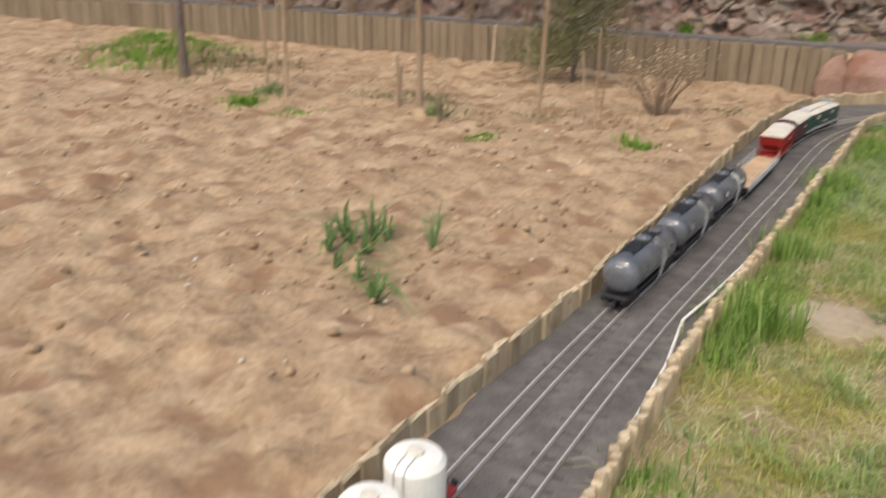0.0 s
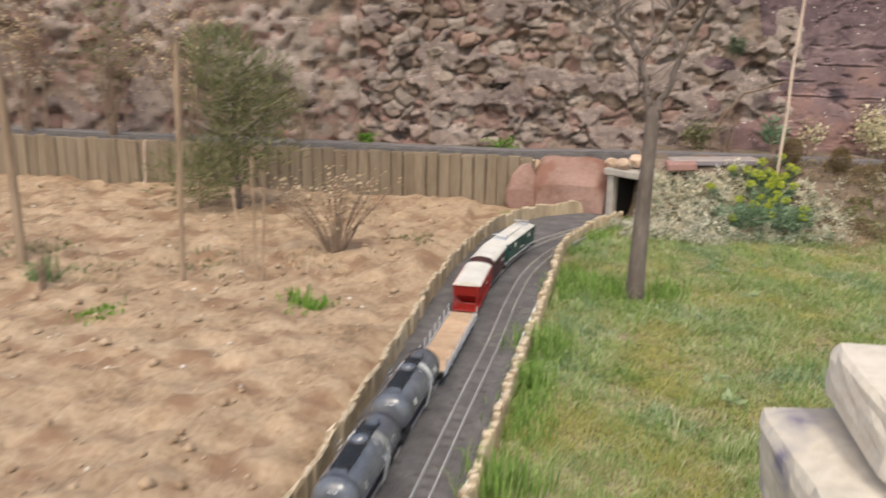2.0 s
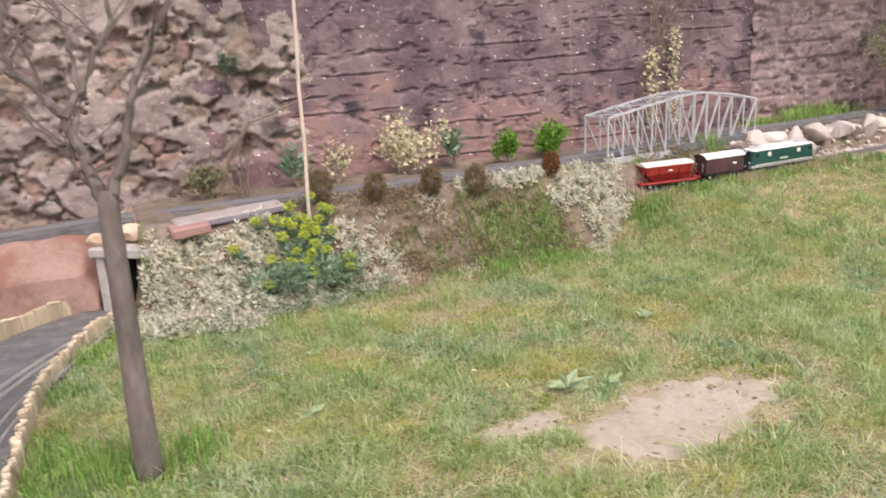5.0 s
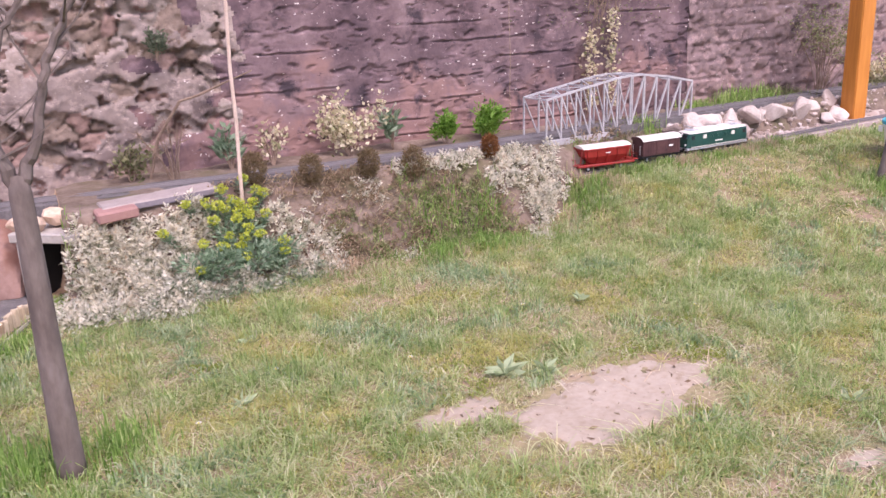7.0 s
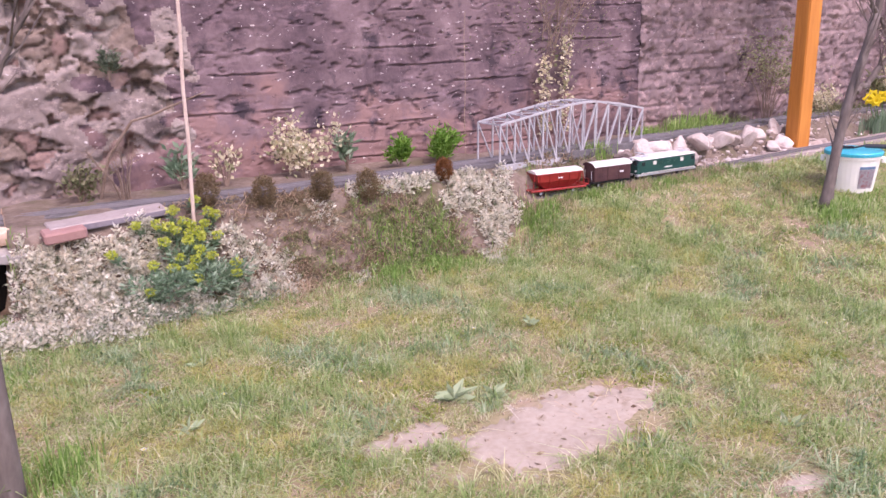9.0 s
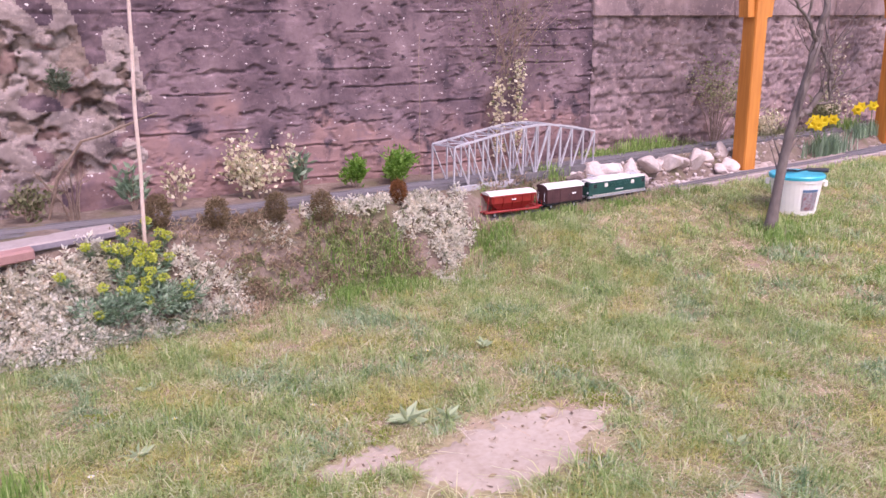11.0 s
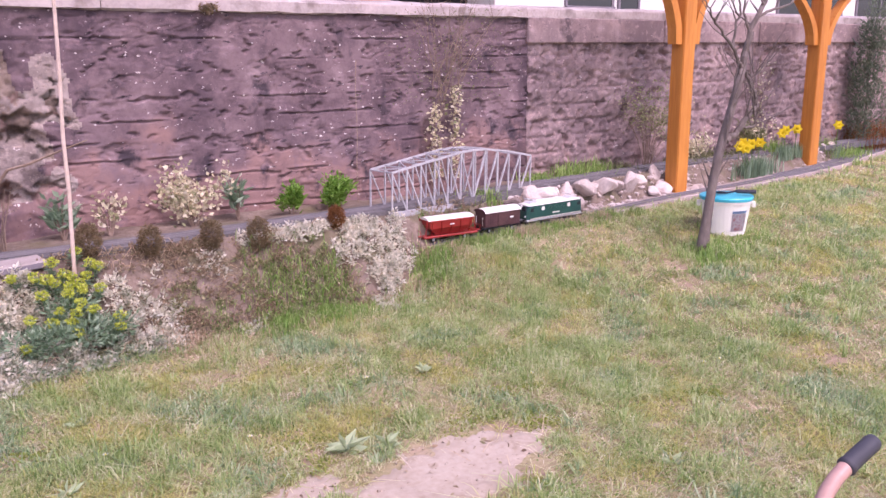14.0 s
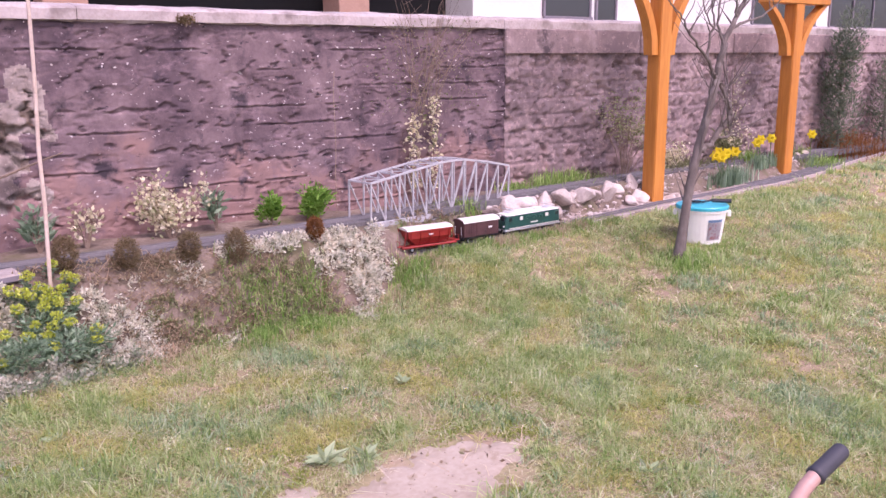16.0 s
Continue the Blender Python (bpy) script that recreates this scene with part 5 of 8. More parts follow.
# ---- truss bridge ----
def truss_bridge():
    a, b = Vector((3.96, 3.86, 0)), Vector((5.15, 4.06, 0))
    length = (b - a).length
    t = thing("truss_bridge", "grey metal model truss bridge with arched top chords", "bridge", matrix=pose(3.96, 3.86, 0.390, 0, 1.3, math.degrees(math.atan2(b.y - a.y, b.x - a.x))))
    W, n = 0.185, 11
    top = lambda u: bend([(0, 0.234), (0.24, 0.276), (0.45, 0.311), (0.55, 0.318), (0.66, 0.315), (0.82, 0.290), (1, 0.249)], u)
    xs = [length * i / n for i in range(n + 1)]
    bm = bmesh.new()
    box(bm, (-0.03, 0.03, -0.004), (length + 0.03, W - 0.03, 0.012), 0.002)
    part("deck", bm, M["ballast"], t)
    for y in (0.0, W):
        bm = bmesh.new()
        box(bm, (-0.02, y - 0.006, -0.030), (length + 0.02, y + 0.006, 0.012), 0.002)
        part("bottom_chord", bm, M["bridge"], t)
        bm = bmesh.new()
        tube(bm, [(xs[i], y, top(i / n)) for i in range(n + 1)], 0.008, 4)
        part("top_chord", bm, M["bridge"], t)
        for i in range(n + 1):
            bm = bmesh.new()
            box(bm, (xs[i] - 0.0042, y - 0.005, 0.010), (xs[i] + 0.0042, y + 0.005, top(i / n)), 0.001)
            part("upright", bm, M["bridge"], t)
            if i < n:
                bm = bmesh.new()
                if i < n / 2:
                    tube(bm, [(xs[i], y, top(i / n) - 0.005), (xs[i + 1], y, 0.012)], 0.005, 4)
                else:
                    tube(bm, [(xs[i], y, 0.012), (xs[i + 1], y, top((i + 1) / n) - 0.005)], 0.006, 4)
                part("diagonal", bm, M["bridge"], t)
    for i in range(n + 1):
        bm = bmesh.new()
        tube(bm, [(xs[i], 0, top(i / n)), (xs[i], W, top(i / n))], 0.005, 4)
        part("cross_bar", bm, M["bridge"], t)
        if i < n:
            bm = bmesh.new()
            tube(bm, [(xs[i], 0 if i % 2 else W, top(i / n)), (xs[i + 1], W if i % 2 else 0, top((i + 1) / n))], 0.0045, 4)
            part("wind_brace", bm, M["bridge"], t)
    for x in (0.0, length):
        for y in (0.0, W):
            bm = bmesh.new()
            box(bm, (x - 0.02, y - 0.014, -0.16), (x + 0.02, y + 0.014, -0.030), 0.004)
            part("abutment", bm, M["gravel"], t)


truss_bridge()


# ---- boulder, tunnel and stones ----
def stone_thing(name, label, category, centre, size, seed, mat, group="", rough=0.18, subdiv=3, turn=None):
    rng = random.Random(seed)
    bm = bmesh.new()
    rock_mesh(bm, (0, 0, 0), size, rng, rough, subdiv, turn=turn)
    ob = finish(name, bm, mat)
    ob.location = centre
    return tagged(ob, label, category, group)


def hewn(name, label, category, points, seed, mat, rough=0.02):
    """A broken boulder: a hull of few corners, its faces roughened."""
    bm = bmesh.new()
    for q in points:
        bm.verts.new(q)
    bmesh.ops.convex_hull(bm, input=bm.verts[:])
    bmesh.ops.delete(bm, geom=[v for v in bm.verts if not v.link_faces], context="VERTS")
    bmesh.ops.bevel(bm, geom=bm.edges[:], offset=0.012, segments=1, affect="EDGES")
    bmesh.ops.triangulate(bm, faces=bm.faces[:])
    for _ in range(3):
        bmesh.ops.subdivide_edges(bm, edges=[e for e in bm.edges if e.calc_length() > 0.05], cuts=1)
        bmesh.ops.triangulate(bm, faces=bm.faces[:])
    for v in bm.verts:
        q = v.co * 6 + Vector((seed, 0, 0))
        v.co += Vector((noise.noise(q), noise.noise(q + Vector((9, 0, 0))), noise.noise(q + Vector((0, 9, 0))))) * rough
        q = v.co * 20
        v.co += Vector((noise.noise(q), noise.noise(q + Vector((9, 0, 0))), noise.noise(q + Vector((0, 9, 0))))) * rough * 0.35
    return tagged(finish(name, bm, mat), label, category)


hewn("boulder", "large pink sandstone boulder beside the tunnel", "boulder", [(0.88, 3.96, 0.0), (1.30, 3.92, 0.0), (0.86, 4.02, 0.16), (0.93, 3.97, 0.19), (1.22, 3.94, 0.20), (1.33, 3.98, 0.20), (0.92, 4.14, 0.325), (1.05, 4.12, 0.345), (1.27, 4.10, 0.33), (1.36, 4.12, 0.24), (0.86, 4.28, 0.30), (1.33, 4.28, 0.31), (0.84, 4.25, 0.0), (1.38, 4.2, 0.0)], 3, M["sand"], 0.016)
stone_thing("boulder", "smaller pink sandstone slab against the palisade", "boulder", (0.80, 4.06, 0.10), (0.12, 0.07, 0.19), 9, M["sand"], rough=0.12, turn=0.1)


def tunnel():
    m = pose(1.44, 3.83, 0.0, 0, 0, 53)
    t = thing("tunnel_portal", "grey cast concrete tunnel portal with dark opening", "tunnel", matrix=m)
    # the passage runs along local x
    for s, lab in ((-1, "side_wall"), (1, "side_wall")):
        bm = bmesh.new()
        box(bm, (-0.02, s * 0.125 - 0.022, -0.04), (0.62, s * 0.125 + 0.022, 0.268), 0.006)
        part(lab, bm, M["cast"], t)
    bm = bmesh.new()
    box(bm, (-0.035, -0.165, 0.269), (0.62, 0.165, 0.312), 0.006)
    part("lintel", bm, M["cast"], t)
    # near-black end and inner panels paint in the dark of a longer tunnel
    bm = bmesh.new()
    box(bm, (0.60, -0.10, 0.0), (0.618, 0.10, 0.268))
    part("far_end", bm, M["dark"], t)
    for lo, hi in (((0.03, -0.102, 0.0), (0.598, -0.097, 0.262)), ((0.03, 0.097, 0.0), (0.598, 0.102, 0.262)), ((0.03, -0.102, 0.2625), (0.598, 0.102, 0.2675))):
        bm = bmesh.new()
        box(bm, lo, hi)
        part("lining", bm, M["dark"], t, "near-black panel painting in the dark of the tunnel")


tunnel()
for i, (x, y, z, s) in enumerate([(1.40, 3.86, 0.345, 0.055), (1.49, 3.90, 0.355, 0.065), (1.33, 3.93, 0.34, 0.05), (1.58, 3.90, 0.345, 0.045)]):
    stone_thing("cap_stone", "rounded tan stone laid around the tunnel mouth", "stone", (x, y, z), (s, s * 0.8, s * 0.7), 40 + i, M["cap_rock"], "stones round the tunnel", subdiv=2)
# slab and block on the bank
bm = bmesh.new()
box(bm, (-0.25, -0.075, -0.018), (0.25, 0.075, 0.016), 0.006)
for f in bm.faces:
    f.material_index = 1 if f.normal.z < 0.5 else 0
ob = tagged(finish("stone_slab", bm, [M["slate"], M["slate_edge"]]), "pale stone slab lying on the bank by the raised track", "slab")
ob.matrix_world = pose(1.91, 3.84, 0.390, 0, -2, 5)
bm = bmesh.new()
box(bm, (-0.085, -0.05, -0.026), (0.085, 0.05, 0.022), 0.008)
ob = tagged(finish("brick_block", bm, M["redbrick"]), "faded red brick block above the silver plants", "brick")
ob.matrix_world = pose(1.72, 3.745, 0.372, 4, -3, 6)


def angular_rock(name, label, x, y, z, size, seed, mat="pale_rock"):
    """A broken field stone: the hull of a few corners, edges worn, faces slightly rough."""
    rng = random.Random(seed)
    bm = bmesh.new()
    for _ in range(13):
        d = Vector((rng.gauss(0, 1), rng.gauss(0, 1), rng.gauss(0, 1))).normalized()
        d *= rng.uniform(0.86, 1.12)
        bm.verts.new((d.x * size[0], d.y * size[1], d.z * size[2]))
    bmesh.ops.convex_hull(bm, input=bm.verts[:])
    bmesh.ops.delete(bm, geom=[v for v in bm.verts if not v.link_faces], context="VERTS")
    bmesh.ops.bevel(bm, geom=bm.edges[:], offset=min(size) * 0.10, segments=1, affect="EDGES")
    bmesh.ops.triangulate(bm, faces=bm.faces[:])
    bmesh.ops.subdivide_edges(bm, edges=[e for e in bm.edges if e.calc_length() > min(size) * 0.5], cuts=1)
    for v in bm.verts:
        q = v.co / max(size) * 2.6 + Vector((seed, 0, 0))
        v.co *= 1 + 0.10 * noise.noise(q) + 0.05 * noise.noise(q * 3)
    ob = finish(name, bm, M[mat])
    ob.matrix_world = pose(x, y, z, rng.uniform(-15, 15), rng.uniform(-15, 15), rng.uniform(0, 360))
    return tagged(ob, label, "rock", "rocks of the bank")


def rock_pile():
    rng = random.Random(21)
    spots = [(4.88, 3.94, 0.315, 0.075, "dark_rock"), (4.92, 3.90, 0.225, 0.085, "dark_rock"), (5.02, 3.90, 0.26, 0.065, "dark_rock"), (5.10, 3.86, 0.205, 0.072, "cap_rock"), (5.12, 3.90, 0.268, 0.05, "pale_rock"), (5.245, 3.90, 0.264, 0.045, "pale_rock"), (5.09, 3.98, 0.345, 0.088, "pale_rock"), (5.18, 3.95, 0.350, 0.078, "pale_rock"), (5.28, 4.0, 0.35, 0.06, "pale_rock"), (5.40, 3.98, 0.345, 0.088, "pale_rock"), (5.55, 3.97, 0.345, 0.088, "pale_rock"), (5.47, 3.92, 0.280, 0.045, "pale_rock"), (5.36, 3.90, 0.275, 0.04, "cap_rock"), (5.66, 3.99, 0.35, 0.05, "pale_rock"), (5.78, 4.0, 0.352, 0.072, "pale_rock"), (5.88, 4.02, 0.356, 0.068, "pale_rock"), (6.03, 4.0, 0.362, 0.088, "pale_rock"), (6.15, 4.02, 0.35, 0.055, "pale_rock"), (6.30, 3.93, 0.285, 0.078, "pale_rock"), (6.20, 3.92, 0.285, 0.05, "pale_rock"), (6.35, 4.06, 0.385, 0.068, "pale_rock"), (6.61, 3.90, 0.27, 0.05, "pale_rock"), (6.72, 3.93, 0.28, 0.04, "pale_rock"), (5.02, 3.84, 0.20, 0.05, "dark_rock"), (5.22, 3.86, 0.215, 0.04, "cap_rock")]
    for i, (x, y, z, s, mat) in enumerate(spots):
        tone = {"dark_rock": "dark brown", "cap_rock": "tan", "pale_rock": "pale angular"}[mat]
        angular_rock("rock", tone + " rock in the pile below the bridge", x, y, z, (s * rng.uniform(1.25, 1.6), s * rng.uniform(0.85, 1.1), s * rng.uniform(0.85, 1.12)), 100 + i, mat)
    # broken bits between them
    bits = bmesh.new()
    for _ in range(150):
        x = rng.uniform(4.9, 6.7)
        y = 3.93 + rng.uniform(-0.07, 0.10)
        r = rng.uniform(0.010, 0.026)
        rock_mesh(bits, (x, y, ground_height(x, y) + r * 0.3), (r * 1.3, r, r * 0.8), rng, 0.2, 1)
    tagged(finish("rock_chips", bits, M["chip"]), "broken pale stone chips between the rocks", "stone chips", kind="stuff")
    for i, (x, y, z, s) in enumerate([(8.45, 4.12, 0.40, 0.06), (8.6, 4.16, 0.40, 0.07), (8.8, 4.18, 0.40, 0.05), (8.95, 4.2, 0.41, 0.06), (7.6, 4.07, 0.36, 0.04), (8.12, 4.10, 0.37, 0.05)]):
        angular_rock("rock", "pale rock edging the flower bed", x, y, z, (s, s * 0.8, s * 0.7), 140 + i)


rock_pile()


def far_kerb():
    pts = curve_line([(p[0], p[1] - 0.10) for p in LOWER[1:]], 0.22)[4:]
    t = thing("concrete_kerb", "thin pale concrete kerb between lawn and track", "kerb", (pts[0].x, pts[0].y, 0))
    for a, b in zip(pts, pts[1:]):
        d, m = b - a, (a + b) / 2
        bm = bmesh.new()
        box(bm, (-d.length / 2 + 0.002, -0.009, -0.08), (d.length / 2 - 0.002, 0.008, 0.017), 0.004)
        k = part("kerb_stone", bm, M["kerb_stone"], t)
        k.matrix_basis = pose(m.x - pts[0].x, m.y - pts[0].y, far_z(m.x), 0, 0, math.degrees(math.atan2(d.y, d.x)))


far_kerb()


# ---- pergola ----
def pergola():
    for x, y, z, tall in ((6.455, 3.93, 0.29, 1.61), (8.31, 4.03, 0.34, 1.38)):
        t = thing("pergola_post", "orange-stained square timber post with curved braces", "post", (x, y, z), -3, group="posts of the pergola")
        bm = bmesh.new()
        box(bm, (-0.058, -0.058, -0.05), (0.058, 0.058, tall), 0.006, 2)
        part("post", bm, M["orange"], t)
        top = tall
        for s in (-1, 1):
            bm = bmesh.new()
            rows = []
            for i in range(9):
                u = i / 8
                px = s * (0.060 + 0.30 * u ** 1.6)
                pz = (1.02 if tall > 1.55 else 0.96) + (top - (1.02 if tall > 1.55 else 0.96)) * u ** 0.8
                w = 0.056
                rows.append([bm.verts.new((px + s * q, yy, pz)) for q, yy in ((-0.004, -0.04), (w, -0.04), (w, 0.04), (-0.004, 0.04))])
            for a, b in zip(rows, rows[1:]):
                for k in range(4):
                    bm.faces.new((a[k], a[(k + 1) % 4], b[(k + 1) % 4], b[k]))
            bm.faces.new(rows[0][::-1]), bm.faces.new(rows[-1])
            bmesh.ops.recalc_face_normals(bm, faces=bm.faces)
            part("brace", bm, M["orange"], t)
        bm = bmesh.new()
        half = 0.75 if tall > 1.55 else 0.42
        box(bm, (-half, -0.06, top + 0.001), (half, 0.06, top + 0.14), 0.006)
        part("beam", bm, M["orange"], t)


pergola()


# ---- trees ----
def limb_tree(name, label, trunk, limbs, twigs=True, seed=1, mat="bark", leaves=None):
    rng = random.Random(seed)
    o = Vector(trunk[0][0])
    t = thing(name, label, "tree", o)
    bm = bmesh.new()
    tube(bm, [Vector(p) - o for p, _ in trunk], [r for _, r in trunk], 12)
    part("trunk", bm, M[mat], t, smooth=True)
    for limb in limbs:
        bm = bmesh.new()
        pts = [Vector(p) - o for p, _ in limb]
        rad = [r for _, r in limb]
        fine, fr = [], []
        for i in range(len(pts) - 1):
            for k in range(4):
                q = k / 4
                fine.append(pts[i].lerp(pts[i + 1], q) + Vector((rng.uniform(-1, 1), rng.uniform(-1, 1), rng.uniform(-1, 1))) * 0.006)
                fr.append(rad[i] + (rad[i + 1] - rad[i]) * q)
        fine.append(pts[-1]), fr.append(rad[-1])
        tube(bm, fine, fr, 8)
        if twigs:
            for _ in range(9):
                i = rng.randrange(len(fine) // 3, len(fine))
                p, d = fine[i], Vector((rng.uniform(-1, 1), rng.uniform(-0.6, 0.6), rng.uniform(0.1, 1))).normalized()
                ln = rng.uniform(0.10, 0.30)
                q = p + d * ln * 0.5 + Vector((0, 0, 0.02))
                tube(bm, [p, q, p + d * ln + Vector((rng.uniform(-.03, .03), 0, 0.06))], [fr[i] * 0.45 + 0.001, 0.0025, 0.0012], 4)
        part("limb", bm, M[mat], t)
    return t


def P(x, z, y=2.2):
    return (x, y, z)


limb_tree("young_tree", "slender bare young tree with grey bark in the lawn", [((1.40, 2.26, -0.04), 0.046), ((1.40, 2.25, 0.05), 0.039), ((1.402, 2.24, 0.3), 0.034), ((1.406, 2.22, 0.6), 0.029), ((1.408, 2.2, 0.80), 0.027), ((1.41, 2.2, 0.845), 0.021)], [
    [(P(1.402, 0.815), 0.019), (P(1.375, 0.909), 0.014), (P(1.348, 1.034), 0.0125), (P(1.293, 1.101), 0.0105), (P(1.244, 1.153), 0.009), (P(1.236, 1.227), 0.008), (P(1.262, 1.329), 0.0065), (P(1.27, 1.42), 0.005), (P(1.25, 1.75, 2.15), 0.002)],
    [(P(1.348, 1.034), 0.010), (P(1.39, 1.093), 0.0085), (P(1.437, 1.186), 0.0075), (P(1.478, 1.238), 0.0065), (P(1.483, 1.319), 0.0055), (P(1.505, 1.42), 0.004), (P(1.50, 1.75, 2.25), 0.002)],
    [(P(1.416, 0.815), 0.018), (P(1.459, 0.914), 0.0125), (P(1.498, 1.041), 0.011), (P(1.518, 1.117), 0.010), (P(1.56, 1.191), 0.0085), (P(1.617, 1.284), 0.007), (P(1.665, 1.40), 0.0055), (P(1.73, 1.70, 2.15), 0.002)],
    [(P(1.40, 0.82), 0.009), (P(1.364, 0.879), 0.006), (P(1.345, 0.935), 0.004), (P(1.33, 1.0, 2.18), 0.0015)],
    [(P(1.255, 1.14), 0.007), (P(1.222, 1.15, 2.18), 0.005), (P(1.191, 1.175, 2.16), 0.004), (P(1.137, 1.215, 2.14), 0.003), (P(1.02, 1.30, 2.1), 0.0015)],
    [(P(1.386, 1.09), 0.006), (P(1.379, 1.19, 2.24), 0.005), (P(1.374, 1.258, 2.26), 0.0045), (P(1.348, 1.36, 2.28), 0.003), (P(1.34, 1.6, 2.3), 0.0015)],
], seed=2)
Y2 = 2.94
fruit_tree = limb_tree("small_fruit_tree", "leaning bare fruit tree beside the bucket", [((5.485, Y2, 0.10), 0.040), ((5.497, Y2, 0.19), 0.031), ((5.518, Y2, 0.30), 0.028), ((5.558, Y2, 0.545), 0.026), ((5.617, Y2, 0.776), 0.025), ((5.709, Y2, 1.023), 0.023), ((5.753, Y2, 1.164), 0.021)], [
    [((5.753, Y2, 1.15), 0.021), ((5.783, Y2, 1.305), 0.018), ((5.841, Y2, 1.445), 0.015), ((5.948, Y2, 1.57), 0.012), ((6.014, Y2, 1.68), 0.009), ((6.05, Y2, 1.95), 0.004)],
    [((5.58, Y2 + 0.03, 0.12), 0.024), ((5.568, Y2 + 0.025, 0.322), 0.019), ((5.585, Y2 + 0.02, 0.506), 0.015), ((5.612, Y2 + 0.012, 0.723), 0.011)],
    [((5.60, Y2 - 0.02, 0.72), 0.011), ((5.632, Y2 - 0.03, 0.90), 0.009), ((5.655, Y2 - 0.03, 1.03), 0.006), ((5.66, Y2 - 0.02, 1.12), 0.002)],
    [((5.63, Y2, 0.76), 0.020), ((5.70, Y2 - 0.02, 0.80), 0.018), ((5.769, Y2 - 0.03, 0.876), 0.017), ((5.868, Y2 - 0.03, 0.955), 0.015), ((5.855, Y2 - 0.03, 1.02), 0.013), ((5.823, Y2 - 0.02, 1.073), 0.011), ((5.78, Y2 - 0.01, 1.15), 0.009)],
    [((5.753, Y2, 1.164), 0.012), ((5.70, Y2, 1.22), 0.010), ((5.653, Y2, 1.288), 0.009), ((5.561, Y2, 1.356), 0.008), ((5.47, Y2, 1.431), 0.006), ((5.409, Y2, 1.505), 0.005), ((5.31, Y2, 1.576), 0.003), ((5.24, Y2, 1.645), 0.002)],
    [((5.653, Y2, 1.288), 0.008), ((5.669, Y2, 1.408), 0.007), ((5.703, Y2, 1.495), 0.006), ((5.664, Y2, 1.60), 0.004), ((5.67, Y2, 1.8), 0.002)],
    [((5.841, Y2, 1.445), 0.010), ((5.988, Y2, 1.492), 0.008), ((6.173, Y2, 1.531), 0.006), ((6.311, Y2, 1.607), 0.004), ((6.40, Y2, 1.69), 0.002)],
    [((5.776, Y2, 1.092), 0.007), ((5.862, Y2, 1.129), 0.005), ((5.943, Y2, 1.146), 0.003)],
    [((5.745, Y2 - 0.03, 0.84), 0.009), ((5.82, Y2 - 0.04, 0.835), 0.008), ((5.866, Y2 - 0.04, 0.85), 0.007), ((5.85, Y2 - 0.04, 0.90), 0.004)],
    [((5.80, Y2, 1.36), 0.009), ((5.76, Y2 + 0.02, 1.48), 0.007), ((5.79, Y2 + 0.03, 1.65), 0.005), ((5.80, Y2 + 0.03, 1.9), 0.002)],
    [((5.90, Y2, 1.52), 0.007), ((5.87, Y2 - 0.02, 1.62), 0.005), ((5.88, Y2 - 0.02, 1.85), 0.002)],
    [((5.69, Y2, 1.46), 0.005), ((5.58, Y2 - 0.02, 1.54), 0.004), ((5.52, Y2 - 0.02, 1.68), 0.002)],
], seed=5)


# ---- stakes and saplings in the dug soil ----
def stake(x, y, height, r, lean=0.0, mat="stake", label="weathered thin wooden garden stake in bare soil"):
    t = Vector((x, y, ground_height(x, y) - 0.05))
    rng = random.Random(int(x * 1000 + y * 77))
    bm = bmesh.new()
    n = 6
    tube(bm, [(lean * height * i / n + rng.uniform(-.004, .004), rng.uniform(-.004, .004), height * i / n) for i in range(n + 1)], [r * (1 - 0.18 * i / n) for i in range(n + 1)], 8)
    ob = finish("garden_stake", bm, M[mat])
    ob.location = t
    return tagged(ob, label, "stake", "stakes in the soil")


stake(-0.55, 2.03, 1.06, 0.012, 0.03)
stake(-0.57, 2.06, 0.95, 0.006, 0.02)
stake(-1.345, 2.07, 1.75, 0.021, -0.02)
stake(-1.46, 2.02, 0.30, 0.010, 0.02)
stake(-1.43, 1.97, 0.36, 0.010, -0.05)
stake(-1.50, 2.05, 0.26, 0.008, 0.04)
stake(-2.25, 1.92, 1.75, 0.014, 0.0)
stake(-2.42, 1.94, 1.70, 0.010, -0.04)
stake(-2.36, 1.96, 1.3, 0.007, 0.05)
stake(-3.33, 2.12, 1.9, 0.030, 0.0, "bark", "slim bare sapling trunk standing in the soil")
stake(-0.255, 2.13, 0.62, 0.006, 0.0)
stake(-0.29, 2.12, 0.48, 0.005, -0.12)
stake(-0.23, 2.15, 0.55, 0.005, 0.03)
stake(-1.12, 3.45, 1.2, 0.010, 0.02)
stake(-1.79, 4.02, 0.36, 0.008, 0.06, "bamboo", "short pale cane against the palisade")
stake(2.248, 3.72, 1.45, 0.009, 0.03, "bamboo", "tall pale bamboo cane on the raised bank")
stake(4.03, 4.36, 0.9, 0.002, 0.01, "stake", "thin cane beside the bridge")
for x in (-0.35, 0.14, -2.66):
    stake(x, 4.30, 1.3, 0.010 if x < -1 else 0.006, 0.0, "twig", "thin dead stem against the old wall")


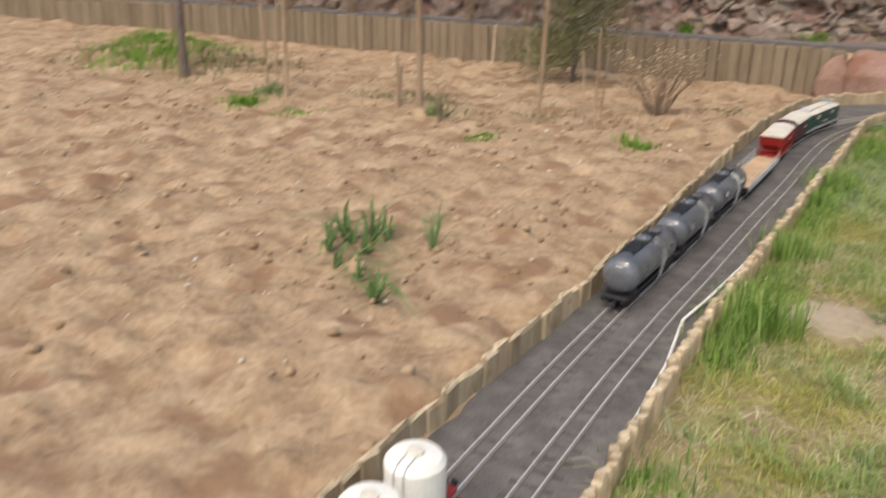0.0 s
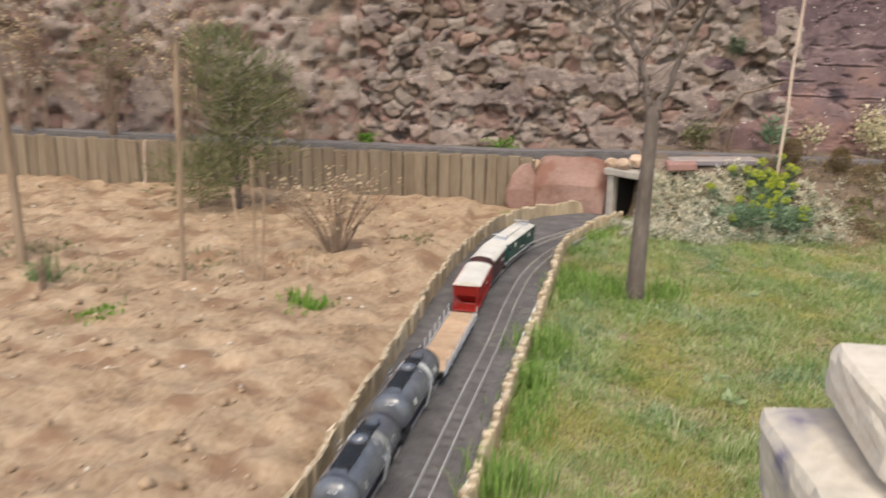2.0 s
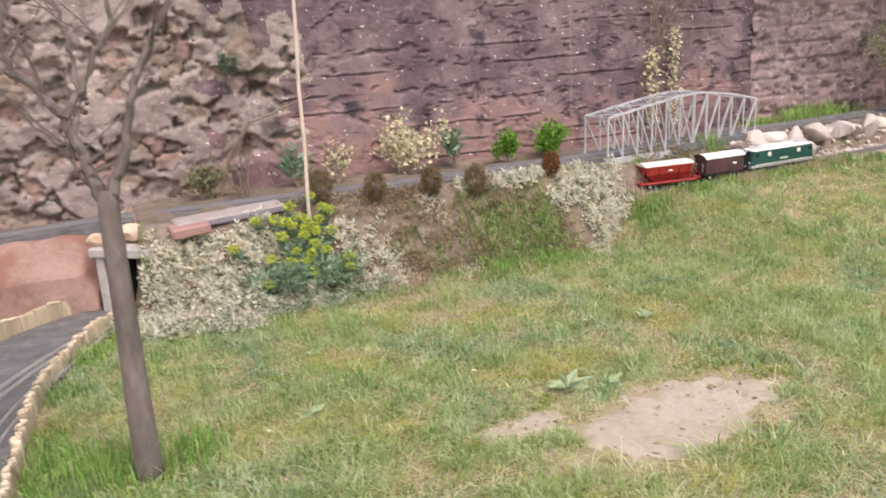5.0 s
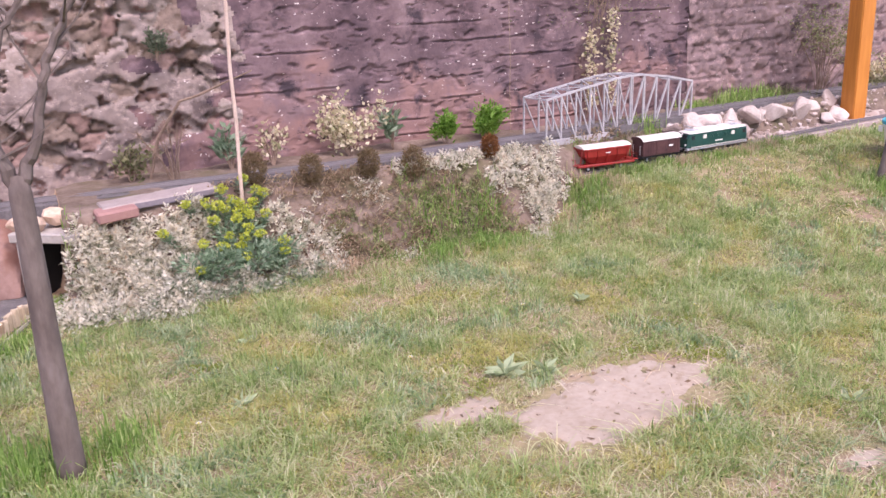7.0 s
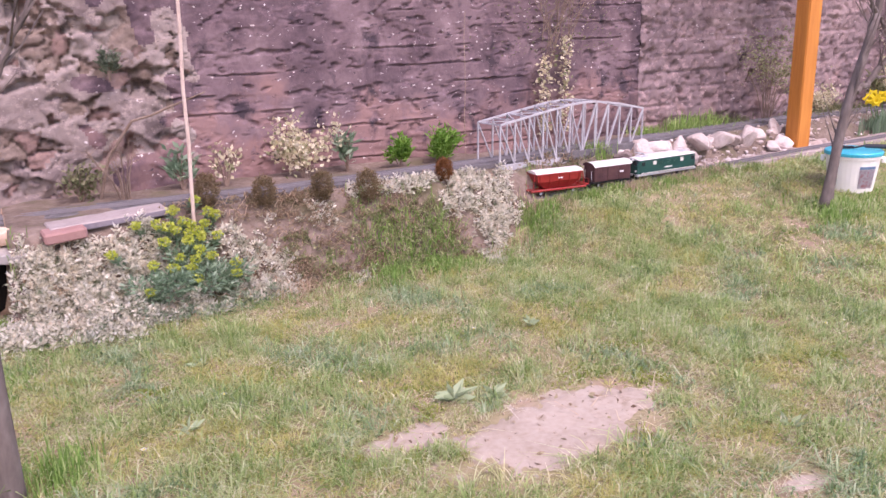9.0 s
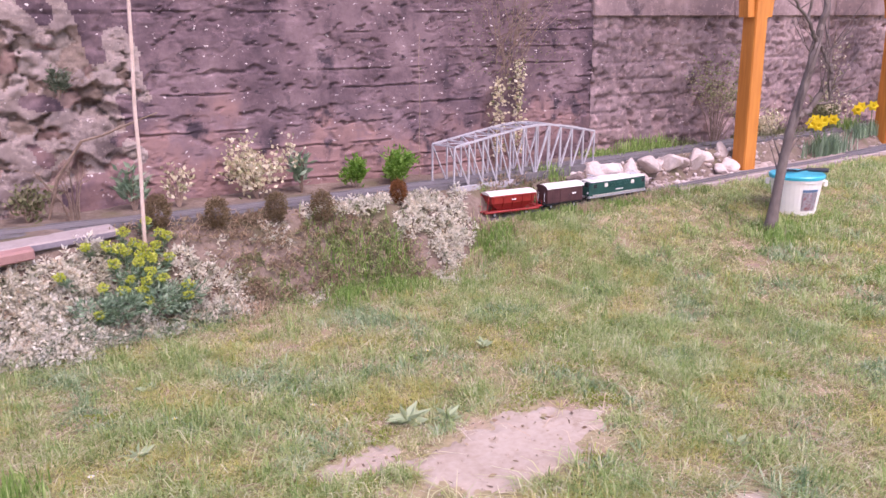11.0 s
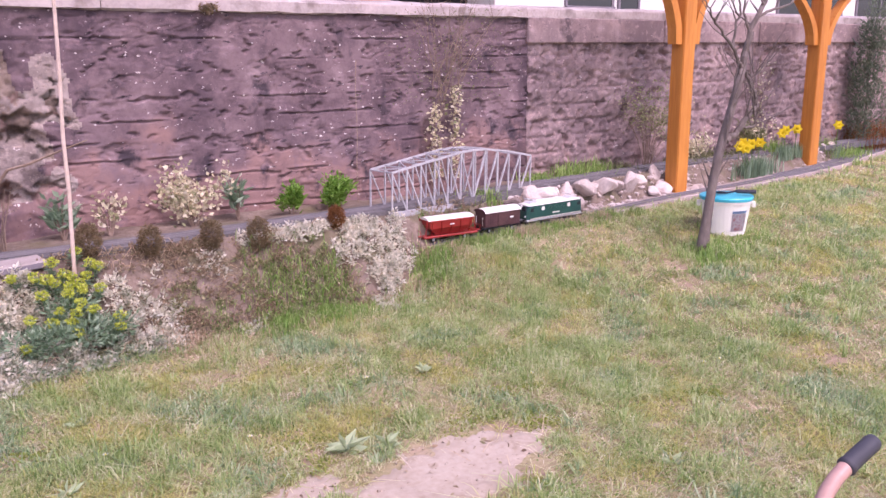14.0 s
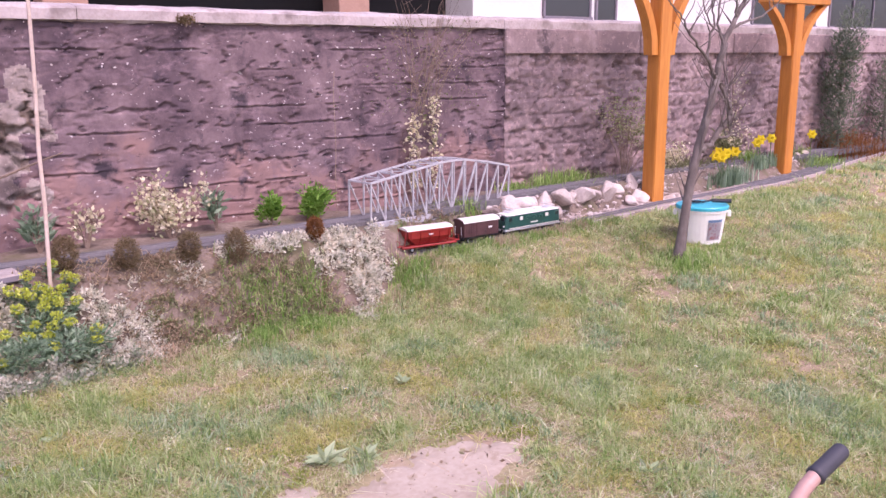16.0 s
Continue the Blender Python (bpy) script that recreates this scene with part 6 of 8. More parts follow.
def twig_bush(name, label, centre, height, spread, n, seed, mat="twig", leaf=None, leaf_n=0, r=0.0045, size=0.02):
    rng = random.Random(seed)
    gen = np.random.default_rng(seed)
    x, y = centre
    o = Vector((x, y, ground_height(x, y)))
    t = thing(name, label, "shrub", o)
    tips = []
    for i in range(n):
        bm = bmesh.new()
        a, s = rng.uniform(0, 6.28), rng.uniform(0.15, 1.0)
        h = height * rng.uniform(0.55, 1.0)
        d = Vector((math.cos(a), math.sin(a), 0)) * spread * s
        pts = [Vector((math.cos(a) * 0.02, math.sin(a) * 0.02, -0.02)), d * 0.35 + Vector((0, 0, h * 0.4)), d * 0.75 + Vector((0, 0, h * 0.75)), d + Vector((0, 0, h))]
        tube(bm, pts, [r, r * 0.8, r * 0.55, r * 0.25], 5)
        for _ in range(5):
            q = rng.uniform(0.3, 0.95)
            p = pts[1].lerp(pts[3], q)
            e = p + Vector((rng.uniform(-1, 1), rng.uniform(-1, 1), rng.uniform(0.1, 0.9))) * height * 0.22
            tube(bm, [p, e], [r * 0.4, r * 0.15], 4)
            tips.append(e)
            tips.append(p.lerp(e, 0.5))
        tips += [pts[2], pts[3]]
        part("stem", bm, M[mat], t)
    if leaf:
        base = np.array([list(tips[k]) for k in gen.integers(0, len(tips), leaf_n)])
        v, f = leaf_arrays(base + gen.normal(0, height * 0.05, base.shape), size, size * 0.35, gen)
        ob = arrays_mesh("foliage", v, f, M[leaf], t)
        ob["kind"] = "stuff"
    return t


twig_bush("thorny_bush", "bare many-stemmed brown bush in the dug soil", (-0.04, 2.68), 0.42, 0.34, 26, 7, leaf="straw", leaf_n=500, r=0.005, size=0.018)
# brown stems along the wall, filled out to darken its far left
for k, (bx, bh) in enumerate([(-1.55, 0.95), (-2.1, 1.1), (-2.75, 1.0), (-3.3, 1.15), (-4.0, 1.1), (-4.7, 1.15)]):
    twig_bush("twig_shrub", "tall brown twiggy shrub against the old wall", (bx, 4.20), bh, 0.30, 12, 200 + k, leaf="olive" if k % 2 else "straw", leaf_n=420, r=0.006, size=0.03)
twig_bush("twig_shrub", "thin dry twig shrub growing at the wall foot", (-0.75, 4.28), 0.35, 0.2, 9, 8)
twig_bush("twig_shrub", "thin dry twig shrub growing at the wall foot", (2.05, 4.22), 0.30, 0.22, 9, 12)
twig_bush("twig_shrub", "small broken rose stems in bare soil", (-1.05, 1.75), 0.26, 0.12, 5, 31)


def evergreen(name, label, centre, rad, z0, z1, n, seed, leaf, width, trunk_r=0.016, size=0.05, lobes=9):
    gen = np.random.default_rng(seed)
    rng = random.Random(seed)
    x, y = centre
    g = ground_height(x, y)
    t = thing(name, label, "shrub", (x, y, g))
    bm = bmesh.new()
    tube(bm, [(0, 0, -0.04), (0.02, 0.0, z0), (0.0, 0.01, (z0 + z1) / 2), (0.01, 0, z1 * 0.92)], [trunk_r, trunk_r * 0.9, trunk_r * 0.6, trunk_r * 0.2], 8)
    part("trunk", bm, M["bark"], t)
    pts, outs = [], []
    for i in range(lobes):
        u = i / (lobes - 1)
        a = rng.uniform(0, 6.28)
        k = rad * (1 - 0.55 * u) * rng.uniform(0.25, 0.65)
        c = (math.cos(a) * k, math.sin(a) * k, z0 + (z1 - z0) * (0.12 + 0.8 * u))
        p, d = ball_points(n // lobes, c, (rad * rng.uniform(0.4, 0.65), rad * rng.uniform(0.4, 0.65), (z1 - z0) * rng.uniform(0.14, 0.24)), gen, 0.15)
        pts.append(p), outs.append(d)
    v, f = leaf_arrays(np.concatenate(pts), size, width, gen, 0.6, np.concatenate(outs) * 0.6 + np.array([[0, 0, 0.5]]))
    ob = arrays_mesh("crown", v, f, M[leaf], t)
    ob["kind"] = "stuff"
    for _ in range(6):
        bm = bmesh.new()
        a = rng.uniform(0, 6.28)
        z = rng.uniform(z0, z1 * 0.7)
        tube(bm, [(0, 0, z), (math.cos(a) * rad * 0.4, math.sin(a) * rad * 0.4, z + 0.08), (math.cos(a) * rad * 0.8, math.sin(a) * rad * 0.8, z + 0.2)], [trunk_r * 0.4, trunk_r * 0.3, 0.002], 5)
        part("branch", bm, M["bark"], t)
    return t


evergreen("evergreen_bush", "loose olive-green evergreen bush before the palisade", (-0.88, 3.42), 0.46, 0.05, 0.98, 4600, 17, "olive", 0.0042, 0.02, 0.075, 11)
evergreen("conifer", "feathery grey-green conifer against the old wall", (9.6, 4.25), 0.27, 0.05, 1.30, 5200, 18, "conifer", 0.0045, 0.014, 0.055, 14)
evergreen("conifer", "low grey-green conifer against the old wall", (10.55, 4.27), 0.28, 0.05, 0.95, 2200, 19, "conifer", 0.0045, 0.014, 0.055, 11)


# ---- plants on the bank ----
def mat_plant(name, label, category, areas, n, seed, leaf, length, width, stems=0, sprig=0):
    """A low spreading plant: one clump of small leaves for each area, and dry stems between them."""
    gen = np.random.default_rng(seed)
    rng = random.Random(seed)
    x, y = areas[0][0], areas[0][1]
    o = np.array([x, y, ground_height(x, y)])
    t = thing(name, label, category, tuple(float(c) for c in o))
    total = sum(a[2] * a[3] for a in areas)
    for a in areas:
        k = max(60, int(n * a[2] * a[3] / total))
        pts, out = carpet([a])(k if not sprig else max(12, k // sprig), gen)
        if sprig:
            # shoots: each a tight rosette of leaves
            pts, out = np.repeat(pts, sprig, axis=0), np.repeat(out, sprig, axis=0)
            d = gen.normal(size=pts.shape)
            d /= np.linalg.norm(d, axis=1, keepdims=True)
            pts, out = pts + d * 0.008 + out * gen.uniform(0, 0.03, (len(pts), 1)), out * 0.5 + d * 1.2
        v, f = leaf_arrays(pts - o, length, width, gen, 0.5, out)
        ob = arrays_mesh("clump", v, f, M[leaf], t)
        ob["kind"] = "stuff"
    for _ in range(stems):
        a = rng.choice(areas)
        px, py = a[0] + rng.uniform(-0.8, 0.8) * a[2] - x, a[1] + rng.uniform(-0.8, 0.8) * a[3] - y
        pz = ground_height(px + x, py + y) - float(o[2]) + a[4] * 0.5
        bm = bmesh.new()
        e = Vector((rng.uniform(-0.06, 0.06), rng.uniform(-0.07, 0.03), rng.uniform(0.0, 0.05)))
        tube(bm, [(px, py, pz), Vector((px, py, pz + 0.02)) + e * 0.5, Vector((px, py, pz)) + e], [0.0018, 0.0014, 0.0008], 4)
        part("dry_stem", bm, M["straw"], t)
    return t


def carpet(areas, lift=1.0):
    """Leaf places in a low uneven carpet over ellipses (x, y, rx, ry, height, turn)."""
    def fn(n, gen):
        w = np.array([s[2] * s[3] for s in areas])
        s = np.array(areas)[gen.choice(len(areas), n, p=w / w.sum())]
        a, r = gen.uniform(0, 2 * np.pi, n), np.sqrt(gen.uniform(0, 1, n))
        edge = 1 + 0.30 * np.sin(a * 3 + s[:, 0] * 17) + 0.20 * np.sin(a * 7 + s[:, 1] * 23) + gen.normal(0, 0.10, n)
        u, v = np.cos(a) * r * s[:, 2] * edge, np.sin(a) * r * s[:, 3] * edge
        x, y = s[:, 0] + u * np.cos(s[:, 5]) - v * np.sin(s[:, 5]), s[:, 1] + u * np.sin(s[:, 5]) + v * np.cos(s[:, 5])
        lump = np.array([0.65 + 1.1 * noise.noise(Vector((p * 8, q * 8, 3))) + 1.0 * noise.noise(Vector((p * 24, q * 24, 5))) for p, q in zip(x, y)])
        h = s[:, 4] * np.sqrt(np.clip(1 - r ** 2.5, 0, 1)) * np.clip(lump, 0.08, 1.8)
        z = ground_at(np.stack([x, y], axis=1)) + h * gen.uniform(0.35, 1.0, n) ** 0.5
        out = np.stack([np.cos(a) * r * 0.5, np.sin(a) * r * 0.5 - 0.35, np.full(n, 0.5)], axis=1)
        return np.stack([x, y, z], axis=1), out
    return fn


mat_plant("silver_cushion_plant", "broad silvery-white cushion plant spilling down the bank", "plant", [(1.82, 3.57, 0.36, 0.16, 0.11, 0.05), (1.64, 3.54, 0.19, 0.17, 0.11, 0), (2.04, 3.64, 0.22, 0.10, 0.07, 0), (1.75, 3.46, 0.25, 0.11, 0.07, 0.1), (1.60, 3.66, 0.12, 0.07, 0.05, 0.2), (2.04, 3.52, 0.15, 0.10, 0.07, 0.3), (1.90, 3.70, 0.27, 0.06, 0.06, 0.05), (1.66, 3.70, 0.10, 0.05, 0.05, 0.1)], 30000, 51, "silver", 0.026, 0.0056, 90, 12)
mat_plant("silver_cushion_plant", "small silvery cushion plant beside the euphorbia", "plant", [(2.50, 3.60, 0.14, 0.09, 0.06, 0.2), (2.40, 3.68, 0.11, 0.06, 0.04, 0), (2.58, 3.56, 0.10, 0.07, 0.05, 0.6)], 4600, 52, "silver", 0.024, 0.0052, 24, 12)
mat_plant("silver_cushion_plant", "sprawling silvery-white cushion plant at the end of the bank", "plant", [(3.76, 3.76, 0.18, 0.07, 0.045, 0.1), (3.90, 3.70, 0.08, 0.05, 0.04, 0.3), (3.74, 3.60, 0.07, 0.08, 0.04, 0.2), (3.69, 3.50, 0.055, 0.05, 0.03, 0), (3.65, 3.43, 0.04, 0.04, 0.02, 0), (3.40, 3.80, 0.24, 0.04, 0.035, 0), (3.62, 3.72, 0.10, 0.06, 0.05, 0.4), (3.82, 3.64, 0.09, 0.06, 0.05, 0.3), (3.10, 3.81, 0.08, 0.03, 0.03, 0)], 9500, 53, "silver", 0.022, 0.0050, 44, 12)
mat_plant("silver_cushion_plant", "scrap of pale cushion plant between the bank tufts", "plant", [(2.98, 3.52, 0.08, 0.04, 0.03, 0.4), (2.86, 3.74, 0.07, 0.04, 0.03, 0)], 900, 57, "silver", 0.016, 0.0046, 6, 12)
mat_plant("creeping_plant", "grey-green herb growing through the silver cushions", "plant", [(1.84, 3.44, 0.20, 0.07, 0.07, 0.1), (2.02, 3.46, 0.18, 0.06, 0.07, 0), (1.62, 3.45, 0.10, 0.06, 0.05, 0.3), (2.40, 3.50, 0.18, 0.06, 0.07, 0.2), (1.90, 3.60, 0.14, 0.06, 0.10, 0.2)], 4200, 58, "sage", 0.024, 0.0058, 10, 12)
mat_plant("creeping_plant", "brown dried creeping plant covering the bank", "plant", [(2.80, 3.70, 0.16, 0.10, 0.045, 0.4), (2.98, 3.64, 0.14, 0.10, 0.045, 1.0), (3.2, 3.74, 0.16, 0.07, 0.04, 0), (2.72, 3.56, 0.12, 0.08, 0.04, 0), (3.08, 3.56, 0.14, 0.06, 0.035, 0.5), (2.65, 3.78, 0.14, 0.06, 0.04, 0), (3.5, 3.60, 0.12, 0.10, 0.04, 0), (4.35, 3.92, 0.22, 0.06, 0.03, 0.1), (2.46, 3.79, 0.16, 0.045, 0.025, 0), (2.22, 3.84, 0.14, 0.04, 0.02, 0), (2.78, 3.80, 0.2, 0.035, 0.025, 0), (2.60, 3.66, 0.12, 0.07, 0.03, 0.3)], 7800, 54, "tan", 0.022, 0.0030, 160, 10)
mat_plant("creeping_plant", "dull green creeping plant covering the bank", "plant", [(3.05, 3.68, 0.10, 0.07, 0.045, 0), (3.32, 3.68, 0.14, 0.08, 0.05, 0.3), (3.26, 3.54, 0.12, 0.07, 0.05, 0), (2.86, 3.58, 0.08, 0.07, 0.04, 0), (3.48, 3.56, 0.10, 0.07, 0.04, 0), (2.70, 3.66, 0.07, 0.06, 0.04, 0)], 2600, 55, "scrub", 0.020, 0.0044, 20, 12)
mat_plant("creeping_plant", "low dull green ground cover in the bed", "plant", [(4.5, 4.0, 0.35, 0.06, 0.04, 0), (7.35, 4.28, 0.5, 0.06, 0.06, 0), (9.0, 4.2, 0.4, 0.07, 0.07, 0)], 3000, 56, "olive", 0.020, 0.005)


def euphorbia():
    gen = np.random.default_rng(61)
    rng = random.Random(61)
    t = thing("euphorbia", "blue-green euphorbia with acid-yellow flower heads", "plant", (2.20, 3.58, 0.05))
    heads = [(0.07, 0.17, 0.39), (-0.20, 0.12, 0.32), (-0.11, 0.11, 0.315), (-0.04, 0.09, 0.285), (0.01, 0.08, 0.265), (0.0, 0.05, 0.24), (0.04, 0.02, 0.20), (0.06, 0.06, 0.25), (0.13, 0.06, 0.245), (0.09, 0.10, 0.295), (-0.05, 0.01, 0.18), (0.015, 0.0, 0.165), (0.085, 0.0, 0.17), (-0.165, 0.0, 0.165), (-0.085, -0.015, 0.145), (-0.01, -0.02, 0.135), (0.005, -0.05, 0.095), (-0.20, -0.07, 0.07), (0.18, -0.03, 0.13), (0.17, -0.06, 0.09), (-0.32, 0.045, 0.225), (0.115, 0.13, 0.34), (0.145, 0.12, 0.325), (-0.035, 0.145, 0.36), (-0.10, 0.06, 0.245), (0.0, 0.115, 0.315), (-0.07, 0.10, 0.30), (0.03, 0.10, 0.30), (0.055, 0.09, 0.27)]
    leaves, ways = [], []
    for x, y, z in heads:
        # a leafy shoot below each head
        foot = Vector((x * 0.72, y + 0.09, z - 0.13))
        tip = Vector((x, y, z))
        bm = bmesh.new()
        tube(bm, [foot, foot.lerp(tip, 0.5) + Vector((0, -0.01, -0.005)), tip], [0.004, 0.0035, 0.003], 5)
        shoot = part("shoot", bm, M["glaucous"], t)
        k = 80
        u = gen.uniform(0.0, 0.95, (k, 1))
        a = gen.uniform(0, 2 * np.pi, k)
        leaves.append(np.array(foot) * (1 - u) + np.array(tip) * u + gen.normal(0, 0.006, (k, 3)))
        ways.append(np.stack([np.cos(a) * 1.6, np.sin(a) * 1.6 - 0.4, gen.uniform(-0.2, 0.9, k)], axis=1))
        r = rng.uniform(0.020, 0.026)
        p, d = ball_points(100, (x, y - 0.004, z + 0.006), (r, r, r * 0.75), gen, 0.25)
        v, f = leaf_arrays(p, 0.010, 0.0055, gen, 0.5, d)
        arrays_mesh("flower_head", v, f, M["acid"], shoot, "acid-yellow flower head")
    for cx, cy, cz, n in ((-0.10, -0.03, 0.08, 420), (0.05, -0.04, 0.08, 380), (0.15, -0.02, 0.09, 260), (-0.20, -0.04, 0.08, 260), (0.0, 0.05, 0.17, 300)):
        p, d = ball_points(n, (cx, cy, cz), (0.10, 0.07, 0.06), gen, 0.2)
        leaves.append(p), ways.append(d * 1.2 + np.array([[0, -0.4, 0.2]]))
    v, f = leaf_arrays(np.concatenate(leaves), 0.034, 0.0052, gen, 0.5, np.concatenate(ways))
    ob = arrays_mesh("foliage", v, f, M["glaucous"], t)
    ob["kind"] = "stuff"
    return t


euphorbia()


def ball_shrub(x, y, r, seed, mat="russet", label="small clipped russet-brown ball shrub beside the track"):
    gen = np.random.default_rng(seed)
    t = thing("ball_shrub", label, "shrub", (x, y, ground_height(x, y)), group="ball shrubs on the bank")
    bm = bmesh.new()
    tube(bm, [(0, 0, -0.02), (0, 0, r)], [0.006, 0.004], 6)
    part("stem", bm, M["twig"], t)
    p, d = ball_points(2200, (0, 0, r * 1.15), (r * 0.80, r * 0.80, r * 1.10), gen, 0.3)
    v, f = leaf_arrays(p, 0.012, 0.0025, gen, 0.5, d * 0.8)
    ob = arrays_mesh("foliage", v, f, M[mat], t)
    ob["kind"] = "stuff"


bm = bmesh.new()
tube(bm, [(1.93, 4.26, 0.37), (1.99, 4.20, 0.60), (2.10, 4.12, 0.772), (2.185, 4.09, 0.795), (2.295, 4.02, 0.848), (2.41, 3.94, 0.90)], [0.008, 0.0075, 0.007, 0.006, 0.005, 0.003], 6)
tagged(finish("dead_branch", bm, M["twig"]), "brown dead branch leaning on the bamboo cane", "branch")

for i, (x, y) in enumerate([(2.34, 3.81), (2.60, 3.78), (2.89, 3.78), (3.12, 3.76)]):
    ball_shrub(x, y, 0.073 - 0.003 * (i % 3), 70 + i)
ball_shrub(3.57, 3.79, 0.055, 75, "rust", "small rust-orange dried ball shrub beside the track")


def leafy_shrub(name, label, x, y, height, spread, n, seed, leaf, size, width, base=None):
    gen = np.random.default_rng(seed)
    rng = random.Random(seed)
    g = ground_height(x, y) if base is None else base
    t = thing(name, label, "shrub", (x, y, g))
    pts, out = [], []
    for i in range(9):
        bm = bmesh.new()
        a, s = rng.uniform(0, 6.28), rng.uniform(0.1, 0.9)
        e = Vector((math.cos(a) * spread * s, math.sin(a) * spread * s * 0.6, height * rng.uniform(0.45, 1.0)))
        tube(bm, [(0, 0, -0.02), e * 0.5 + Vector((0, 0, 0.02)), e], [0.004, 0.003, 0.0015], 5)
        part("stem", bm, M["twig"], t)
        k = n // 9
        q = np.array(e) * gen.uniform(0.45, 1.05, (k, 1)) + gen.normal(0, spread * 0.16, (k, 3))
        pts.append(q), out.append(np.tile(np.array([[math.cos(a) * 0.6, math.sin(a) * 0.6, 0.5]]), (k, 1)))
    v, f = leaf_arrays(np.concatenate(pts), size, width, gen, 0.5, np.concatenate(out))
    ob = arrays_mesh("foliage", v, f, M[leaf], t)
    ob["kind"] = "stuff"


leafy_shrub("variegated_shrub", "cream variegated evergreen shrub against the wall", 2.97, 4.24, 0.31, 0.21, 820, 81, "ivory", 0.026, 0.010)
leafy_shrub("variegated_shrub", "sparse cream variegated seedling against the wall", 2.55, 4.26, 0.22, 0.10, 120, 82, "ivory", 0.026, 0.010)
leafy_shrub("leafy_perennial", "bright green leafy perennial behind the raised track", 3.53, 4.22, 0.16, 0.10, 800, 83, "bright", 0.034, 0.007)
leafy_shrub("leafy_perennial", "bright green leafy perennial behind the raised track", 3.78, 4.24, 0.20, 0.13, 1100, 84, "bright", 0.036, 0.007)
leafy_shrub("leafy_perennial", "dark blue-green leafy tuft at the wall foot", 3.24, 4.30, 0.24, 0.06, 120, 85, "glaucous", 0.06, 0.010)
leafy_shrub("leafy_perennial", "dark blue-green leafy tuft at the wall foot", 2.33, 4.25, 0.20, 0.08, 120, 86, "glaucous", 0.07, 0.010)
leafy_shrub("wall_fern", "dark green fern rooted in the old wall", 2.062, 4.36, 0.11, 0.07, 420, 101, "conifer", 0.030, 0.006, base=0.965)
leafy_shrub("moss_cushion", "dark moss cushion on the edge of the wall coping", 3.19, 4.41, 0.03, 0.07, 320, 102, "russet", 0.016, 0.005, base=WALL_TOP - 0.01)
leafy_shrub("wild_plant", "green weed growing on the wall ledge", -0.30, 4.33, 0.10, 0.10, 200, 87, "bright", 0.03, 0.008)
leafy_shrub("wild_plant", "dark weed growing at the wall foot", 1.85, 4.28, 0.16, 0.14, 320, 88, "olive", 0.03, 0.008)
leafy_shrub("wild_plant", "green weed growing on the wall ledge", 0.62, 4.36, 0.09, 0.12, 220, 89, "bright", 0.025, 0.007)


def climber():
    gen = np.random.default_rng(91)
    rng = random.Random(91)
    t = thing("ivy_climber", "variegated ivy with bare shoots climbing the old wall", "climber", (4.72, 4.40, 0.40))
    for sx, top in ((-0.10, 0.56), (0.06, 0.66)):
        bm = bmesh.new()
        pts = [(sx + rng.uniform(-.02, .02), -0.005, top * i / 8) for i in range(9)]
        tube(bm, pts, 0.004, 5)
        part("stem", bm, M["twig"], t)
        n = 240
        p = np.stack([sx + gen.normal(0, 0.028, n), -0.02 + gen.normal(0, 0.012, n), gen.uniform(0.06, top, n)], axis=1)
        v, f = leaf_arrays(p, 0.026, 0.011, gen, 0.2, np.array([[0, -0.8, -0.4]]))
        ob = arrays_mesh("ivy_leaves", v, f, M["ivory"], t)
        ob["kind"] = "stuff"
    for i in range(24):
        bm = bmesh.new()
        x = rng.uniform(-0.12, 0.10)
        dx = rng.uniform(-0.40, 0.46)
        z0, z1 = rng.uniform(0.45, 0.8), rng.uniform(0.85, 1.35)
        pts = []
        for k in range(6):
            u = k / 5
            pts.append((x + dx * u ** 1.3 + rng.uniform(-0.02, 0.02), -0.02 - 0.04 * u + rng.uniform(-0.01, 0.01), z0 + (z1 - z0) * u))
        tube(bm, pts, [0.0022, 0.002, 0.0018, 0.0015, 0.0012, 0.0008], 4)
        for _ in range(3):
            p = Vector(pts[rng.randrange(2, 6)])
            tube(bm, [p, p + Vector((rng.uniform(-0.10, 0.10), -0.01, rng.uniform(0.02, 0.12)))], [0.0012, 0.0006], 3)
        part("shoot", bm, M["twig"], t)
    n = 900
    p = np.stack([gen.normal(0.02, 0.22, n), -0.03 + gen.normal(0, 0.015, n), gen.uniform(0.55, 1.15, n)], axis=1)
    v, f = leaf_arrays(p, 0.014, 0.004, gen, 0.5)
    ob = arrays_mesh("bud_growth", v, f, M["olive"], t)
    ob["kind"] = "stuff"
    t2 = thing("ivy_climber", "thin variegated ivy against the old wall", "climber", (8.05, 4.40, 0.42))
    bm = bmesh.new()
    tube(bm, [(0, 0, 0), (0.03, 0, 0.3), (0.0, 0, 0.62), (0.02, 0, 0.8)], 0.004, 5)
    part("stem", bm, M["twig"], t2)
    n = 260
    p = np.stack([gen.normal(0, 0.05, n) * 1.6, -0.03 + gen.normal(0, 0.02, n), 0.75 * gen.uniform(0.0, 1, n) ** 1.6], axis=1)
    v, f = leaf_arrays(p, 0.024, 0.010, gen, 0.2, np.array([[0, -0.8, -0.3]]))
    ob = arrays_mesh("ivy_leaves", v, f, M["ivory"], t2)
    ob["kind"] = "stuff"


climber()
twig_bush("twig_shrub", "thin leafless shrub standing against the wall", (6.58, 4.32), 0.60, 0.34, 20, 93, leaf="scrub", leaf_n=1700, r=0.003, size=0.018)
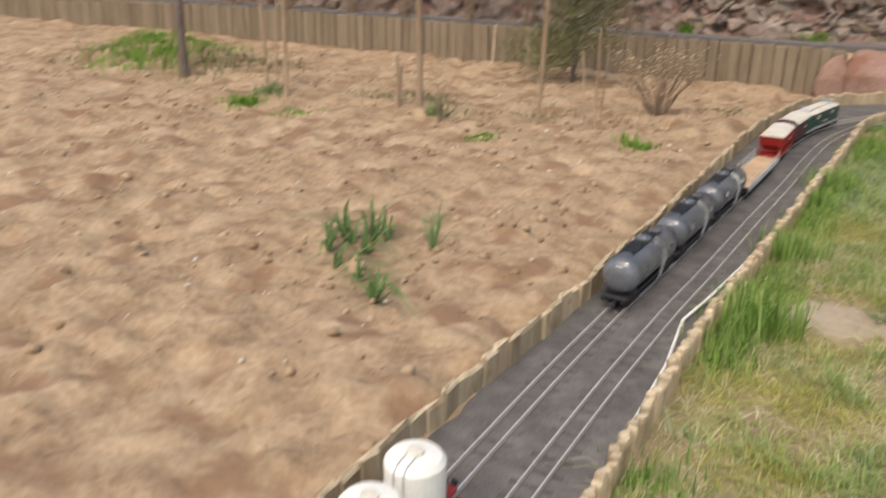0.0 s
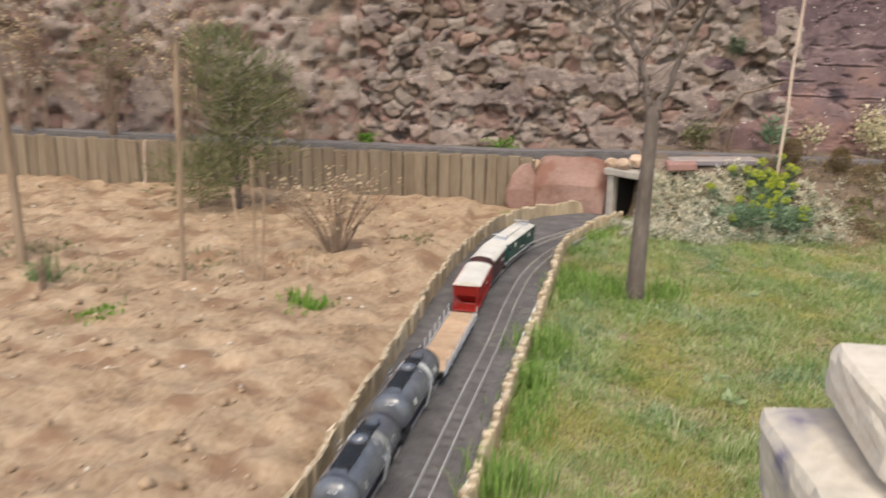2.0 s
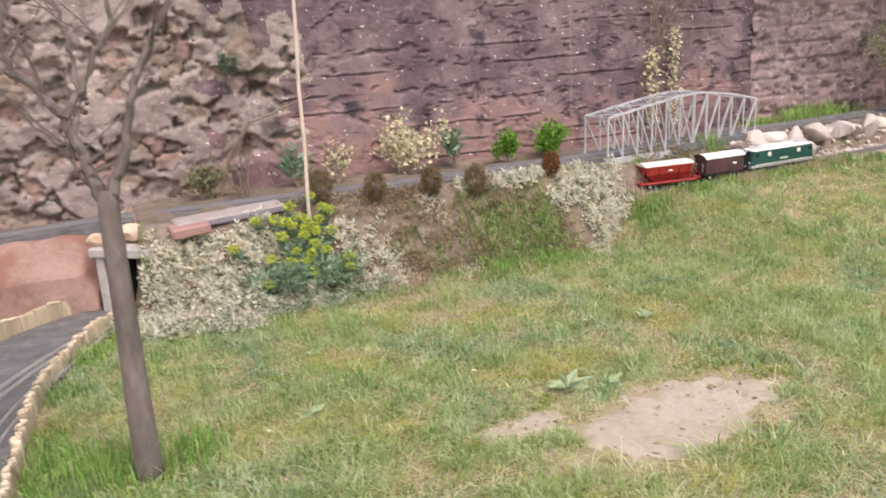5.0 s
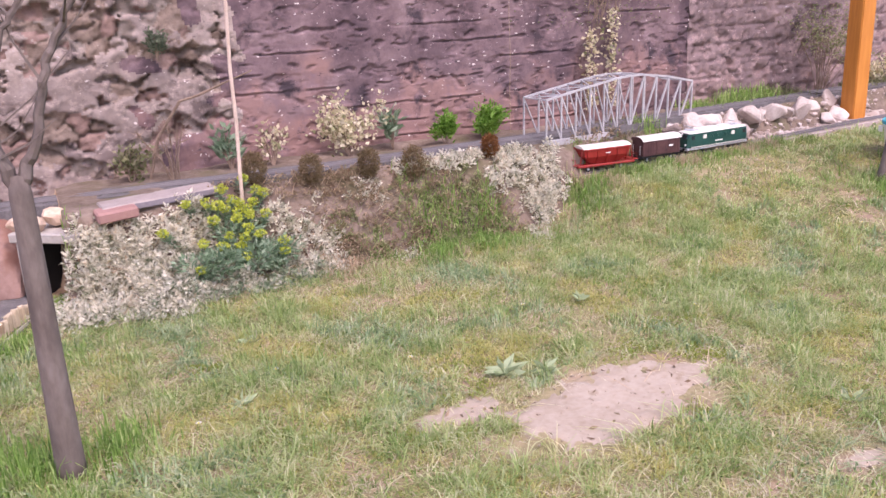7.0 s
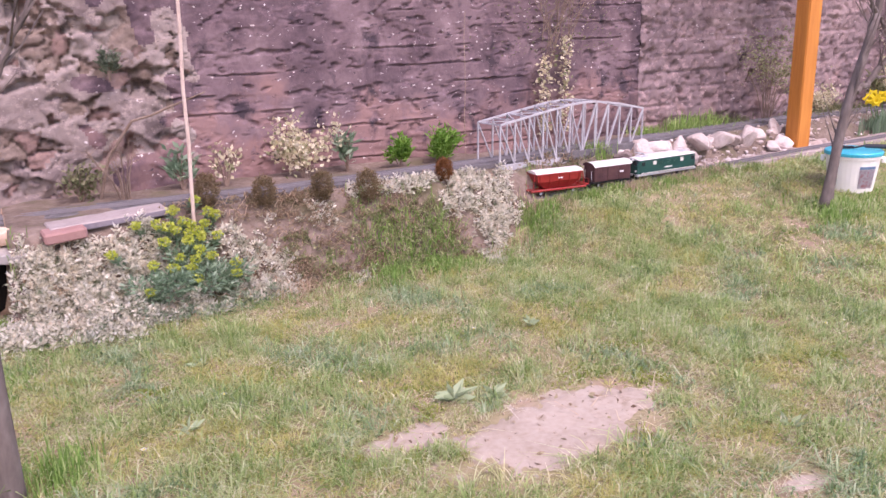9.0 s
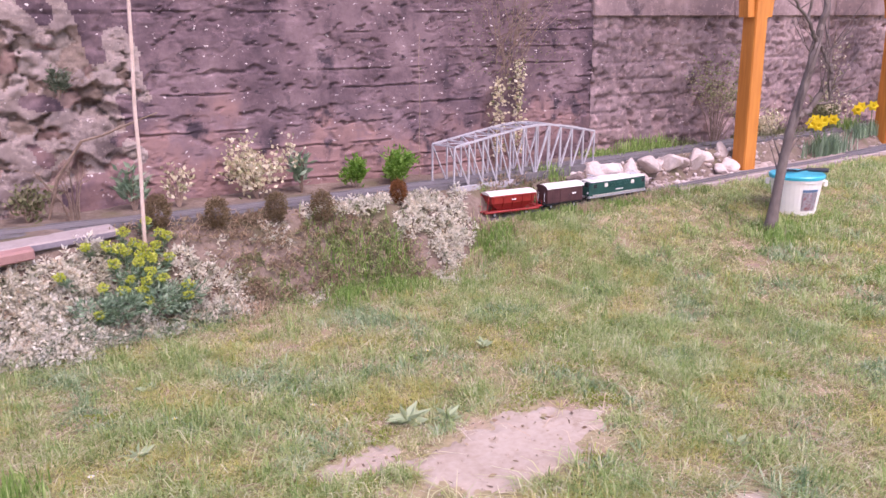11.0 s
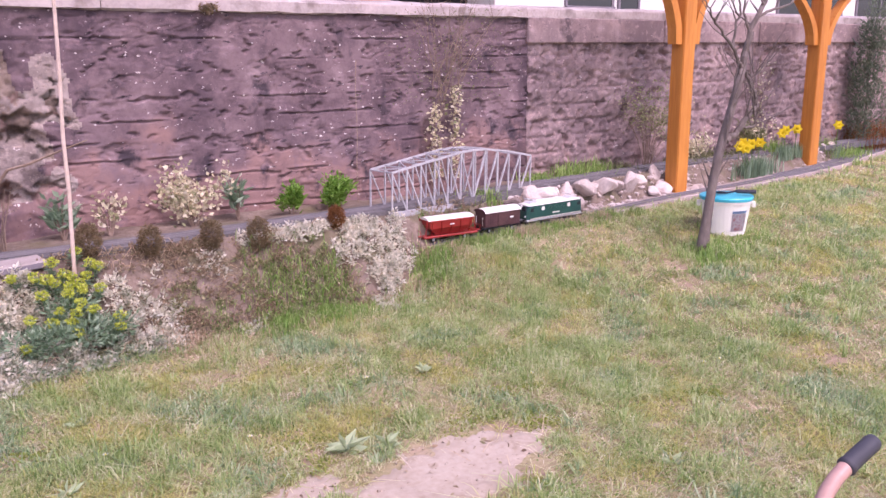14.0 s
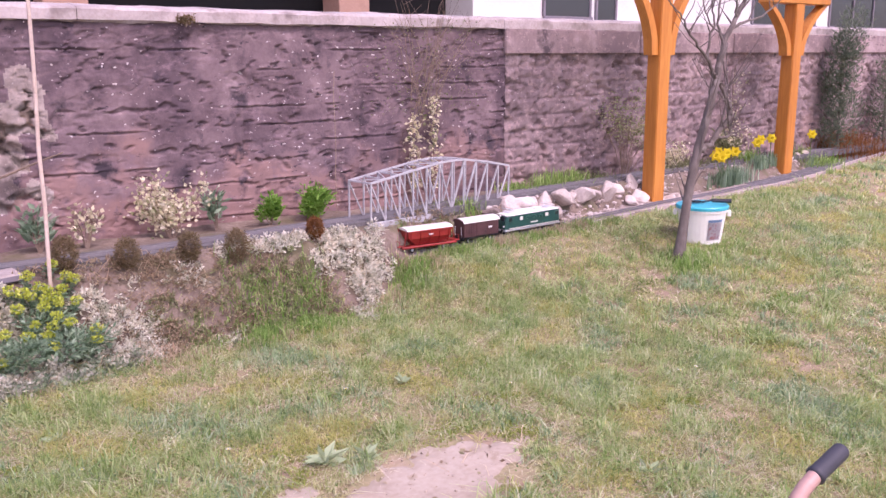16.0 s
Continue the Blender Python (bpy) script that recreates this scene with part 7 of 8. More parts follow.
leafy_shrub("variegated_shrub", "low cream and green variegated shrub at the wall foot", 7.18, 4.33, 0.20, 0.22, 520, 95, "ivory", 0.026, 0.010)
leafy_shrub("variegated_shrub", "cream and green variegated shrub at the wall foot", 7.95, 4.30, 0.30, 0.20, 420, 96, "ivory", 0.026, 0.010)
leafy_shrub("leafy_perennial", "dark green leafy clump behind the daffodils", 7.75, 4.22, 0.26, 0.16, 420, 97, "olive", 0.05, 0.009)
twig_bush("twig_shrub", "reddish leafless shrub beside the conifer", (8.75, 4.30), 0.6, 0.16, 14, 94, r=0.003)


# ---- daffodils ----
def daffodils(x, y, heads, n, height, seed, wide):
    gen = np.random.default_rng(seed)
    g = ground_height(x, y)
    t = thing("daffodil_clump", "clump of yellow daffodils with blue-green leaves", "flowers", (x, y, g), group="daffodils in the bed")
    base = np.stack([gen.normal(0, wide, n), gen.normal(0, 0.03, n), np.full(n, -0.01)], axis=1)
    v, f = blade_arrays(base, height * gen.uniform(0.6, 0.95, n), 0.006, gen, 0.22, 0.4)
    ob = arrays_mesh("foliage", v, f, M["glaucous"], t)
    ob["kind"] = "stuff"
    for hx, hy, hz in heads:
        bm = bmesh.new()
        tube(bm, [(hx * 0.4, hy * 0.4, 0), (hx * 0.8, hy * 0.8, hz * 0.6), (hx, hy, hz)], 0.0035, 5)
        stem = part("stem", bm, M["leek"], t)
        bm = bmesh.new()
        face = Vector((-0.75, -0.62, 0.1)).normalized()
        sx = face.cross(Vector((0, 0, 1))).normalized()
        up = sx.cross(face)
        c = Vector((hx, hy, hz)) + face * 0.012
        hub = bm.verts.new(c)
        for k in range(6):
            a = 1.047 * k
            d = sx * math.cos(a) + up * math.sin(a)
            e = sx * math.cos(a + 1.57) + up * math.sin(a + 1.57)
            vs = [hub] + [bm.verts.new(q) for q in (c + d * 0.027 + e * 0.016, c + d * 0.048, c + d * 0.027 - e * 0.016)]
            bm.faces.new(vs)
        bmesh.ops.solidify(bm, geom=bm.faces[:], thickness=0.0015)
        tube(bm, [c, c + face * 0.016, c + face * 0.028], [0.012, 0.014, 0.019], 10, cap=False)
        part("bloom", bm, M["yellow"], stem, "yellow daffodil bloom")


daffodils(7.50, 3.97, [(-0.25, 0.0, 0.25), (-0.17, 0.03, 0.27), (-0.13, -0.02, 0.265), (0.04, 0.02, 0.26), (-0.21, -0.03, 0.235)], 260, 0.21, 1, 0.13)
daffodils(8.0, 4.06, [(-0.05, 0.0, 0.22), (0.03, 0.02, 0.24)], 70, 0.17, 2, 0.05)
daffodils(8.19, 4.08, [(0.0, 0.0, 0.23)], 40, 0.16, 3, 0.03)
daffodils(8.80, 4.06, [(0.0, 0.0, 0.31)], 16, 0.18, 4, 0.02)


# ---- bucket with lid and trowel ----
def bucket():
    x, y = 5.90, 3.09
    z = ground_height(x, y)
    t = thing("bucket", "white plastic bucket with turquoise lid in the grass", "bucket", (x, y, z), -50)
    bm = bmesh.new()
    prof = [(0.0, 0.118), (0.004, 0.122), (0.195, 0.146), (0.197, 0.153), (0.212, 0.154), (0.213, 0.148)]
    tube(bm, [(0, 0, h) for h, _ in prof], [r for _, r in prof], 36)
    body = part("body", bm, M["bucket"], t, smooth=False)
    bm = bmesh.new()
    prof = [(0.2135, 0.158), (0.230, 0.160), (0.236, 0.155), (0.237, 0.14), (0.2375, 0.01)]
    tube(bm, [(0, 0, h) for h, _ in prof], [r for _, r in prof], 36)
    part("lid", bm, M["aqua"], t, "turquoise plastic lid")
    for s in (-1, 1):
        bm = bmesh.new()
        box(bm, (s * 0.150, -0.018, 0.165), (s * 0.172, 0.018, 0.200), 0.004)
        part("handle_lug", bm, M["bucket"], t)
    bm = bmesh.new()
    tube(bm, [(0.168 * math.cos(a), 0.155 * math.sin(a), 0.185 - 0.02 * math.sin(a)) for a in (math.pi * i / 14 for i in range(15))], 0.003, 6)
    part("handle", bm, M["grey"], t)
    for a0, a1, z0, z1, mat in ((-1.35, -0.62, 0.03, 0.14, "print"), (-1.35, -0.62, 0.142, 0.158, "print_blue")):
        bm = bmesh.new()
        rows = []
        for i in range(9):
            a = a0 + (a1 - a0) * i / 8
            rows.append([bm.verts.new(((0.122 + 0.126 * q) * math.cos(a) + 0.0012 * math.cos(a), (0.122 + 0.126 * q) * math.sin(a) + 0.0012 * math.sin(a), q)) for q in (z0, z1)])
        for a, b in zip(rows, rows[1:]):
            bm.faces.new((a[0], b[0], b[1], a[1]))
        bmesh.ops.solidify(bm, geom=bm.faces[:], thickness=0.0008)
        part("printed_label", bm, M[mat], t, "faded printed label")
    tr = thing("hand_trowel", "dark metal hand trowel lying on the bucket lid", "trowel", (x, y, z + 0.2385), -58)
    bm = bmesh.new()
    rows = [[bm.verts.new((px, s * w, 0.004 + 0.010 * abs(s))) for s in (-1, 0, 1)] for px, w in ((-0.12, 0.006), (-0.09, 0.022), (-0.02, 0.028), (0.0, 0.010))]
    for a, b in zip(rows, rows[1:]):
        for k in range(2):
            bm.faces.new((a[k], a[k + 1], b[k + 1], b[k]))
    bmesh.ops.solidify(bm, geom=bm.faces[:], thickness=0.004)
    part("blade", bm, M["rubber"], tr)
    bm = bmesh.new()
    tube(bm, [(-0.005, 0, 0.008), (0.05, 0, 0.022), (0.06, 0, 0.022), (0.17, 0, 0.024)], [0.006, 0.006, 0.012, 0.013], 8)
    part("handle", bm, M["rubber"], tr)


bucket()


# ---- stacked stone pillar and cart handle near the path ----
def block_stone(bm, centre, size, rng, turn, rough=0.06):
    """A hewn block with chipped corners and a pitted face."""
    r = bmesh.ops.create_cube(bm, size=2.0)
    bmesh.ops.subdivide_edges(bm, edges=list({e for v in r["verts"] for e in v.link_edges}), cuts=7, use_grid_fill=True)
    off = Vector((rng.uniform(-50, 50), rng.uniform(-50, 50), 0))
    rot = Euler((rng.uniform(-.08, .08), rng.uniform(-.08, .08), turn)).to_matrix()
    for v in bm.verts:
        p = v.co.copy()
        k = (abs(p.x) ** 11 + abs(p.y) ** 11 + abs(p.z) ** 11) ** (1 / 11)
        q = p / max(k, 1e-6)
        q *= 1 + rough * noise.fractal(q * 1.3 + off, 0.9, 2.0, 4)
        v.co = Vector(centre) + rot @ Vector((q.x * size[0], q.y * size[1], q.z * size[2]))


def pillar():
    t = thing("stone_pillar", "short pillar of stacked cream and grey natural stones", "pillar", (1.715, 0.08, -0.035))
    rng = random.Random(33)
    for i, (dx, dy, z, sx, sy, sz, mat) in enumerate([(0.02, 0.0, 0.05, 0.23, 0.22, 0.075, "pillar"), (0.0, 0.02, 0.185, 0.235, 0.21, 0.070, "pillar_white"), (0.04, 0.0, 0.305, 0.20, 0.19, 0.058, "pillar_tan"), (0.0, 0.0, 0.440, 0.215, 0.20, 0.082, "pillar_two"), (0.06, 0.02, 0.575, 0.175, 0.18, 0.055, "pillar_white")]):
        bm = bmesh.new()
        block_stone(bm, (dx, dy, z), (sx, sy, sz), rng, rng.uniform(-0.3, 0.3))
        part("stone", bm, M[mat], t)
    c = thing("cable", "thin black cable hanging over the stone pillar", "cable", (1.715, 0.08, -0.035))
    bm = bmesh.new()
    tube(bm, [(0.20, -0.06, 0.655), (0.06, -0.17, 0.64), (0.0, -0.225, 0.56), (-0.01, -0.24, 0.40), (-0.02, -0.26, 0.20), (-0.02, -0.28, 0.0)], 0.0035, 6)
    part("wire", bm, M["black"], c)


pillar()


def cart_handle():
    t = thing("cart_handle", "upright curved brown tube handle with black rubber grip", "handle", (2.66, 0.52, 0.0))
    pts = [(-0.115, -0.10, 0.0), (-0.112, -0.08, 0.22), (-0.105, -0.04, 0.42), (-0.085, -0.01, 0.56), (-0.062, 0.0, 0.618), (-0.041, 0.0, 0.642), (-0.023, 0.0, 0.654), (0.0, 0.0, 0.663), (0.02, 0.0, 0.669)]
    bm = bmesh.new()
    tube(bm, pts, 0.0118, 14)
    part("tube", bm, M["copper"], t, smooth=True)
    bm = bmesh.new()
    tube(bm, [(0.000, 0.0, 0.663), (0.004, 0.0, 0.664), (0.008, 0.0, 0.6655), (0.012, 0.0, 0.667), (0.072, 0.0, 0.683), (0.078, 0.0, 0.6845), (0.081, 0.0, 0.6853)], [0.0125, 0.0155, 0.0155, 0.0142, 0.0142, 0.0130, 0.008], 18)
    part("grip", bm, M["rubber"], t, smooth=True)


cart_handle()


# ---- house beyond the wall ----
def house():
    t = thing("house", "pale rendered house with dark window openings beyond the wall", "house", (8.0, 9.0, 0.3))
    bm = bmesh.new()
    box(bm, (0.85, 0.0, 0.0), (16.0, 3.0, 3.4))
    part("wall", bm, M["house"], t)
    # solid block painted near-black for the shade inside the open carport
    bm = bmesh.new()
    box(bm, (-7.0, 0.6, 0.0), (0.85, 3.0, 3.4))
    part("carport_wall", bm, M["dark"], t, "near-black block standing for the shade in an open carport")
    for x in (-1.25, -4.5):
        bm = bmesh.new()
        box(bm, (x, -0.1, 0.0), (x + 0.42, 0.3, 3.0), 0.01)
        part("pier", bm, M["brick"], t)
    # the two wide ones stand for dark openings, built as barred windows
    for x, w, z, bars in ((2.15, 0.89, 1.58, 0), (3.22, 0.38, 1.53, 0), (7.2, 2.0, 1.56, 2), (9.75, 3.2, 1.56, 3)):
        bm = bmesh.new()
        box(bm, (x, -0.02, z), (x + w, 0.02, z + 1.2))
        wd = part("window", bm, M["glass"], t)
        bm = bmesh.new()
        box(bm, (x - 0.05, -0.06, z - 0.05), (x + w + 0.05, -0.021, z), 0.005)
        part("sill", bm, M["slate_edge"], wd)
        for side in (x - 0.045, x + w):
            bm = bmesh.new()
            box(bm, (side, -0.035, z + 0.001), (side + 0.045, 0.02, z + 1.2), 0.004)
            part("frame", bm, M["slate_edge"], wd)
        for k in range(bars):
            bm = bmesh.new()
            px = x + w * (k + 1) / (bars + 1)
            box(bm, (px, -0.045, z + 0.001), (px + 0.04, -0.021, z + 1.2), 0.004)
            part("mullion", bm, M["slate_edge"], wd)
    bm = bmesh.new()
    box(bm, (-7.4, -0.9, 3.4), (16.4, 3.4, 3.6), 0.02)
    part("roof", bm, M["brick"], t)


house()


# ---- bare patches, weeds, tufts and grass ----
PATCHES = [(2.91, 1.87, 0.44, 0.21, 0.22), (2.46, 2.03, 0.16, 0.09, 0.3), (3.68, 1.73, 0.05, 0.03, 0), (3.27, 1.27, 0.10, 0.06, 0), (1.20, 0.14, 0.20, 0.15, 0.3)]


def patch_field(x, y):
    """Over 0 inside a bare place."""
    best = -1.0
    for px, py, rx, ry, turn in PATCHES:
        dx, dy = x - px, y - py
        u, v = dx * math.cos(turn) + dy * math.sin(turn), -dx * math.sin(turn) + dy * math.cos(turn)
        wob = 0.5 * noise.noise(Vector((x * 6, y * 6, 2))) + 0.34 * noise.noise(Vector((x * 19, y * 19, 4))) + 0.2 * noise.noise(Vector((x * 47, y * 47, 4)))
        best = max(best, 1 - math.hypot(u / rx, v / ry) + wob)
    return best


taken = set()
for px, py, rx, ry, turn in PATCHES:
    bm = bmesh.new()
    step = 0.02
    n = int(rx * 1.5 / step)
    made = {}
    ci, cj = round(px / step), round(py / step)
    for i in range(ci - n, ci + n):
        for j in range(cj - n, cj + n):
            if (i, j) not in taken and patch_field((i + 0.5) * step, (j + 0.5) * step) > -0.35:
                taken.add((i, j))
                quad = []
                for a, b in ((0, 0), (1, 0), (1, 1), (0, 1)):
                    k = (i + a, j + b)
                    if k not in made:
                        x, y = k[0] * step, k[1] * step
                        rise = -0.012 + 0.017 * smooth(-0.20, 0.40, patch_field(x, y)) + 0.005 * noise.noise(Vector((x * 22, y * 22, 0))) + 0.003 * noise.noise(Vector((x * 60, y * 60, 0)))
                        made[k] = bm.verts.new((x, y, ground_height(x, y) + rise))
                    quad.append(made[k])
                bm.faces.new(quad)
    if len(bm.faces):
        tagged(finish("bare_patch", bm, M["bare"], smooth=True), "bare trodden pale earth patch in the lawn", "bare earth", kind="structure")

gen = np.random.default_rng(7)


def keep_lawn(p):
    """Which places of (n, 2) are lawn."""
    kx = np.interp(p[:, 1], [q[1] for q in KERB_R], [q[0] for q in KERB_R]) + 0.03
    top = np.interp(p[:, 0], [0.9, 1.45, 1.6, 2.7, 3.7, 4.1, 4.5, 8.3, 9.35, 10.5], [3.4, 3.62, 3.55, 3.56, 3.52, 3.58, 3.62, 3.69, 3.89, 4.06])
    return (p[:, 0] > kx) & (p[:, 1] < top)


HEIGHT_STEP = 0.04
hx, hy = np.arange(0.6, 12.4, HEIGHT_STEP), np.arange(-3.6, 4.4, HEIGHT_STEP)
HEIGHTS = np.array([[ground_height(x, y) for y in hy] for x in hx])


def quick_ground(p):
    """Ground heights under (n, 2) places of the lawn, from a grid."""
    u = np.clip((p[:, 0] - hx[0]) / HEIGHT_STEP, 0, len(hx) - 1.001)
    v = np.clip((p[:, 1] - hy[0]) / HEIGHT_STEP, 0, len(hy) - 1.001)
    i, j = u.astype(int), v.astype(int)
    a, b = u - i, v - j
    return HEIGHTS[i, j] * (1 - a) * (1 - b) + HEIGHTS[i + 1, j] * a * (1 - b) + HEIGHTS[i, j + 1] * (1 - a) * b + HEIGHTS[i + 1, j + 1] * a * b


GRASS_KINDS = [("lawn_green", "longer green tussocks of lawn grass"), ("lawn_mid", "short mid-green lawn grass"), ("lawn_yellow", "short yellow-green lawn grass"), ("lawn_straw", "short straw-coloured dry lawn grass"), ("lawn_blue", "blue-green broad-bladed lawn grass")]


def lawn_clumps(n, x0, x1, y0, y1, h, w, blades):
    """Turf as many small tussocks, each of one kind, with their blades bowing outwards."""
    p = np.stack([gen.uniform(x0, x1, n), gen.uniform(y0, y1, n)], axis=1)
    p = p[keep_lawn(p)]
    f = np.array([patch_field(x, y) if x < 4.5 else -1 for x, y in p])
    p = p[f < gen.uniform(-0.34, 0.14, len(p))]
    wide = np.array([noise.noise(Vector((x * 1.7, y * 2.2, 6))) for x, y in p])
    near = np.array([noise.noise(Vector((x * 5.5, y * 6.5, 9))) for x, y in p])
    hue = np.array([noise.noise(Vector((x * 3.1, y * 3.6, 15))) for x, y in p]) + gen.normal(0, 0.16, len(p))
    lush = 0.50 * wide + 0.58 * near + gen.normal(0, 0.26, len(p)) + 0.17 * np.clip((p[:, 0] - 3.8) / 1.8, 0, 1) + 0.03
    kind = np.where(lush > 0.22, 0, np.where(lush > -0.08, 1, 3))
    kind = np.where((hue > 0.25) & (lush > -0.30), 2, kind)
    kind = np.where((hue < -0.33) & (lush > -0.12), 4, kind)
    keep = gen.uniform(0, 1, len(p)) < np.clip(0.88 + 1.1 * lush, 0.42, 1)
    p, kind, lush = p[keep], kind[keep], lush[keep]
    for k, (mat, label) in enumerate(GRASS_KINDS):
        c, cl = p[kind == k], lush[kind == k]
        if not len(c):
            continue
        m = max(4, int(blades * (1.15, 1.0, 1.0, 0.8, 0.7)[k]))
        turn = np.repeat(gen.uniform(0, 2 * np.pi, len(c)), m)
        ang = gen.uniform(0, 2 * np.pi, len(c) * m)
        rad = np.abs(gen.normal(0, 0.019, len(c) * m)) * (1.3 if k == 0 else 1.0) * (1 + 14 * max(0, w - 0.0016) / 0.002 * 0.05)
        q = np.repeat(c, m, axis=0) + np.stack([np.cos(ang), np.sin(ang)], axis=1) * rad[:, None]
        tall = h * (1.1, 0.86, 0.75, 0.75, 0.95)[k]
        hh = tall * gen.uniform(0.45, 1.3, len(q)) * np.repeat(np.clip(1 + 0.8 * cl, 0.6, 1.6) * gen.uniform(0.75, 1.3, len(c)), m)
        way = np.where(gen.uniform(0, 1, len(q)) < 0.40, ang + gen.normal(0, 0.5, len(q)), turn + gen.normal(0, 1.1, len(q)))
        v, fc = blade_arrays(np.column_stack([q, quick_ground(q) - 0.003]), hh, w * (1.1, 1.0, 0.9, 0.9, 1.6)[k], gen, (1.5, 1.9, 1.9, 2.5, 1.4)[k], 0.55, way)
        tagged(arrays_mesh("lawn_grass", v, fc, M[mat]), label, "grass", kind="stuff")


lawn_clumps(15500, 0.9, 4.6, 0.2, 3.7, 0.036, 0.0015, 19)
lawn_clumps(6800, 4.5, 8.0, -0.2, 3.8, 0.038, 0.0022, 15)
lawn_clumps(2800, 7.8, 12.0, -0.5, 4.2, 0.042, 0.0042, 13)
lawn_clumps(2600, 0.85, 2.2, -1.6, 0.3, 0.036, 0.0017, 17)
lawn_clumps(5200, 2.1, 9.0, -2.5, 0.25, 0.036, 0.0030, 11)
lawn_clumps(1500, 0.85, 2.4, -3.4, -1.5, 0.036, 0.0030, 11)


def tuft(name, label, x, y, spread, n, h, w, mat, lean=0.45, group="", category="grass tuft"):
    p = np.stack([x + gen.normal(0, spread, n), y + gen.normal(0, spread, n)], axis=1)
    z = ground_at(p)
    g = ground_height(x, y)
    base = np.column_stack([p[:, 0] - x, p[:, 1] - y, z - g - 0.005])
    v, f = blade_arrays(base, h * gen.uniform(0.5, 1.2, n), w, gen, lean, 0.6)
    ob = arrays_mesh(name, v, f, M[mat])
    ob.location = (x, y, g)
    return tagged(ob, label, category, group, "stuff")


kr_pts = curve_line(KERB_R, 0.05)
for i, p in enumerate(kr_pts):
    if p.y > -1.8 and (noise.noise(Vector((p.y * 2.3, 4, 0))) > 0.02):
        big = 1 + 0.5 * noise.noise(Vector((p.y * 2.7, 8, 0)))
        tuft("grass_tuft", "lush long green grass along the log edging", p.x + 0.075, p.y, 0.045, 90, 0.065 * big, 0.0022, "lush", 0.4, "grass along the edging")
for x, y, s, n, h in [(1.30, 2.30, 0.05, 260, 0.12), (1.52, 2.32, 0.06, 300, 0.10), (1.42, 2.12, 0.06, 200, 0.06), (1.18, 2.42, 0.06, 240, 0.09), (1.03, 1.62, 0.05, 260, 0.12), (1.02, 1.28, 0.04, 200, 0.11), (0.99, -0.05, 0.05, 320, 0.17), (0.98, 0.62, 0.05, 260, 0.13), (5.52, 2.86, 0.09, 420, 0.085), (5.75, 2.93, 0.11, 360, 0.06), (5.38, 2.80, 0.08, 260, 0.07), (5.95, 2.90, 0.08, 220, 0.05), (6.6, 3.45, 0.10, 200, 0.05), (7.2, 3.55, 0.10, 200, 0.05)]:
    tuft("grass_tuft", "lush long green grass tuft in the lawn", x, y, s, n, h, 0.0024, "lush", 0.45, "grass tufts in the lawn")
# tufts on and under the bank
for x, y, s, n, h, mat in [(3.15, 3.50, 0.045, 300, 0.10, "lush"), (3.08, 3.49, 0.04, 160, 0.09, "lush"), (3.36, 3.48, 0.05, 280, 0.09, "lush"), (3.11, 3.66, 0.06, 220, 0.09, "lush"), (3.30, 3.62, 0.06, 300, 0.085, "lush"), (3.22, 3.67, 0.05, 140, 0.07, "lush"), (2.87, 3.55, 0.05, 130, 0.07, "lush"), (3.47, 3.62, 0.05, 290, 0.09, "lush"), (3.44, 3.51, 0.045, 130, 0.07, "lush"), (3.20, 3.41, 0.03, 130, 0.035, "lush"), (4.08, 3.61, 0.04, 240, 0.11, "lush"), (4.0, 3.53, 0.06, 220, 0.08, "lush"), (3.95, 3.48, 0.05, 120, 0.045, "lush"), (4.45, 3.60, 0.10, 220, 0.045, "lush"), (4.85, 3.60, 0.10, 220, 0.045, "lush"), (5.3, 3.62, 0.10, 220, 0.045, "lush"), (4.75, 3.98, 0.05, 200, 0.10, "lush"), (4.62, 3.90, 0.04, 120, 0.06, "olive"), (5.45, 4.30, 0.06, 200, 0.09, "lush"), (5.75, 4.32, 0.07, 220, 0.14, "lush"), (6.0, 4.33, 0.08, 220, 0.14, "lush"), (6.25, 4.33, 0.08, 200, 0.10, "olive"), (8.1, 4.22, 0.06, 180, 0.16, "lush"), (8.95, 4.10, 0.10, 240, 0.15, "lush"), (9.2, 4.12, 0.08, 200, 0.09, "lush"), (9.75, 4.30, 0.16, 420, 0.26, "rust"), (10.1, 4.30, 0.14, 400, 0.26, "rust"), (1.50, 3.44, 0.06, 140, 0.05, "straw"), (1.62, 3.38, 0.06, 120, 0.04, "straw"), (7.3, 4.32, 0.10, 200, 0.10, "olive"), (7.0, 4.33, 0.08, 160, 0.10, "olive")]:
    tuft("grass_tuft", {"straw": "dry straw-coloured grass tuft on the bank", "lush": "green grass tuft on the bank", "olive": "dull green weeds at the wall foot", "rust": "tall rusty dried ornamental grass"}[mat], x, y, s, n, h, 0.0026, mat, 0.8, "tufts on the bank")
rb = random.Random(401)
for k in range(22):
    x = rb.uniform(2.62, 3.66)
    y = rb.uniform(3.46, 3.78)
    mat = rb.choice(["straw", "tan", "tan", "olive", "lush"])
    tuft("grass_tuft", {"straw": "dry straw-coloured grass tuft on the bank", "tan": "withered brown grass tuft on the bank", "lush": "green grass tuft on the bank", "olive": "dull green weeds on the bank"}[mat], x, y, 0.035, 40, rb.uniform(0.03, 0.055), 0.0026, mat, 1.1, "tufts on the bank")
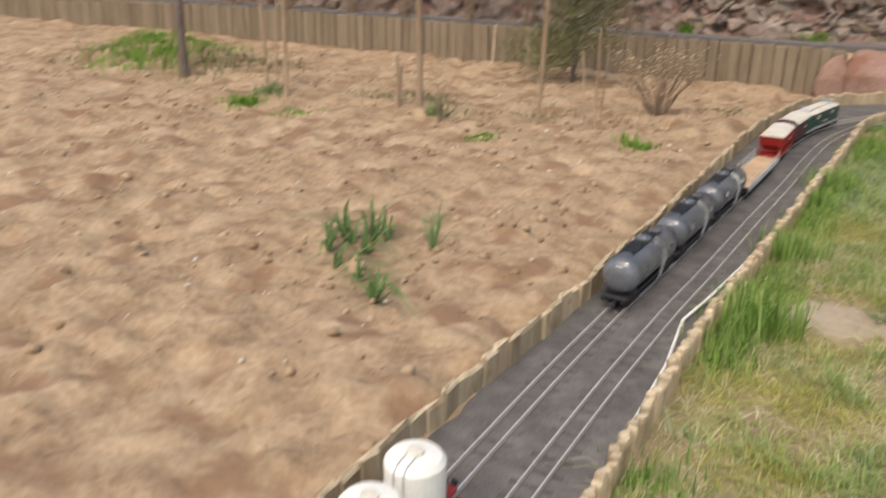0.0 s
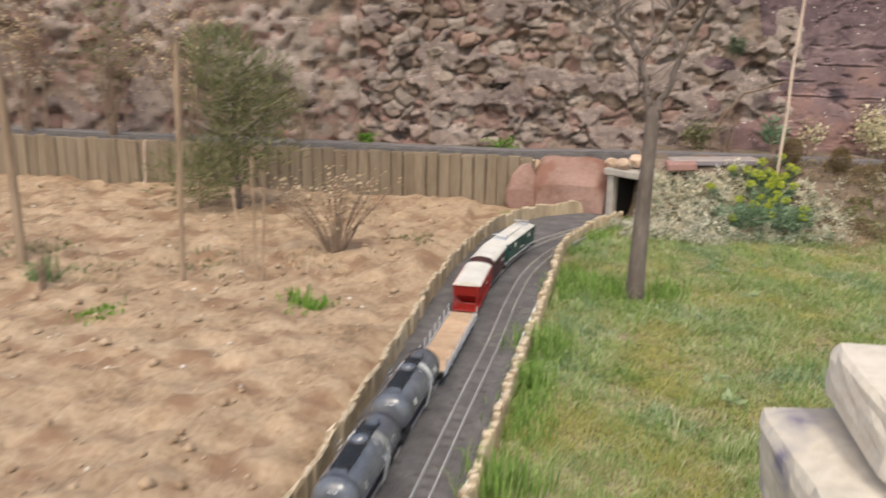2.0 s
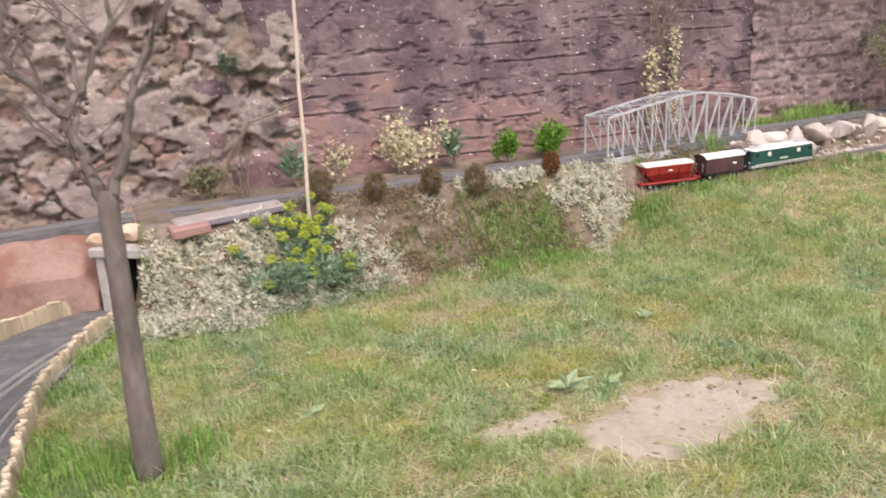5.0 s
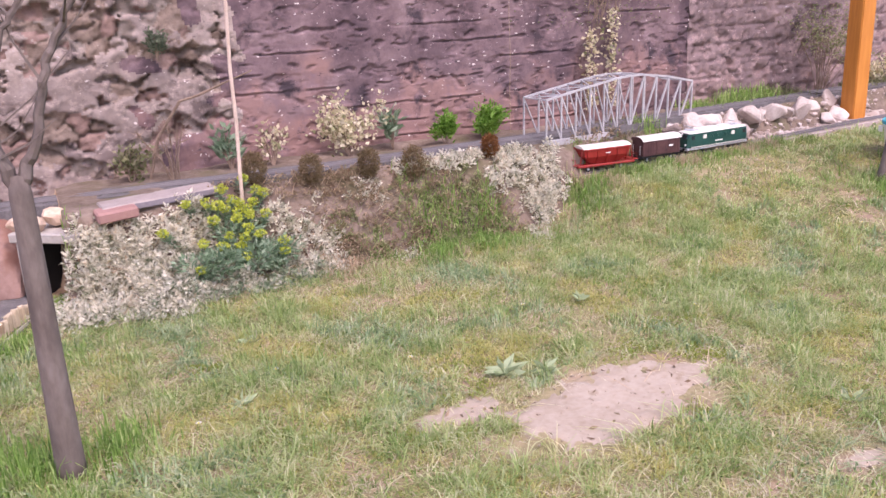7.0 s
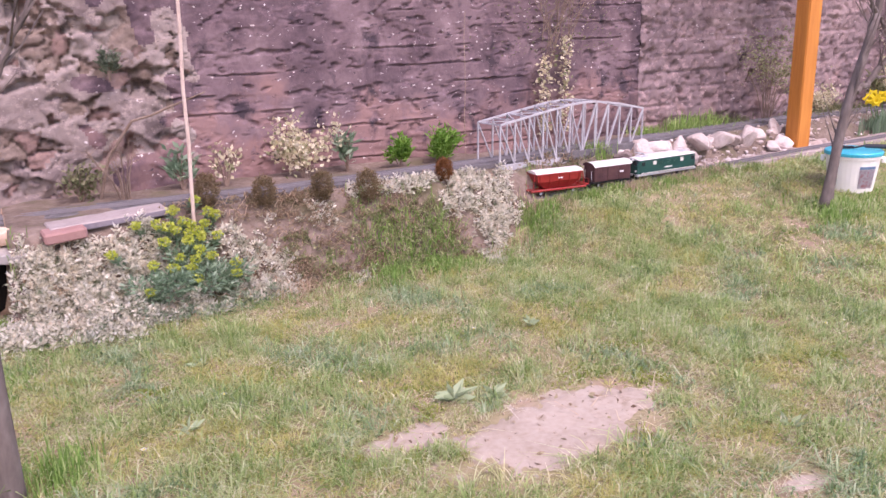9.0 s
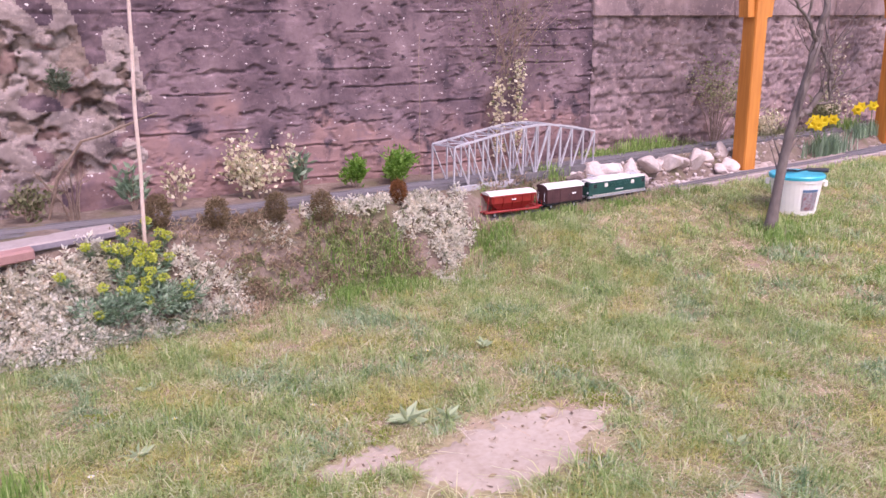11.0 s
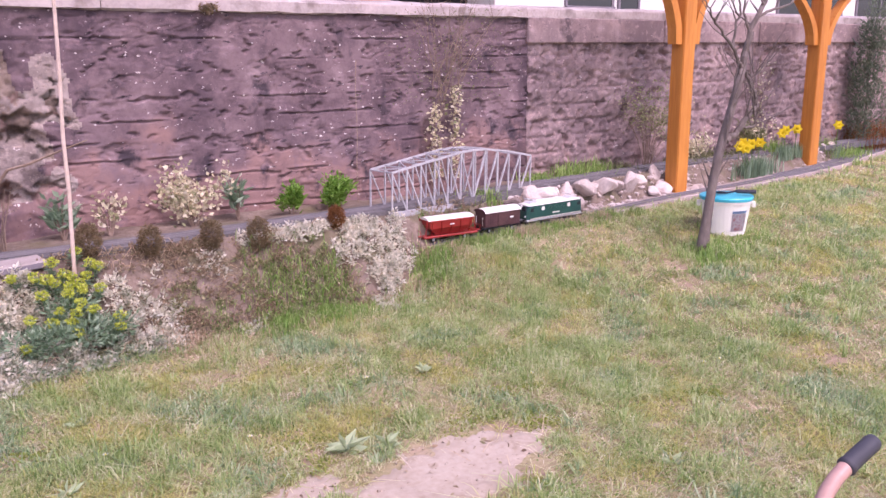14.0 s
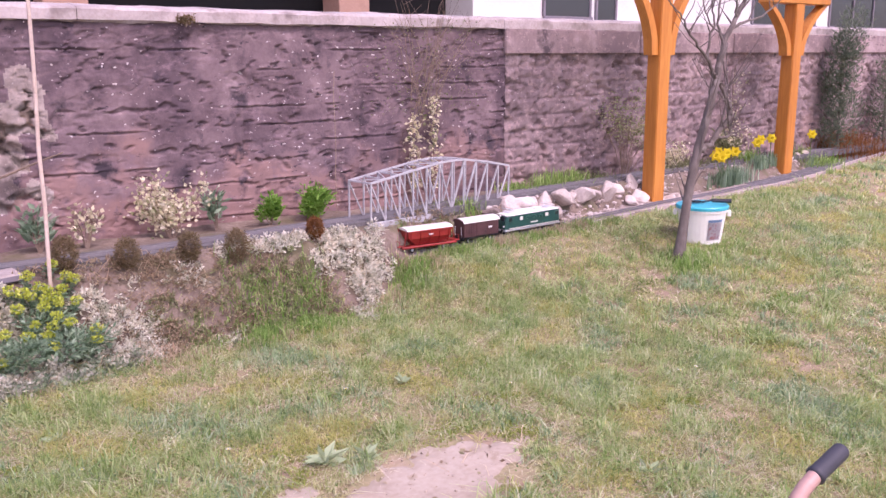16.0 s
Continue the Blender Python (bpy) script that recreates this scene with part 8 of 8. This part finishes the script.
# withered stalks hanging over the foot of the bank
for x, y, h in ((2.60, 3.52, 0.10), (2.66, 3.50, 0.11), (2.72, 3.49, 0.09), (2.80, 3.46, 0.06), (2.55, 3.44, 0.05), (3.02, 3.46, 0.07), (2.94, 3.44, 0.05), (3.10, 3.44, 0.05), (1.74, 3.38, 0.05), (1.92, 3.38, 0.05), (2.12, 3.42, 0.05), (2.3, 3.44, 0.05)):
    tuft("grass_tuft", "withered straw stalks hanging over the bank foot", x, y, 0.035, 60, h, 0.0020, "straw", 1.3, "tufts on the bank")
for k in range(120):
    x = rb.uniform(1.2, 6.5)
    y = rb.uniform(0.6, 3.3)
    if patch_field(x, y) < -0.3 and x > 1.15:
        tuft("grass_tuft", "slightly longer green grass clump in the lawn", x, y, rb.uniform(0.03, 0.07), 110, rb.uniform(0.028, 0.05), 0.0020, rb.choice(["grass", "grass", "lush"]), 1.0, "grass tufts in the lawn")
# weeds and vegetables in the dug soil
for x, y, s, n, h, mat in [(-2.36, 1.64, 0.06, 150, 0.09, "bright"), (-1.13, 1.90, 0.03, 70, 0.13, "leek"), (-0.68, 1.56, 0.05, 120, 0.035, "bright"), (0.06, 1.90, 0.05, 140, 0.06, "bright"), (-3.75, 2.25, 0.20, 420, 0.10, "bright"), (-3.35, 2.45, 0.18, 300, 0.08, "olive"), (-4.1, 2.5, 0.25, 420, 0.12, "bright"), (-3.0, 2.7, 0.16, 200, 0.06, "olive"), (-3.9, 2.8, 0.25, 300, 0.08, "bright"), (-0.6, 2.3, 0.10, 90, 0.04, "olive"), (-1.7, 2.2, 0.10, 90, 0.05, "olive"), (-0.1, 2.45, 0.12, 110, 0.05, "straw"), (-4.4, 2.4, 0.2, 200, 0.06, "olive"), (-1.9, 1.55, 0.06, 120, 0.035, "bright"), (-1.45, 2.35, 0.09, 120, 0.05, "olive"), (0.30, 3.0, 0.08, 120, 0.03, "olive"), (-2.38, 1.90, 0.05, 80, 0.09, "leek"), (-1.05, 2.1, 0.12, 100, 0.03, "olive")]:
    tuft("weed_tuft", "green weeds sprouting from bare soil", x, y, s, n, h, 0.004, mat, 0.6, "weeds in the soil", "weed")
def leek(x, y, h, seed):
    g2 = np.random.default_rng(seed)
    t = thing("leek_plant", "young green leek plant standing in dug soil", "leek", (x, y, ground_height(x, y)), group="leeks in the soil")
    for k in range(9):
        v, f = blade_arrays(g2.normal(0, 0.006, (1, 3)) * np.array([[1, 1, 0]]), np.array([h * g2.uniform(0.5, 1.1)]), 0.007, g2, 1.0, 0.7)
        arrays_mesh("leaf", v, f, M["leek"], t)


for i, (x, y, h) in enumerate([(-0.42, -0.08, 0.17), (-0.34, -0.02, 0.20), (-0.28, -0.15, 0.17), (-0.38, -0.22, 0.15), (-0.09, 0.0, 0.20), (-0.20, -0.32, 0.12), (-0.04, -0.47, 0.14), (-0.30, -0.30, 0.11), (-0.36, -0.12, 0.16), (-0.31, 0.03, 0.17), (-0.07, -0.43, 0.12)]):
    leek(x, y, h, 300 + i)


def rosette(x, y, r, n, seed, mat="weed"):
    g2 = np.random.default_rng(seed)
    g = ground_height(x, y)
    way = np.linspace(0, 2 * np.pi, n, endpoint=False) + g2.normal(0, 0.2, n)
    t = thing("dandelion_rosette", "flat grey-green weed rosette in the lawn", "weed", (x, y, g + 0.008), group="rosettes in the lawn")
    for k in range(n):
        d = np.array([[math.cos(way[k]), math.sin(way[k]), g2.uniform(0.08, 0.75)]]) * 12
        v, f = leaf_arrays(np.zeros((1, 3)), r, r * 0.21, g2, 0.3, d)
        arrays_mesh("leaf", v, f, M[mat], t)


rosette(2.72, 2.20, 0.075, 22, 1)
rosette(2.85, 2.15, 0.055, 16, 2)
for i, (x, y) in enumerate([(1.55, 2.02), (1.62, 1.48), (1.40, 1.98), (3.3, 2.6), (2.2, 1.5), (1.65, 1.30), (1.9, 2.4), (2.05, 2.9), (3.5, 1.5), (1.30, 0.2), (1.5, 2.12)]):
    rosette(x, y, 0.05, 11, 10 + i)


# ---- clods and pebbles on the dug soil ----
def clods():
    rng = random.Random(77)
    bm = bmesh.new()
    verts, faces = [], []
    for k in range(5200):
        x, y = rng.uniform(-5.0, 0.40), rng.uniform(-1.3, 3.9)
        if noise.noise(Vector((x * 1.3, y * 1.3, 20))) < rng.uniform(-0.5, 0.35):
            continue
        s = 0.004 + 0.020 * rng.random() ** 4
        z = ground_height(x, y) + s * 0.2
        b = len(verts)
        for d in ((1, 0, 0), (-1, 0, 0), (0, 1, 0), (0, -1, 0), (0, 0, 0.8), (0, 0, -0.6), (0.6, 0.6, 0.4), (-0.6, -0.6, 0.4)):
            q = rng.uniform(0.7, 1.3)
            verts.append((x + d[0] * s * q, y + d[1] * s * q, z + d[2] * s * q))
        for f in ((0, 6, 4), (6, 2, 4), (2, 1, 4), (1, 7, 4), (7, 3, 4), (3, 0, 4), (0, 2, 6), (1, 3, 7), (2, 0, 5), (1, 2, 5), (3, 1, 5), (0, 3, 5)):
            faces.append((b + f[0], b + f[1], b + f[2]))
    ob = arrays_mesh("soil_clods", np.array(verts), [np.array(faces)], M["clod"])
    tagged(ob, "loose clods of dry earth on dug soil", "clods", kind="stuff")
    verts, faces = [], []
    for k in range(420):
        x, y = rng.uniform(-4.5, 0.40), rng.uniform(-1.0, 3.9)
        s = 0.004 + 0.010 * rng.random() ** 2
        z = ground_height(x, y) + s * 0.3
        b = len(verts)
        for d in ((1, 0, 0), (-1, 0, 0), (0, 1, 0), (0, -1, 0), (0, 0, 0.7), (0, 0, -0.7)):
            q = rng.uniform(0.7, 1.3)
            verts.append((x + d[0] * s * q, y + d[1] * s * q, z + d[2] * s * q))
        for f in ((0, 2, 4), (2, 1, 4), (1, 3, 4), (3, 0, 4), (2, 0, 5), (1, 2, 5), (3, 1, 5), (0, 3, 5)):
            faces.append((b + f[0], b + f[1], b + f[2]))
    ob = arrays_mesh("pebbles", np.array(verts), [np.array(faces)], M["pebble"])
    tagged(ob, "pale pebbles scattered over the soil", "pebbles", kind="stuff")


clods()
# loose pale cable inside the log edging
bm = bmesh.new()
tube(bm, [(0.835, -0.9, 0.03), (0.83, -0.45, 0.04), (0.80, -0.15, 0.035), (0.835, 0.0, 0.05), (0.885, 0.35, 0.06), (0.915, 0.75, 0.05), (0.945, 1.2, 0.05), (0.965, 1.6, 0.06), (1.0, 2.05, 0.05)], 0.0045, 6)
tagged(finish("garden_cable", bm, M["white"]), "loose white cable lying along the log edging", "cable")

# long mixed grass at the foot of the bank and along the lower track
for k in range(46):
    x = rb.uniform(2.55, 5.75)
    y = bend([(2.5, 3.47), (3.7, 3.43), (4.0, 3.50), (4.4, 3.63), (5.8, 3.645)], x) + rb.uniform(-0.03, 0.03)
    mat = rb.choice(["straw", "lush", "grass", "grass"])
    tuft("grass_tuft", "mixed green and straw grass tuft at the bank foot", x, y, 0.045, 90, rb.uniform(0.04, 0.08), 0.002, mat, 0.6, "tufts on the bank")
# fallen straw blades over the lawn
p = np.stack([gen.uniform(0.95, 6.5, 15000), gen.uniform(0.2, 3.5, 15000)], axis=1)
p = p[keep_lawn(p)]
p = p[np.array([(patch_field(x, y) if x < 4.5 else -1) < -0.1 for x, y in p])]
v, f = blade_arrays(np.column_stack([p, ground_at(p) + 0.004]), gen.uniform(0.012, 0.032, len(p)), 0.0013, gen, 2.2, 0.5)
tagged(arrays_mesh("dry_blades", v, f, M["straw"]), "fallen dry straw blades over the lawn", "dry grass", kind="stuff")

# crumbs of earth and small stones over and round the bare places
def crumbs():
    rng = random.Random(91)
    verts, faces = [], []
    while len(verts) < 6 * 700:
        px, py, rx, ry, turn = PATCHES[0] if rng.random() < 0.6 else rng.choice(PATCHES)
        x, y = rng.gauss(px, rx * 0.7), rng.gauss(py, ry * 0.8)
        if patch_field(x, y) < -0.3:
            continue
        r = 0.0015 + 0.0055 * rng.random() ** 4
        z = ground_height(x, y) + 0.004
        b = len(verts)
        for d in ((1, 0, 0), (-1, 0, 0), (0, 1, 0), (0, -1, 0), (0, 0, 0.8), (0, 0, -0.8)):
            q = rng.uniform(0.7, 1.3)
            verts.append((x + d[0] * r * q, y + d[1] * r * q, z + d[2] * r * q))
        for f in ((0, 2, 4), (2, 1, 4), (1, 3, 4), (3, 0, 4), (2, 0, 5), (1, 2, 5), (3, 1, 5), (0, 3, 5)):
            faces.append((b + f[0], b + f[1], b + f[2]))
    ob = arrays_mesh("earth_crumbs", np.array(verts), [np.array(faces)], M["bare"])
    tagged(ob, "crumbs of dry earth on the bare patches", "crumbs", kind="stuff")


crumbs()
# long tufts hiding the lower track's edge
for k in range(30):
    x = 4.02 + 1.5 * k / 30 + rb.uniform(-0.02, 0.02)
    tuft("grass_tuft", "green grass tuft beside the lower track", x, 3.665 + rb.uniform(-0.02, 0.015), 0.03, 150, rb.uniform(0.05, 0.08), 0.0022, rb.choice(["grass", "lush", "grass", "straw"]), 0.5, "tufts on the bank")
for k in range(26):
    x = rb.uniform(4.1, 5.0)
    tuft("grass_tuft", "dry and green grass tuft under the bridge", x, rb.uniform(3.83, 3.90), 0.03, 50, rb.uniform(0.03, 0.06), 0.002, rb.choice(["olive", "straw", "straw", "lush"]), 0.9, "tufts on the bank")


# low moss and clover between the blades
def moss(x, y, rx, ry, n, seed, mat):
    t = mat_plant("moss_patch", "low yellow-green moss and clover patch in the lawn", "moss", [(x, y, rx, ry, 0.016, 0.3), (x + rx * 0.8, y - ry * 0.5, rx * 0.6, ry * 0.6, 0.013, 0)], n, seed, mat, 0.008, 0.0035)
    t["group"] = "moss in the lawn"


rm = random.Random(501)
for k, (x, y) in enumerate([(3.18, 2.14), (3.35, 1.98), (2.95, 2.28), (3.45, 2.25), (2.6, 2.32), (1.75, 1.75), (1.95, 2.15), (2.1, 1.65), (1.6, 1.1), (2.3, 2.75), (3.9, 2.5), (4.4, 2.3), (4.0, 1.8), (1.85, 2.75), (4.9, 2.8), (3.0, 2.9), (3.6, 2.9), (1.35, 1.5), (1.5, 0.6), (5.3, 2.2)]):
    moss(x, y, rm.uniform(0.06, 0.15), rm.uniform(0.04, 0.09), 500, 600 + k, "scrub" if k % 3 == 2 else "moss")

# small leaves low in the turf
p = np.stack([gen.uniform(0.95, 7.0, 90000), gen.uniform(0.2, 3.6, 90000)], axis=1)
p = p[keep_lawn(p)]
p = p[np.array([(patch_field(x, y) if x < 4.5 else -1) < -0.1 for x, y in p])]
v, f = leaf_arrays(np.column_stack([p, ground_at(p) + gen.uniform(0.002, 0.018, len(p))]), 0.012, 0.0032, gen, 0.2)
tagged(arrays_mesh("turf_leaves", v, f, M["turf_leaf"]), "small mixed green leaves low in the turf", "turf leaves", kind="stuff")

# stones and crumbs strewn over the bed between the tracks
rs = random.Random(811)
bits = bmesh.new()
for k in range(620):
    x = rs.uniform(5.0, 9.3)
    low, up = bend([(p[0], p[1]) for p in LOWER], x) + 0.10, bend(UPPER_Y, x) - 0.07
    y = rs.uniform(low, max(low + 0.02, up))
    r = 0.005 + 0.016 * rs.random() ** 2.5
    rock_mesh(bits, (x, y, ground_height(x, y) + r * 0.3), (r * 1.3, r, r * 0.8), rs, 0.2, 1)
tagged(finish("bed_stones", bits, M["chip"]), "small stones and crumbs strewn over the bed", "stones", kind="stuff")


# ---- daisies and pale stalks in the lawn ----
def daisy(x, y, seed):
    rng = random.Random(seed)
    t = thing("daisy", "small white daisy in the lawn", "flower", (x, y, ground_height(x, y)), group="daisies in the lawn")
    h = rng.uniform(0.025, 0.04)
    bm = bmesh.new()
    tube(bm, [(0, 0, 0), (rng.uniform(-0.005, 0.005), 0, h)], 0.0009, 4)
    stem = part("stem", bm, M["leek"], t)
    bm = bmesh.new()
    hub = Vector((0, 0, h))
    for k in range(9):
        a = 0.698 * k
        d, e = Vector((math.cos(a), math.sin(a), 0.2)), Vector((-math.sin(a), math.cos(a), 0))
        bm.faces.new([bm.verts.new(q) for q in (hub + d * 0.002, hub + d * 0.007 + e * 0.0022, hub + d * 0.0105, hub + d * 0.007 - e * 0.0022)])
    bmesh.ops.solidify(bm, geom=bm.faces[:], thickness=0.0006)
    part("petals", bm, M["white"], stem, "white daisy petals")
    bm = bmesh.new()
    bmesh.ops.create_icosphere(bm, subdivisions=1, radius=0.0032, matrix=Matrix.Translation(hub))
    part("eye", bm, M["yellow"], stem, "yellow flower centre")


for k, (x, y) in enumerate([(4.30, 1.92), (4.24, 1.95), (3.05, 2.62), (3.62, 2.30), (4.85, 2.55), (2.05, 2.55), (5.35, 1.85), (1.75, 2.30), (2.48, 2.42), (4.1, 2.9)]):
    daisy(x, y, 900 + k)
rs2 = np.random.default_rng(77)
p = np.stack([rs2.uniform(1.2, 6.0, 260), rs2.uniform(0.5, 3.4, 260)], axis=1)
p = p[keep_lawn(p)]
v, f = blade_arrays(np.column_stack([p, quick_ground(p) + 0.004]), rs2.uniform(0.03, 0.07, len(p)), 0.0016, rs2, 1.9, 0.45)
tagged(arrays_mesh("pale_stalks", v, f, M["straw"]), "long pale dead stalks lying in the lawn", "dry grass", kind="stuff")

# short tufts and dead leaves round the bare places
rp = random.Random(733)
count = 0
while count < 60:
    px, py, rx, ry, turn = PATCHES[0] if rp.random() < 0.75 else PATCHES[1]
    x, y = rp.gauss(px, rx * 0.9), rp.gauss(py, ry * 1.0)
    if -0.45 < patch_field(x, y) < -0.02:
        count += 1
        mat = rp.choice(["lawn_green", "lawn_mid", "lawn_green", "moss"])
        tuft("grass_tuft", "short grass tuft at the edge of bare earth", x, y, rp.uniform(0.012, 0.026), 46, rp.uniform(0.025, 0.045), 0.0019, mat, 1.1, "tufts round the bare patches")
leaves = []
while len(leaves) < 70:
    px, py, rx, ry, turn = PATCHES[0] if rp.random() < 0.7 else PATCHES[1]
    x, y = rp.gauss(px, rx * 0.7), rp.gauss(py, ry * 0.8)
    if patch_field(x, y) > -0.4:
        leaves.append((x, y, ground_height(x, y) + 0.009))
v, f = leaf_arrays(np.array(leaves), 0.026, 0.005, np.random.default_rng(734), 0.0)
tagged(arrays_mesh("dead_leaves", v, f, M["tan"]), "small dead brown leaves strewn on the bare earth", "dead leaves", kind="stuff")
